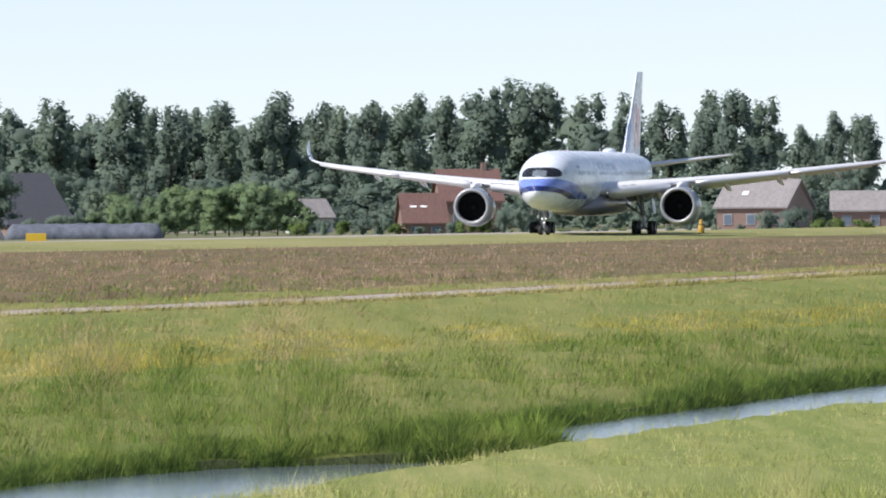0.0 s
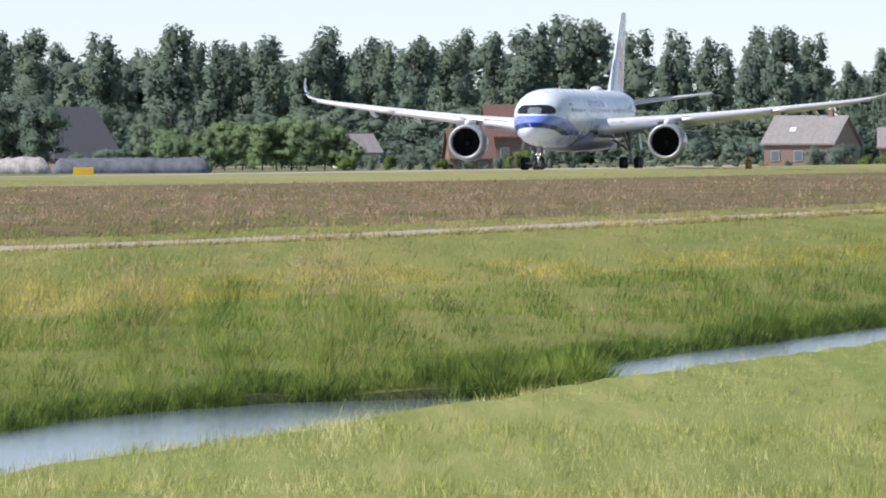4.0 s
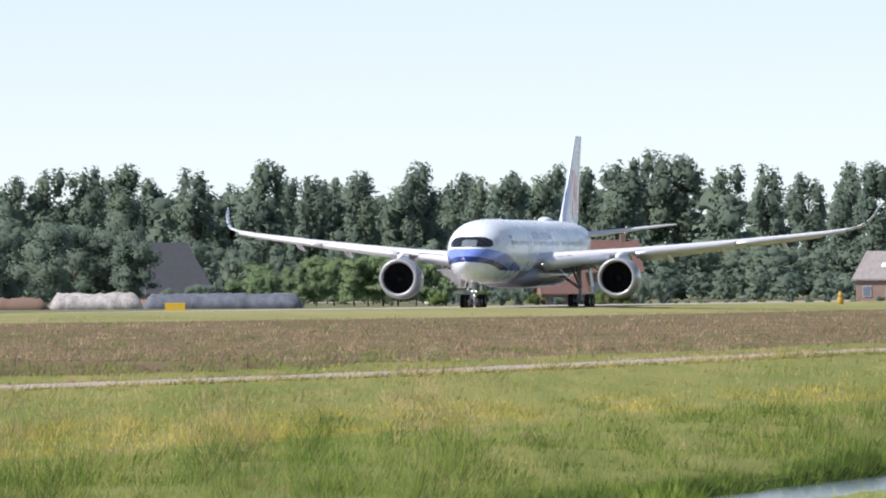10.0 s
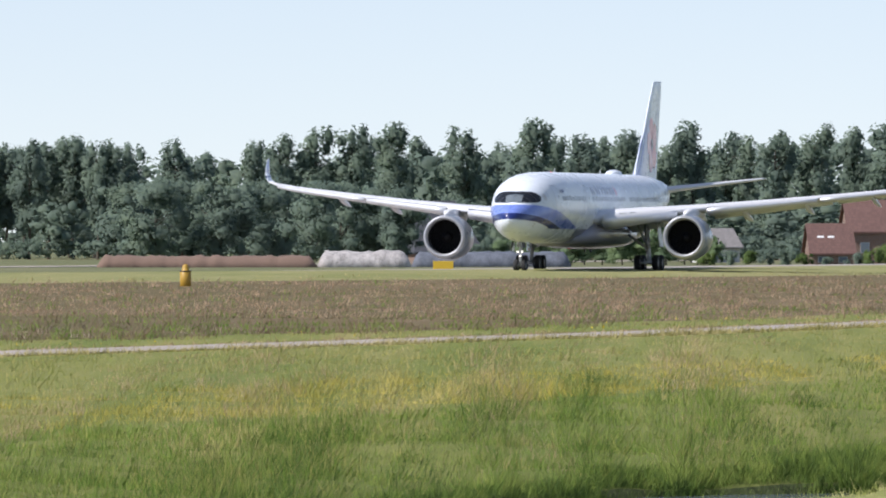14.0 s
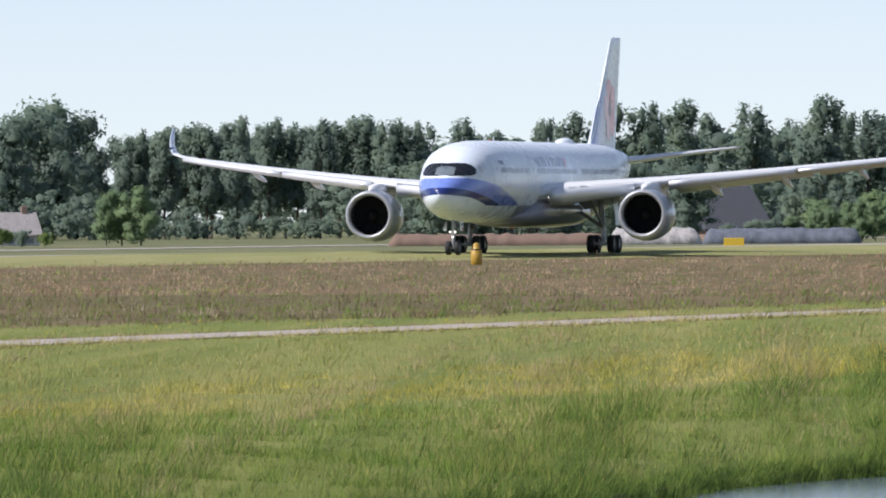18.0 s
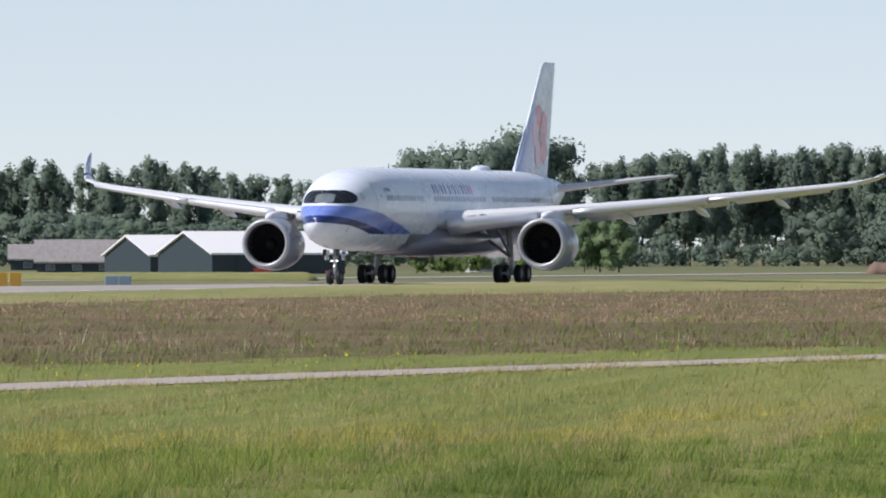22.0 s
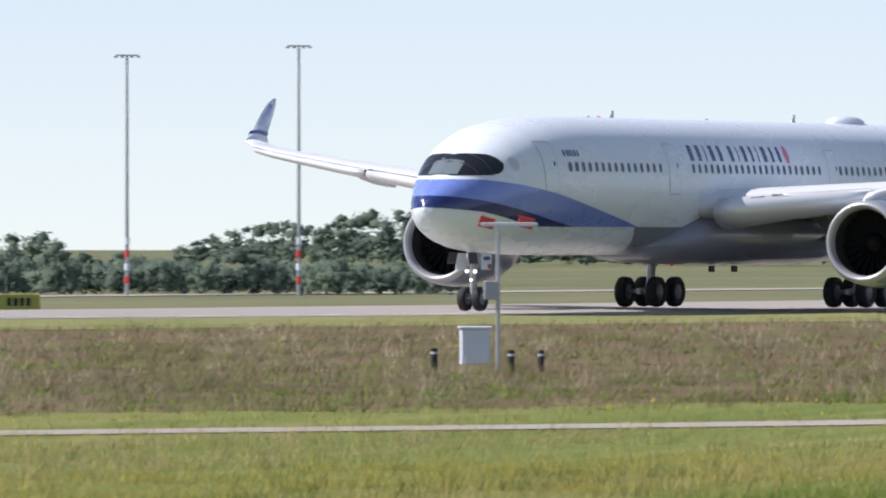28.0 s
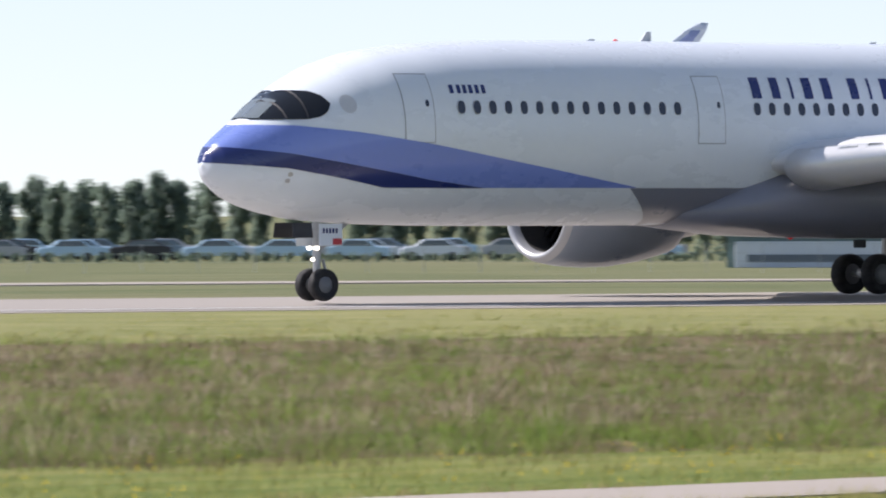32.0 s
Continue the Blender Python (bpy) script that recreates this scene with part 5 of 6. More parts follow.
belt(BUSHES, [(68.04, 2.7), (68.24, 3.1), (68.45, 2.3), (68.62, 2.6)], 1110, 0.11, 5, "garden bushes", 1.0, 6, 0.15)
belt(BUSHES, [(75.17, 1.9), (75.31, 3.4), (75.51, 3.9), (75.72, 2.9)], 1140, 0.1, 5, "garden bushes", 1.0, 5, 0.12)
belt(BROADS, [(70.36, 10.4), (71.43, 4.4), (72.39, 7.0), (72.74, 9.4), (73.01, 7.5), (73.41, 7.5), (73.76, 9.4), (74.77, 8.5), (76.13, 8.6), (77.73, 7.0)], 1445, 0.13, 14, "undergrowth", 1.7, 30, 0.25, True)
belt(POPLARS, [(70.6, 15.6), (71.44, 17.2), (72.4, 17.8), (73.0, 18.0), (74.4, 17.4)], 1545, 0.15, 20, "woodland behind the belt", 1.35, 15, 0.08, True)
belt(BUSHES, [(64.4, 4.0), (66.5, 4.6), (68.8, 4.4), (70.8, 4.0), (74.0, 5.0), (77.7, 4.6)], 1425, 0.10, 5, "undergrowth", 1.25, 20, 0.2, True)
belt(GARDEN, [(73.02, 3.4), (73.21, 3.9), (73.42, 5.3), (73.62, 6.3), (73.89, 6.8), (74.13, 6.4), (74.3, 4.2)], 1165, 0.11, 14, "garden shrubs", 1.1, 8, 0.12)
belt(BUSHES, [(74.25, 2.0), (74.43, 2.3), (74.64, 3.0), (74.83, 2.4), (74.98, 1.2), (75.12, 0.8), (76.82, 1.3), (77.02, 1.8), (77.16, 4.9), (77.29, 2.2), (77.5, 2.8), (77.7, 1.9)], 1140, 0.13, 5, "garden bushes", 1.0, 8, 0.15)
belt(BUSHES, [(75.75, -5.8), (75.92, -3.8), (76.19, -4.9), (76.53, -3.9)], 1150, 0.15, 5, "garden bushes", 1.0, 8, 0.15)
belt(BUSHES, [(67.89, 1.9), (68.16, 3.6), (68.3, 2.6)], 1100, 0.14, 5, "garden bushes", 0.9, 5, 0.1)
belt(GARDEN, [(68.89, 6.6), (69.13, 7.4)], 1140, 0.12, 14, "round tree", 1.0, 3, 0.05)
belt(BUSHES, [(47.3, 2.2), (48.2, 2.6), (49.3, 3.0), (50.4, 3.4), (51.3, 3.2), (52.2, 2.8), (53.4, 2.7), (54.6, 2.6), (55.6, 2.4)], 632, 0.05, 5, "shrub belt", 0.9, 6, 0.3, True)
belt(BROADS, [(42.9, 3.0), (43.6, 3.8), (44.6, 4.4), (45.6, 4.2), (46.5, 4.0), (47.6, 3.4)], 735, 0.07, 14, "far tree line", 1.4, 8, 0.2, True)
belt(BROADS, [(36.8, 4.2), (38.5, 4.6), (40.2, 4.0), (41.6, 4.6), (43.6, 4.2), (45.0, 4.4)], 1080, 0.1, 14, "far tree line", 1.6, 20, 0.25, True)
belt(BROADS, [(54.2, 6.0), (55.4, 9.0), (56.6, 11.0), (57.6, 12.0), (58.6, 13.0), (59.7, 13.5)], 1450, 0.11, 14, "far wood", 1.1, 40, 0.2, True)
belt(BROADS, [(54.0, 4.0), (56.0, 5.0), (59.7, 6.0)], 1400, 0.12, 14, "far wood", 1.7, 30, 0.25, True)
belt(TALLS, [(56.8, 13.0), (58.0, 14.0), (59.4, 14.5)], 1500, 0.3, 20, "poplar row", 1.1, 40, 0.1)
wco, wno = np.concatenate([w[0] for w in WOODS]), np.concatenate([w[1] for w in WOODS])
woods = loose_mesh("woodland", wco.reshape(-1, 3, 3), wno)
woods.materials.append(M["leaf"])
tagged(new("woodland", woods), "dense dark green undergrowth and far woods", "woodland", kind="stuff")
for o in POPLARS + TALLS + BROADS + GARDEN + BUSHES:
    if o.name not in used:
        for c in list(o.children_recursive) + [o]:
            bpy.data.objects.remove(c)



# ---------------------------------------------------------------- buildings and airfield furniture
M["tile_red"] = brickwork("red_roof_tiles", (0.17, 0.095, 0.08), (0.09, 0.055, 0.048), 0.3, 0.35)
M["tile_grey"] = brickwork("grey_roof_tiles", (0.30, 0.28, 0.27), (0.17, 0.16, 0.16), 0.3, 0.35)
M["thatch"] = facade("weathered_thatch", (0.072, 0.078, 0.092), 0.55, 1.6, 0.95)
M["brick"] = brickwork("brown_brick", (0.24, 0.14, 0.10), (0.26, 0.24, 0.22))
M["plaster"] = facade("white_plaster", (0.62, 0.62, 0.60), 0.2)
M["tarp"] = facade("grey_tarpaulin", (0.55, 0.52, 0.50), 0.72, 1.1, 0.8, 0.1)
M["slate_cover"] = facade("slate_grey_cover", (0.15, 0.17, 0.21), 0.65, 1.0, 0.8, 0.12)
M["earth"] = facade("reddish_earth", (0.24, 0.16, 0.12), 0.5, 0.6, 0.95)
M["dark_steel"] = facade("dark_green_cladding", (0.035, 0.055, 0.065), 0.35, 0.3, 0.6)
M["green_steel"] = facade("grey_green_cladding", (0.16, 0.24, 0.235), 0.25, 0.3, 0.6)
M["white_roof"] = facade("white_roof_sheet", (0.80, 0.80, 0.79), 0.12, 0.2, 0.5)
M["grey_wall"] = facade("grey_concrete_wall", (0.42, 0.43, 0.45), 0.3)
M["tower_grey"] = facade("dark_grey_tower_panels", (0.135, 0.165, 0.185), 0.3, 0.3, 0.5)
M["pale_wall"] = facade("pale_concrete_wall", (0.72, 0.78, 0.85), 0.25)
M["blue_grey"] = facade("blue_grey_panels", (0.46, 0.55, 0.64), 0.25, 0.2, 0.4)
M["slate_panel"] = facade("slate_blue_panel", (0.25, 0.33, 0.42), 0.3, 0.6, 0.5)
M["window"] = painted("window_glass", (0.13, 0.17, 0.21), 0.1, 0, 0.3, 0.5)
M["green_glass"] = painted("tinted_cab_glass", (0.10, 0.26, 0.24), 0.08, 0, 0.2, 0.5)
M["yellow"] = painted("yellow_sign_paint", (0.62, 0.42, 0.025), 0.5, 0, 0.3, 2.0)
M["olive"] = painted("faded_olive_paint", (0.36, 0.36, 0.08), 0.6, 0, 0.3, 2.0)
M["ochre"] = painted("ochre_marker_paint", (0.45, 0.27, 0.03), 0.55, 0, 0.35, 2.0)
M["rust"] = painted("dark_red_paint", (0.20, 0.035, 0.04), 0.6, 0, 0.3, 2.0)
M["bright_red"] = painted("bright_red_paint", (0.62, 0.07, 0.06), 0.5, 0, 0.2, 1.0)
M["galv"] = painted("galvanised_steel", (0.42, 0.44, 0.46), 0.45, 0.5, 0.25, 2.0)
M["sky_blue"] = painted("pale_blue_paint", (0.42, 0.60, 0.75), 0.3, 0, 0.1, 0.5)
M["sign_blue"] = painted("blue_grey_sign", (0.20, 0.28, 0.36), 0.5, 0, 0.3, 1.0)
M["canvas"] = facade("white_canvas", (0.82, 0.82, 0.80), 0.1, 0.4, 0.7)


def facing(az, d, turn=0.0):
    """Pose on the ground at a bearing, with x across the view and y away from it."""
    return pose(*polar(az, d), 0, 0, -az + turn)


def prism(outline, y0, y1):
    """An outline in x, z drawn out from y0 to y1."""
    n = len(outline)
    v = [(x, y0, z) for x, z in outline] + [(x, y1, z) for x, z in outline]
    f = [tuple(range(n)), tuple(range(2 * n - 1, n - 1, -1))] + [(i, n + i, n + (i + 1) % n, (i + 1) % n) for i in range(n)]
    me = mesh_of("prism", v, f, False)
    return me


def window_row(parent, xs, z, w, h, y=0.0, mat="window"):
    for x in xs:
        win = part("window", box((x, y - 0.05, z), (w + 0.16, 0.10, h + 0.16)), "grey_wall", parent)
        part("pane", box((x, y - 0.09, z), (w, 0.05, h)), mat, win)


def roof_long(w, eave, ridge, depth, over=0.4, hip=0.0):
    """Roof with its ridge across the view; hip draws the ridge ends in."""
    x = w / 2 + over
    e, r = eave, ridge
    y0, y1, ym = -over, depth + over, depth / 2
    v = [(-x, y0, e), (x, y0, e), (x, y1, e), (-x, y1, e), (-x + hip, ym, r), (x - hip, ym, r)]
    v += [(a, b, c + 0.22) for a, b, c in v]
    f = [(0, 1, 5, 4), (2, 3, 4, 5)] + ([(0, 4, 3), (1, 2, 5)] if hip else [])
    f = [tuple(i + 6 for i in q) for q in f] + [tuple(q[::-1]) for q in f]
    for a, b in ((0, 1), (1, 2), (2, 3), (3, 0)) if hip else ((0, 1), (1, 5), (5, 2), (2, 3), (3, 4), (4, 0)):
        f.append((a, b, b + 6, a + 6))
    return mesh_of("roof", v, f, False)


def house(az, d, w, ridge, eave, depth, roof_mat, wall_mat, label, turn=0.0, hip=0.0, rows=1, skylights=0, chimney=True, kind="house"):
    h = base(kind, label, kind, facing(az, d, turn))
    part("wall", prism([(-w / 2, -0.4), (w / 2, -0.4), (w / 2, eave), (-w / 2, eave)], 0, depth), wall_mat, h)
    if not hip:
        for s in (-1, 1):
            v = [(s * w / 2, 0, eave), (s * w / 2, depth, eave), (s * w / 2, depth / 2, ridge - 0.1)]
            part("gable", mesh_of("gable", v + [(x - s * 0.3, y, z) for x, y, z in v], [(0, 1, 2), (3, 4, 5), (0, 1, 4, 3), (1, 2, 5, 4), (2, 0, 3, 5)], False), wall_mat, h)
    r = part("roof", roof_long(w, eave, ridge, depth, 0.4, hip), roof_mat, h)
    n = max(2, int(w / 3))
    for k in range(rows):
        window_row(h, [-w / 2 + w * (i + 0.5) / n for i in range(n)], eave * (k + 0.55) / rows, 1.0, min(1.2, eave / rows * 0.5))
    for k in range(skylights):
        u = 0.45
        x = -w / 2 + w * (k + 1) / (skylights + 2)
        part("skylight", box((x, depth / 2 * u, eave + (ridge - eave) * u + 0.35), (0.8, 0.9, 0.1), Matrix.Rotation(math.atan2(ridge - eave, depth / 2), 4, "X")), "white_roof", r)
    if chimney:
        part("chimney", box((w * 0.28, depth / 2, ridge + 0.3), (0.7, 0.7, 1.3), None, 0.04), "brick", r)
    return h


# farm houses and barns along the tree belt
house(75.293, 1190, 7.42, 7.99, 3.96, 9, "tile_red", "brick", "brick farmhouse with a red tiled roof", 8)
house(75.011, 1175, 5.09, 4.98, 1.27, 7, "tile_red", "brick", "low brick annex with red tiles and skylights", 8, skylights=2, chimney=False)
house(76.97, 1185, 9.0, 6.5, 3.03, 11, "tile_grey", "brick", "large farmhouse with a grey tiled roof", -18, skylights=1)
house(77.716, 1240, 11.02, 5.06, 2.50, 8, "tile_grey", "brick", "long row of cottages with grey roofs", 0)
house(74.366, 1290, 4.29, 4.46, 1.90, 6, "tile_grey", "plaster", "small white plastered cottage", 25, chimney=False)
house(72.70, 1215, 8.4, 7.9, 1.27, 14, "thatch", "brick", "old barn with a tall thatched hip roof", 12, hip=2.3, kind="barn", chimney=False)
house(68.367, 1150, 4.91, 3.84, 1.09, 9, "tile_grey", "plaster", "grey farmhouse behind shrubs", 10)
house(65.644, 1240, 8.98, 3.18, 1.28, 9, "tile_grey", "dark_steel", "low building with a brown-grey roof", 0, chimney=False)
house(65.836, 1150, 9.68, 3.76, 1.08, 10, "tile_grey", "dark_steel", "low shed with a brownish roof", 0, chimney=False, kind="shed")
house(61.908, 1170, 8.19, 4.77, 1.21, 8, "tile_grey", "plaster", "small farmhouse with a pale roof under the trees", 14, chimney=False)


def mound(name, az, d, w, h, depth, mat, label, category, rough=0.12, seed=1):
    """A long heap with an uneven crest."""
    g = random.Random(seed)
    xs = np.linspace(-w / 2, w / 2, max(12, int(w / 0.45)))
    rings = []
    for x in xs:
        e = min(1.0, (1 - abs(2 * x / w)) * w / 1.6 + 0.15)
        hh = h * e * (1 - rough * g.random())
        rings.append([(x, -0.2 + g.uniform(-0.1, 0.1), -0.3), (x, depth * 0.12, hh * 0.8), (x, depth * 0.35, hh), (x, depth * 0.65, hh * (1 - rough * g.random())), (x, depth * 0.9, hh * 0.6), (x, depth, -0.3)])
    v, f = loft(rings)
    ob = part(name, mesh_of(name, v, f), mat, None, "", facing(az, d))
    return tagged(ob, label, category)


mound("earth_bank", 71.245, 1060, 24.52, 1.46, 9, "earth", "long reddish earth bank in front of the trees", "earth bank", 0.16, 3)
mound("silage_clamp", 72.192, 1065, 10.56, 2.0, 8, "tarp", "silage heap under a pale grey tarpaulin", "silage clamp", 0.12, 5)
mound("silage_clamp", 72.957, 1075, 18.07, 1.9, 8, "slate_cover", "long dark grey covered heap beside the barn", "silage clamp", 0.1, 6)
mound("grass_mound", 66.295, 880, 30.78, 0.78, 40, "verge", "low grassy mound before the sheds", "mound", 0.04, 8)


def shed(az, d, w, ridge, eave, depth, label, turn):
    """Dark gabled shed whose gable end faces partly to the view."""
    s = base("shed", label, "shed", facing(az, d, turn))
    part("wall", prism([(-w / 2, -0.4), (w / 2, -0.4), (w / 2, eave), (-w / 2, eave)], 0, depth), "dark_steel", s, "dark green steel cladding")
    for k in (-1, 1):
        v = [(k * w / 2, 0, eave), (k * w / 2, depth, eave), (k * w / 2, depth / 2, ridge - 0.05)]
        part("gable", mesh_of("gable", v + [(x - k * 0.2, y, z) for x, y, z in v], [(0, 1, 2), (3, 4, 5), (0, 1, 4, 3), (1, 2, 5, 4), (2, 0, 3, 5)], False), "dark_steel", s)
    part("roof", roof_long(w, eave, ridge, depth, 0.3), "white_roof", s, "bright white sheet roof")
    for i in range(int(w / 6)):
        part("panel", box((-w / 2 + 3 + 6 * i, -0.03, eave * 0.5), (0.12, 0.06, eave)), "dark", s)
    return s


shed(67.05, 1090, 16.8, 4.69, 2.18, 15, "dark green steel shed with a white roof", 25)
shed(66.50, 1120, 9.6, 4.30, 1.94, 13, "smaller dark steel shed with a white roof", 25)


def sign_box(az, d, w, h, mat, label, thick=0.5, bars=0, name="airfield_sign", lift=0.15):
    s = base(name, label, "sign", facing(az, d))
    b = part("board", box((0, 0, lift + (h - lift) / 2), (w, thick, h - lift), None, 0.03), mat, s)
    for k in (-1, 1):
        part("leg", rod((k * w * 0.36, 0, -0.3), (k * w * 0.36, 0, lift + 0.05), 0.05), "galv", s)
    for i in range(bars):
        part("marking_bar", box((-w * 0.3 + w * 0.6 * (i + 0.5) / bars, -thick / 2 - 0.008, lift + (h - lift) * 0.5), (w * 0.1, 0.012, (h - lift) * 0.5)), "black", b)
    return s


sign_box(72.667, 930, 1.99, 1.10, "yellow", "yellow airfield guidance sign on short legs")
sign_box(65.336, 715, 1.99, 1.32, "ochre", "ochre guidance sign seen from behind")
sign_box(65.465, 715, 0.89, 1.31, "ochre", "narrow ochre guidance sign")
sign_box(61.681, 690, 1.80, 0.43, "ochre", "ochre guidance sign beside its twin")
sign_box(61.839, 690, 1.68, 0.43, "ochre", "dark ochre guidance sign on short legs")
sign_box(61.422, 615, 1.64, 0.60, "olive", "faded yellow-green guidance sign", bars=3)
sign_box(59.385, 640, 0.80, 1.08, "ochre", "small ochre guidance sign")
sign_box(59.488, 640, 1.29, 1.12, "ochre", "square ochre guidance sign")
sign_box(52.448, 395, 1.27, 1.03, "yellow", "yellow guidance sign beside the runway")
sign_box(51.399, 400, 0.78, 1.19, "sign_blue", "blue-grey marker board on the far verge", 0.12)
sign_box(50.157, 405, 1.13, 1.02, "yellow", "yellow guidance sign beside a concrete block")
sign_box(53.028, 470, 2.09, 0.93, "olive", "long olive guidance sign", bars=4)
sign_box(43.995, 430, 1.63, 0.96, "yellow", "yellow guidance sign with dark bars", bars=2)
sign_box(44.168, 430, 0.87, 0.96, "dark", "dark guidance sign panel")
sign_box(38.818, 480, 1.02, 1.26, "rust", "dark red equipment box")
sign_box(38.553, 520, 0.68, 0.69, "yellow", "small orange-yellow marker sign")


def block(az, d, w, h, label, mat="pale_wall"):
    """A row of cast concrete barrier blocks."""
    b = base("concrete_barrier", label, "barrier", facing(az, d))
    n = max(2, int(w / 1.3))
    for i in range(n):
        part("block", box((-w / 2 + w * (i + 0.5) / n, 0, h / 2), (w / n - 0.05, 0.7, h), None, 0.05), mat, b)
    return b


block(66.082, 735, 2.05, 1.00, "row of blue-grey concrete blocks by the runway", "sign_blue")
block(49.870, 410, 2.77, 0.99, "row of pale concrete blocks on the verge")

for az, d, w, h in ((66.954, 1040, 1.85, 0.68), (67.383, 1045, 1.74, 0.37)):
    t = base("skip_container", "bright red waste container beside the sheds", "container", facing(az, d))
    part("body", prism([(-w / 2, 0.1), (w / 2, 0.1), (w / 2 * 1.12, h), (-w / 2 * 1.12, h)], 0, 1.8), "bright_red", t)
    part("rim", box((0, 0.9, h), (w * 1.16, 1.95, 0.1), None, 0.03), "bright_red", t)


def marker_post(az, d, h, r, label):
    p = base("marker_post", label, "post", facing(az, d))
    v, f = turned([(-0.2, r), (h * 0.72, r), (h * 0.76, r * 0.62), (h * 0.9, r * 0.6), (h * 0.97, r * 0.42), (h, r * 0.1)], 16, "z")
    part("body", mesh_of("body", v, f), "ochre", p)
    v, f = turned([(h * 0.70, r * 1.06), (h * 0.74, r * 1.06)], 16, "z")
    part("collar", mesh_of("collar", v, f), "dark", p)
    return p


marker_post(71.116, 628, 1.65, 0.37, "yellow-ochre marker post with a rounded cap in the grass")
marker_post(76.670, 1010, 2.0, 0.34, "orange-ochre marker post at the field edge")
for az, d, h in ((64.704, 690, 0.6), (64.685, 560, 1.0), (64.263, 600, 0.7), (64.690, 640, 0.5)):
    p = base("marker_light", "small red marker light on a stake", "marker", facing(az, d), "runway markers")
    part("stake", rod((0, 0, -0.2), (0, 0, h * 0.7), 0.04, 0.03, 8), "galv", p)
    part("lens", rod((0, 0, h * 0.6), (0, 0, h), 0.12, 0.08, 12), "bright_red", p)

# wind-vane pole with a cabinet and bollards in the brown strip
wx, wy = 209.61, 141.86
wv = base("wind_sensor_pole", "steel pole with a red and white wind vane arm", "pole", pose(wx, wy, -0.4, 0, 0, -52))
part("pole", rod((0, 0, -0.2), (0, 0, 3.75), 0.06, 0.05, 12), "galv", wv)
part("arm", box((0.3, 0, 3.85), (1.5, 0.06, 0.10), None, 0.01), "white", wv)
for x in (-0.3, 0.75):
    part("vane", box((x, 0, 3.9), (0.42, 0.04, 0.3), Matrix.Rotation(0.25, 4, "Y"), 0.01), "bright_red", wv, "red vane plate")
part("meter_box", box((-0.18, -0.08, 2.1), (0.4, 0.28, 0.5), None, 0.02), "galv", wv)
cx, cy = 216.10, 147.01
cb = base("cabinet", "pale grey electrical cabinet in the grass", "cabinet", pose(cx, cy, -0.4, 0, 0, -52))
part("body", box((0, 0, 0.5), (0.8, 0.6, 1.0), None, 0.03), "pale_wall", cb)
part("lid", box((0, 0, 1.03), (0.9, 0.7, 0.08), None, 0.02), "white", cb)
for bx, by in ((208.87, 140.93), (209.34, 140.29), (211.48, 145.20)):
    b = base("bollard", "short black bollard with a pale band", "bollard", pose(bx, by, -0.4), "bollards by the cabinet")
    part("post", rod((0, 0, -0.2), (0, 0, 0.52), 0.09, 0.09, 12), "black", b)
    part("band", rod((0, 0, 0.36), (0, 0, 0.42), 0.094, 0.094, 12), "shade", b)


def apron_mast(az, d, h):
    """Tall floodlight mast with red and white foot bands and a cross head."""
    m = base("floodlight_mast", "tall slim floodlight mast with red and white bands", "mast", facing(az, d), "apron floodlight masts")
    p = part("shaft", rod((0, 0, -0.3), (0, 0, h), 0.15, 0.08, 10), "galv", m)
    for i in range(4):
        part("band", rod((0, 0, 0.8 + i * 0.85), (0, 0, 0.8 + i * 0.85 + 0.45), 0.19, 0.18, 10), "bright_red" if i % 2 == 0 else "white", m)
    part("head_beam", box((0, 0, h), (1.5, 0.12, 0.10), None, 0.02), "galv", m)
    for x in (-0.72, -0.3, 0.3, 0.72):
        part("floodlight", box((x, -0.1, h - 0.10), (0.24, 0.3, 0.12), None, 0.02), "galv", m)
    return m


for az, d, w, h in ((53.678, 620, 0.04, 15.66), (54.712, 620, 0.04, 16.28), (49.160, 590, 0.03, 15.50), (49.262, 640, 0.04, 13.15), (49.687, 640, 0.04, 13.50), (48.651, 590, 0.03, 11.9), (36.779, 545, 0.03, 9.72)):
    apron_mast(az, d, h)

# slim radar tower
az, d, w, h = 46.876, 780, 4.25, 13.18
rt = base("radar_tower", "grey concrete radar tower with a flared head", "tower", facing(az, d))
r0 = w * 0.2
v, f = turned([(-0.5, r0 * 1.75), (h * 0.05, r0 * 1.35), (h * 0.12, r0 * 1.0), (h * 0.6, r0 * 0.78), (h * 0.84, r0 * 0.85), (h * 0.93, r0 * 1.4), (h * 0.975, r0 * 2.2), (h, r0 * 2.3)], 28, "z")
part("shaft", mesh_of("shaft", v, f), "grey_wall", rt)
part("deck", rod((0, 0, h), (0, 0, h + 0.18), r0 * 2.45, r0 * 2.45, 28), "galv", rt)
part("cabin", rod((0, 0, h + 0.18), (0, 0, h + 0.7), r0 * 1.05, r0 * 0.95, 20), "pale_wall", rt)
for k in range(10):
    q = 2 * math.pi * k / 10
    part("rail_post", rod((r0 * 2.4 * math.cos(q), r0 * 2.4 * math.sin(q), h + 0.1), (r0 * 2.4 * math.cos(q), r0 * 2.4 * math.sin(q), h + 0.9), 0.03, 0.03, 6), "galv", rt)
part("radar_mast", rod((0, 0, h + 1.1), (0, 0, h + 1.5), 0.18, 0.10, 10), "galv", rt)
part("radar_array", box((0.1, 0, h + 1.4), (0.8, 0.3, 0.35), None, 0.05), "galv", rt)
for x in (-1.2, 1.15):
    part("whip_antenna", rod((x, 0, h + 0.2), (x * 1.05, 0, h + 1.3), 0.03, 0.02, 6), "galv", rt)
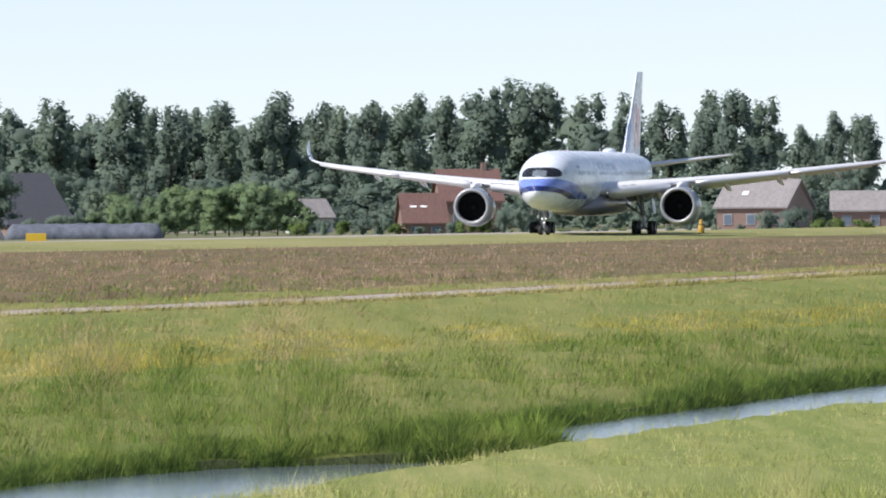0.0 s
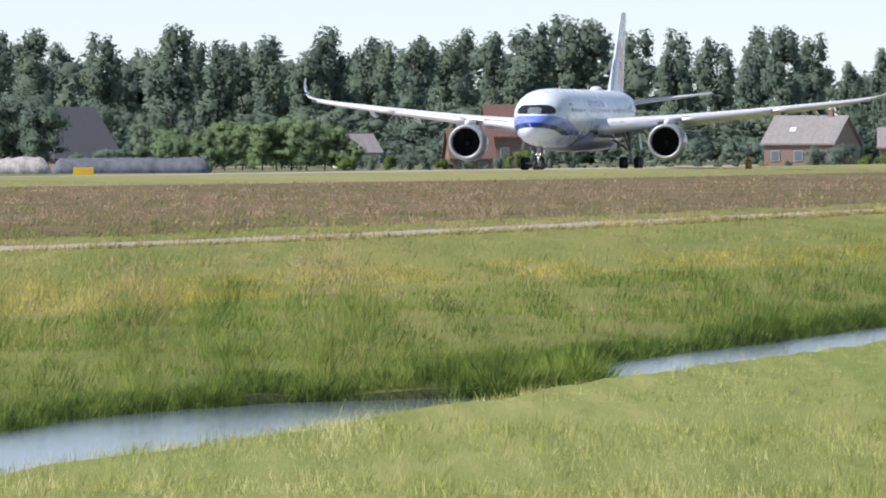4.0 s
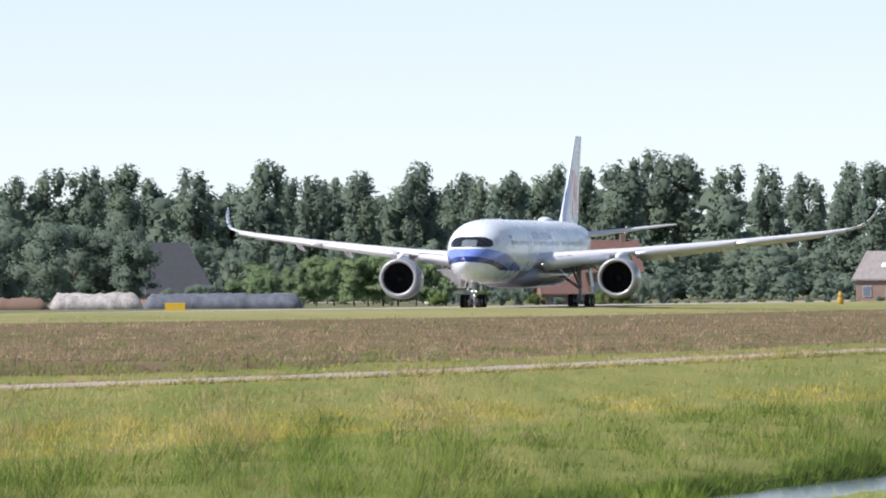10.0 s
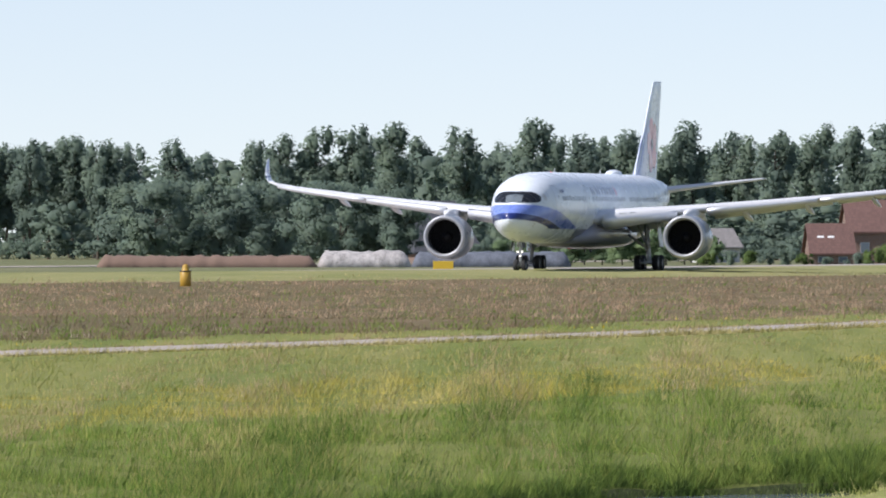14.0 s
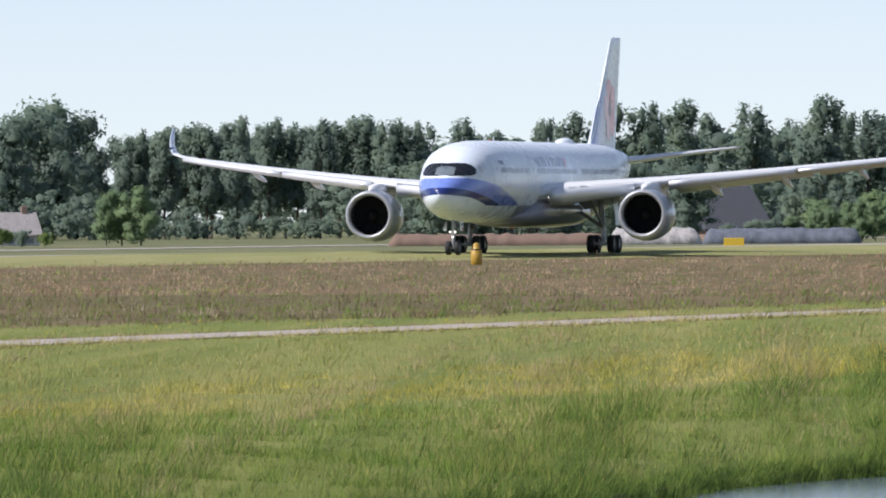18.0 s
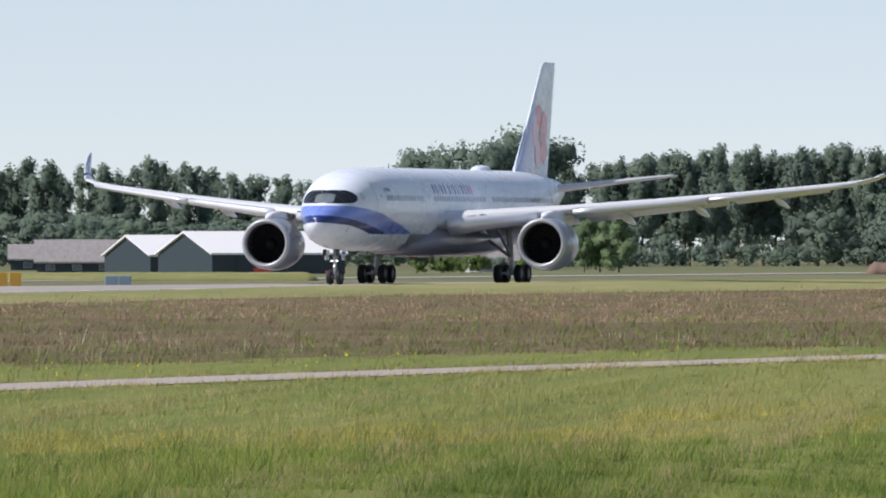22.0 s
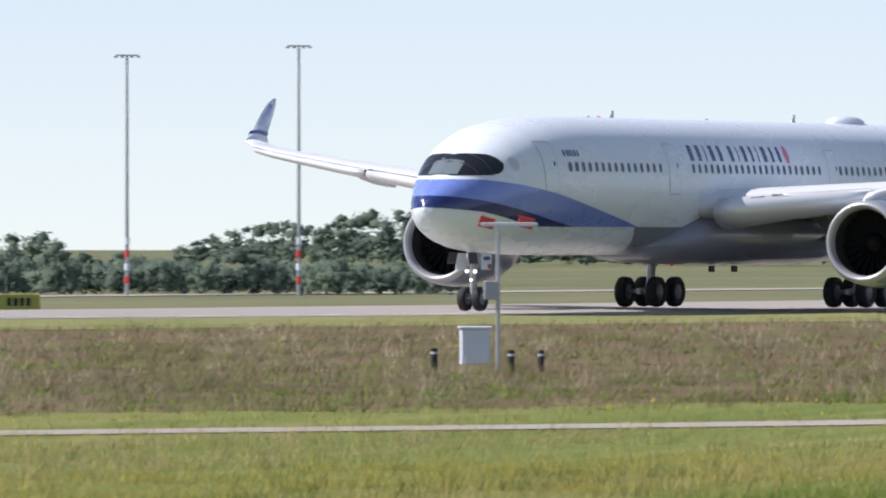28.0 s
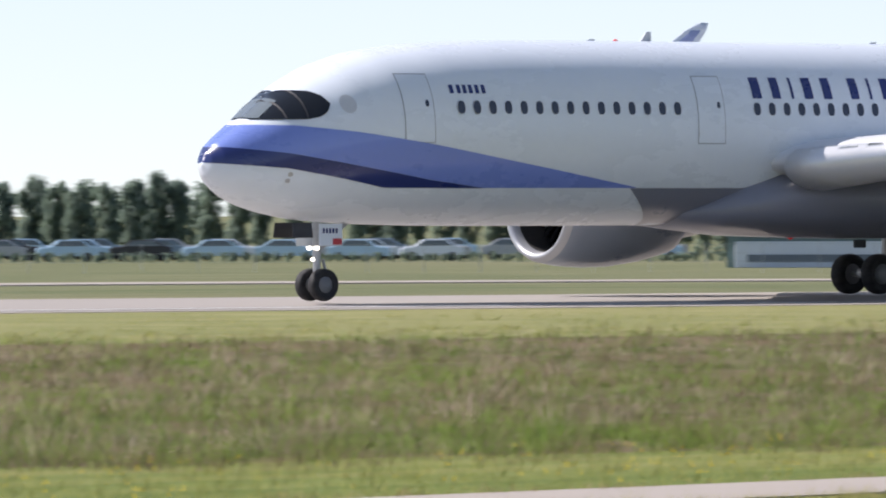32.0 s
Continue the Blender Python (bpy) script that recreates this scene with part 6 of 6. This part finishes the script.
tb = base("tent_hall", "white pitched hall beside the tower", "hall", facing(46.689, 800))
part("wall", prism([(-2.1, -0.3), (2.1, -0.3), (2.1, 1.2), (-2.1, 1.2)], 0, 6), "plaster", tb)
part("roof", roof_long(4.2, 1.2, 2.4, 6, 0.2, 1.3), "white_roof", tb)


g0 = random.Random(41)


def hall(az, d, w, h, depth, mat, label, floors=1, turn=0.0, roof="grey_wall", win="window", name="building", cols=None, flat=0.25, scatter=0.0):
    """A flat-roofed block with rows of window panes."""
    b = base(name, label, "building", facing(az, d, turn))
    part("wall", prism([(-w / 2, -0.4), (w / 2, -0.4), (w / 2, h), (-w / 2, h)], 0, depth), mat, b)
    part("roof", box((0, depth / 2, h + flat / 2), (w + 0.3, depth + 0.3, flat), None, 0.03), roof, b)
    n = cols or max(3, int(w / 1.6))
    fh = h / floors
    for k in range(floors):
        for i in range(n):
            if scatter and g0.random() > scatter:
                continue
            sx, sz = (g0.uniform(0.5, 1.25), g0.uniform(0.5, 1.3)) if scatter else (1, 1)
            part("window", box((-w / 2 + w * (i + 0.5) / n, -0.03, fh * (k + 0.55)), (w / n * 0.66 * sx, 0.07, fh * 0.46 * sz)), win, b)
    return b


hall(47.193, 760, 10.28, 1.00, 8, "rust", "long low red-brown service building", 1, 0, "dark")
hall(45.431, 900, 7.48, 1.33, 10, "blue_grey", "low blue and white terminal pier", 1, 0, "white_roof")
hall(42.510, 900, 6.14, 3.86, 10, "blue_grey", "blue-grey office block in three storeys", 3, 0, "grey_wall")
hall(38.875, 800, 8.25, 2.64, 12, "pale_wall", "pale office building in several storeys", 4, 10, "pale_wall", "blue_grey")
hall(39.529, 780, 8.56, 4.40, 14, "pale_wall", "large white cube building with scattered grey panels", 8, 0, "pale_wall", "slate_panel", cols=13, scatter=0.5)
hall(38.326, 900, 3.47, 3.41, 8, "blue_grey", "tall glass office tower", 5, 0, "grey_wall")
hall(38.589, 920, 3.82, 3.97, 8, "blue_grey", "tall pale glass office tower", 6, 0, "grey_wall")
hall(38.019, 940, 1.40, 4.50, 6, "pale_wall", "slim pale office tower", 7, 0, "grey_wall")
hall(37.194, 700, 7.48, 4.20, 10, "blue_grey", "blue-grey block behind the hangar", 2, 0, "grey_wall")
hall(40.082, 880, 7.31, 1.30, 10, "blue_grey", "far blue-grey terminal building", 2, 0, "grey_wall")
hall(45.121, 900, 9.08, 1.82, 10, "blue_grey", "far pale terminal pier", 1, 0, "white_roof")

# control tower with its lattice mast
az, d, w, h = 43.982, 835, 5.54, 23.55
ct = base("control_tower", "tall grey control tower with a green glass cab", "tower", facing(az, d))


def oct_ring(wx, wy, z, dx=0.0):
    return [(dx + wx * math.copysign(abs(math.cos(q)) ** 0.6, math.cos(q)), wy * math.copysign(abs(math.sin(q)) ** 0.6, math.sin(q)), z) for q in np.linspace(0, 2 * math.pi, 17)[:-1]]


v, f = loft([oct_ring(2.2, 1.6, -0.5, 0.5), oct_ring(1.0, 1.0, h * 0.1, 0.1), oct_ring(0.75, 0.9, h * 0.25), oct_ring(0.75, 0.9, h * 0.55), oct_ring(1.2, 1.2, h * 0.66), oct_ring(2.2, 1.9, h * 0.8, -0.05), oct_ring(2.55, 2.2, h * 0.985)])
part("shaft", mesh_of("shaft", v, f), "tower_grey", ct)
v, f = loft([oct_ring(2.6, 2.3, h * 0.985), oct_ring(3.0, 2.7, h + 1.5)])
part("cab", mesh_of("cab", v, f), "green_glass", ct, "green tinted glass cab")
for q in np.linspace(0, 2 * math.pi, 15)[:-1]:
    part("mullion", rod((2.62 * math.cos(q), 2.32 * math.sin(q), h * 0.985), (3.02 * math.cos(q), 2.72 * math.sin(q), h + 1.5), 0.06, 0.06, 6), "galv", ct)
v, f = loft([oct_ring(3.3, 3.0, h + 1.5), oct_ring(3.3, 3.0, h + 1.9), oct_ring(2.2, 2.0, h + 2.2)])
part("roof", mesh_of("roof", v, f), "grey_wall", ct)
part("balcony", box((-3.0, -0.5, h * 0.93), (0.9, 1.2, 0.12), None, 0.02), "galv", ct)
for z in (0.95, 0.975, 1.0):
    part("balcony_rail", rod((-3.4, -1.0, h * z), (-2.5, -1.0, h * z), 0.04, 0.04, 6), "galv", ct)


def lattice(az, d, w, h, label):
    """Tapered four-legged lattice mast with ring beams and diagonals."""
    m = base("lattice_mast", label, "mast", facing(az, d))
    top = w * 0.17
    for sx in (-1, 1):
        for sy in (-1, 1):
            part("leg", rod((sx * w / 2, sy * w / 2, -0.3), (sx * top, sy * top, h), 0.10, 0.08, 8), "galv", m)
    lv = [0.0, 0.38, 0.72, 1.0]
    for a, b in zip(lv, lv[1:]):
        wa, wb = w / 2 + (top - w / 2) * a, w / 2 + (top - w / 2) * b
        for s in (-1, 1):
            part("ring_beam", rod((-wb, s * wb, h * b), (wb, s * wb, h * b), 0.08, 0.08, 6), "galv", m)
            part("ring_beam", rod((s * wb, -wb, h * b), (s * wb, wb, h * b), 0.08, 0.08, 6), "galv", m)
            part("diagonal", rod((-wa, s * wa, h * a), (wb, s * wb, h * b), 0.05, 0.05, 6), "galv", m)
            part("diagonal", rod((wa, s * wa, h * a), (-wb, s * wb, h * b), 0.05, 0.05, 6), "galv", m)
    part("platform", box((0.2, 0, h * 0.72), (w * 0.72, w * 0.5, 0.15), None, 0.02), "galv", m)
    return m


lattice(44.246, 830, 5.75, 18.66, "galvanised lattice mast beside the control tower")

# hangars at the end of the shot
az, d, w, h = 36.319, 560, 24.76, 2.76
hg = base("hangar", "long grey-green hangar with a curved white roof edge", "hangar", facing(az, d))
part("wall", prism([(-w / 2, -0.4), (w / 2, -0.4), (w / 2, h * 0.86), (-w / 2, h * 0.86)], 0, 22), "green_steel", hg, "grey-green steel cladding")
part("base_wall", box((-w * 0.18, -0.25, h * 0.28), (w * 0.6, 0.4, h * 0.56), None, 0.03), "pale_wall", hg, "pale plinth wall")
arc = [(-w / 2 - 0.5, h * 1.02), (-w * 0.2, h * 1.08), (0, h * 0.98), (w * 0.13, h * 0.80), (w * 0.22, h * 0.9), (w * 0.36, h * 1.03), (w / 2 + 0.4, h * 1.0)]
part("roof", prism([(x, z) for x, z in arc] + [(x, z - 0.4) for x, z in arc[::-1]], -1.0, 23), "white_roof", hg, "white curved roof sheet")
part("window_band", box((-w * 0.2, -0.48, h * 0.20), (w * 0.5, 0.06, h * 0.16)), "window", hg)
for i in range(9):
    x = w * (0.16 + 0.037 * i)
    part("hangar_door", box((x, -0.12, h * 0.34), (w * 0.032, 0.2, h * 0.68), None, 0.02), "dark_steel", hg, "dark sliding hangar door")
    for k in range(4):
        part("slat", box((x, -0.24, h * (0.12 + 0.15 * k)), (w * 0.030, 0.05, 0.06)), "grey_wall", hg)
az2, d2, w2, h2 = 36.429, 540, 1.28, 4.04
ar = base("arch_canopy", "pale curved arch pillar before the hangar", "canopy", facing(az2, d2))
outer = [(-w2 * 0.5 + w2 * 0.05 * k, h2 * (0.2 + 0.8 * math.sin(k / 12 * math.pi / 2))) for k in range(13)]
part("arch", prism([(-w2 * 0.55, 0)] + outer + [(w2 * 0.5, h2 * 0.93), (w2 * 0.28, h2 * 0.86), (w2 * 0.02, h2 * 0.6), (-w2 * 0.2, 0)], 0, 0.6), "canvas", ar)
shed_like = house(37.986, 560, 6.48, 2.55, 0.79, 7, "green_steel", "dark_steel", "dark gabled hangar annex", -15, chimney=False, kind="shed")
part("lean_to", box((1.5, -1.2, 1.0), (5.0, 2.2, 2.0), None, 0.04), "pale_wall", shed_like)

az, d, w, h = 36.151, 1400, 4.73, 9.92
vt = base("far_control_tower", "distant white control tower over the trees", "tower", facing(az, d))
hz = 15.40
v, f = turned([(-0.5, 2.4), (hz * 0.5, 1.7), (hz * 0.66, 1.6), (hz * 0.72, 2.6), (hz * 0.8, 2.6), (hz * 0.82, 1.7), (hz * 0.88, 1.5), (hz * 0.9, 2.0), (hz * 0.96, 1.6), (hz + 0.5, 0.3)], 20, "z")
part("shaft", mesh_of("shaft", v, f), "pale_wall", vt)

# tents, parked airliners, car park

def tent(az, d, w, h):
    t = base("marquee", "white pointed canvas marquee", "tent", facing(az, d), "marquees")
    v = [(-w / 2, 0, h * 0.45), (w / 2, 0, h * 0.45), (w / 2, w, h * 0.45), (-w / 2, w, h * 0.45), (-w * 0.2, w * 0.2, h * 0.72), (w * 0.2, w * 0.2, h * 0.72), (w * 0.2, w * 0.8, h * 0.72), (-w * 0.2, w * 0.8, h * 0.72), (0, w / 2, h)]
    f = [(0, 1, 5, 4), (1, 2, 6, 5), (2, 3, 7, 6), (3, 0, 4, 7), (4, 5, 8), (5, 6, 8), (6, 7, 8), (7, 4, 8), (3, 2, 1, 0)]
    part("canopy", mesh_of("canopy", v, f, False), "canvas", t)
    part("side_wall", box((0, w / 2, h * 0.2), (w * 0.98, w * 0.98, h * 0.5)), "canvas", t)
    return t


for az, d, w, h in ((38.680, 640, 2.84, 1.21), (38.935, 640, 2.85, 0.83), (38.556, 640, 2.28, 1.38), (38.760, 640, 2.28, 1.39), (38.990, 640, 2.47, 1.32)):
    tent(az, d, w, h)


def parked_jet(az, d, s, turn, label):
    j = base("parked_airliner", label, "airplane", facing(az, d, turn), "airliners parked at the piers")
    v, f = turned([(-14 * s, 0.1), (-13.4 * s, 0.9 * s), (-11.5 * s, 1.7 * s), (8 * s, 1.7 * s), (14 * s, 0.9 * s), (16.5 * s, 0.25 * s)], 16, "x")
    fz = part("fuselage", mesh_of("fuselage", v, f), "white", j, "", pose(0, 0, 2.9 * s))
    v, f = turned([(-13.2 * s, 0.95 * s), (-11.5 * s, 1.72 * s), (8 * s, 1.72 * s), (13.5 * s, 0.98 * s)], 16, "x")
    part("blue_top", mesh_of("blue_top", [(x, y * 1.004, abs(z) * 1.004) for x, y, z in v], f), "sky_blue", j, "pale blue upper fuselage", pose(0, 0, 2.95 * s))
    part("tail_fin", prism([(10.5 * s, 4.2 * s), (14.5 * s, 9.2 * s), (16.4 * s, 9.2 * s), (15.2 * s, 4.0 * s)], -0.15 * s, 0.15 * s), "sky_blue", j)
    for k in (-1, 1):
        v = [(-3 * s, 0, 2 * s), (3 * s, 0, 2 * s), (7 * s, k * 14 * s, 3 * s), (5 * s, k * 14 * s, 3 * s)]
        part("wing", mesh_of("wing", v + [(x, y, z + 0.35 * s) for x, y, z in v], [(0, 1, 2, 3), (7, 6, 5, 4), (0, 1, 5, 4), (1, 2, 6, 5), (2, 3, 7, 6), (3, 0, 4, 7)], False), "wing", j)
        v, f = turned([(-2.6 * s, 0.85 * s), (-1 * s, 1.0 * s), (1.4 * s, 0.6 * s)], 14, "x")
        part("engine", mesh_of("engine", v, f), "nacelle", j, "", pose(-1 * s, k * 5 * s, 1.4 * s))
        part("gear_leg", rod((1.5 * s, k * 2 * s, -0.2), (1.5 * s, k * 2 * s, 2 * s), 0.25 * s, 0.25 * s, 8), "black", j)
    part("nose_gear", rod((-11 * s, 0, -0.2), (-11 * s, 0, 2 * s), 0.2 * s, 0.2 * s, 8), "black", j)
    return j


parked_jet(42.043, 720, 0.28, 175, "pale blue and white airliner parked far off")
parked_jet(41.703, 760, 0.28, 165, "pale blue and white airliner parked far off")
parked_jet(39.878, 720, 0.3, 10, "white airliner parked far off")
parked_jet(40.456, 740, 0.32, 175, "pale blue and white airliner parked far off")
parked_jet(41.817, 740, 0.32, 175, "pale blue and white airliner parked far off")
parked_jet(42.327, 760, 0.32, 170, "pale blue and white airliner parked far off")
mound("grass_mound", 40.618, 640, 7.03, 1.11, 12, "verge", "small grassy mound near the apron", "mound", 0.04, 12)
mound("grass_mound", 39.845, 640, 12.07, 0.45, 12, "verge", "small grassy mound near the apron", "mound", 0.04, 15)


def make_car(mat, label):
    c = base("car", label, "car")
    prof = [(-2.1, 0.35), (-2.1, 0.8), (-1.95, 0.95), (-1.2, 1.0), (-0.6, 1.45), (0.9, 1.47), (1.6, 1.05), (2.1, 0.95), (2.15, 0.4)]
    rings = []
    for y, k in ((-0.85, 0.93), (-0.8, 1.0), (0.8, 1.0), (0.85, 0.93)):
        rings.append([(x * (0.98 if k < 1 else 1), y, z * k if z > 0.5 else z) for x, z in prof])
    v, f = loft(rings)
    part("body", mesh_of("body", v, f, False), mat, c)
    for s in (-1, 1):
        part("side_window", prism([(-0.95, 1.02), (-0.5, 1.38), (0.85, 1.40), (1.35, 1.04)], s * 0.835 - 0.02, s * 0.835 + 0.02), "window", c)
    for x in (-1.35, 1.35):
        for s in (-1, 1):
            v, f = turned([(-0.1, 0.31), (0.1, 0.31)], 14, "y")
            part("wheel", mesh_of("wheel", v, f), "black", c, "", pose(x, s * 0.78, 0.31))
    return c


cars = [make_car(m, l) for m, l in (("white", "white parked car in a row"), ("sky_blue", "light blue parked car in a row"), ("galv", "silver parked car in a row"), ("dark", "dark parked car in a row"), ("sign_blue", "blue-grey parked car in a row"))]
g = random.Random(5)
first = set()
a0, a1 = 30.647, 34.897
for row, dist in enumerate((640, 652, 666)):
    az = a0 + 0.1 * row
    while az < a1:
        if g.random() < 0.85:
            i = g.randrange(5)
            m = facing(az, dist, g.choice((0, 180)) + g.uniform(-3, 3))
            if i in first:
                copy_thing(cars[i], m)["group"] = "cars in the car park"
            else:
                first.add(i)
                cars[i].matrix_basis = m
                cars[i]["group"] = "cars in the car park"
        az += math.degrees(4.9 / dist)

# white equipment box on a braced stand
az, d, w, h = 39.193, 575, 0.99, 2.47
eq = base("antenna_stand", "white equipment box on a braced grey stand", "antenna", facing(az, d))
part("equipment_box", box((0, 0, h - 0.45), (w, 0.7, 0.9), None, 0.05), "white", eq)
for k in (-1, 1):
    part("leg", rod((k * w * 0.3, 0, -0.3), (k * w * 0.3, 0, h - 0.85), 0.05, 0.05, 8), "galv", eq)
    part("brace", rod((-k * w * 0.3, 0, 0.1), (k * w * 0.3, 0, h - 1.0), 0.03, 0.03, 6), "galv", eq)

# wire fence beyond the runway
fa0, fa1 = 30.511, 52.975
fence = base("perimeter_fence", "grey wire fence with thin steel posts", "fence")
k = 0
az = fa0
while az < fa1:
    x, y, z = polar(az, 520)
    part("fence_post", rod((x, y, -0.8), (x, y, 1.1), 0.02, 0.02, 5), "galv", fence)
    az += 0.34
for zz in (0.1, 0.55, 1.05):
    v = []
    for az in np.arange(fa0, fa1, 1.2):
        x, y, z = polar(az, 520)
        v += [(x, y, zz - 0.006), (x, y, zz + 0.006)]
    part("fence_wire", mesh_of("fence_wire", v, [(2 * i, 2 * i + 2, 2 * i + 3, 2 * i + 1) for i in range(len(v) // 2 - 1)], False), "galv", fence)


# ---------------------------------------------------------------- what moves
PLANE_ROWS = [
    (0, 931.47, 234.21, 4.20), (0.5, 986.67, 249.92, 4.41), (1, 987.25, 250.52, 4.60), (1.5, 983.39, 250.06, 4.79),
    (2, 985.37, 251.18, 5.05), (2.5, 979.37, 250.15, 5.21), (3, 974.84, 249.61, 5.21), (3.5, 972.92, 249.79, 5.43),
    (5.5, 936.42, 243.98, 4.93), (6, 933.07, 244.24, 5.03), (6.5, 925.16, 243.29, 5.18), (7, 924.31, 244.32, 5.51),
    (7.5, 915.10, 243.13, 5.44), (8, 907.52, 242.49, 5.42), (8.5, 900.55, 242.08, 5.47), (9, 893.48, 241.79, 5.36),
    (9.5, 883.87, 240.94, 5.21), (10, 875.19, 240.38, 5.22), (10.5, 865.29, 239.71, 5.09), (11, 854.27, 238.80, 4.92),
    (11.5, 843.84, 238.13, 4.99), (12, 832.54, 237.32, 4.90), (12.5, 821.29, 236.74, 4.95), (13, 808.98, 235.89, 4.63),
    (13.5, 797.21, 235.29, 4.54), (15.5, 749.19, 233.75, 5.12), (16, 733.35, 232.28, 5.54), (16.5, 722.67, 232.57, 5.86),
    (17, 708.94, 232.04, 6.01), (17.5, 692.86, 230.81, 6.06), (18, 680.35, 230.91, 6.05), (18.5, 663.15, 229.50, 5.97),
    (19, 642.62, 227.13, 5.81), (19.5, 630.27, 227.67, 5.81), (20, 614.38, 227.16, 5.89), (20.5, 597.83, 226.51, 5.97),
    (21, 579.05, 225.17, 5.96), (21.5, 671.50, 267.98, 5.95), (22, 648.59, 265.37, 5.95), (22.5, 634.83, 266.63, 5.81),
    (23, 601.07, 259.77, 6.42), (23.5, 581.39, 258.99, 6.43), (24, 558.99, 257.25, 6.47), (24.5, 533.85, 254.36, 6.71),
    (25, 510.93, 252.64, 6.94), (25.5, 485.28, 249.65, 7.17), (26, 458.19, 245.90, 7.24), (26.5, 431.35, 242.44, 6.93),
    (28.5, 320.09, 229.55, 7.45), (29, 290.36, 225.75, 7.37), (29.5, 297.00, 252.17, 7.37), (30, 324.98, 300.69, 7.08),
    (30.5, 287.82, 290.28, 6.41), (31, 251.92, 280.84, 5.52), (31.5, 215.51, 270.03, 4.67), (32, 181.35, 260.83, 4.20),
]


def motions():
    walk(plane, [(t, pose(x, y, 0, 0, 0, h)) for t, x, y, h in PLANE_ROWS])


motions()
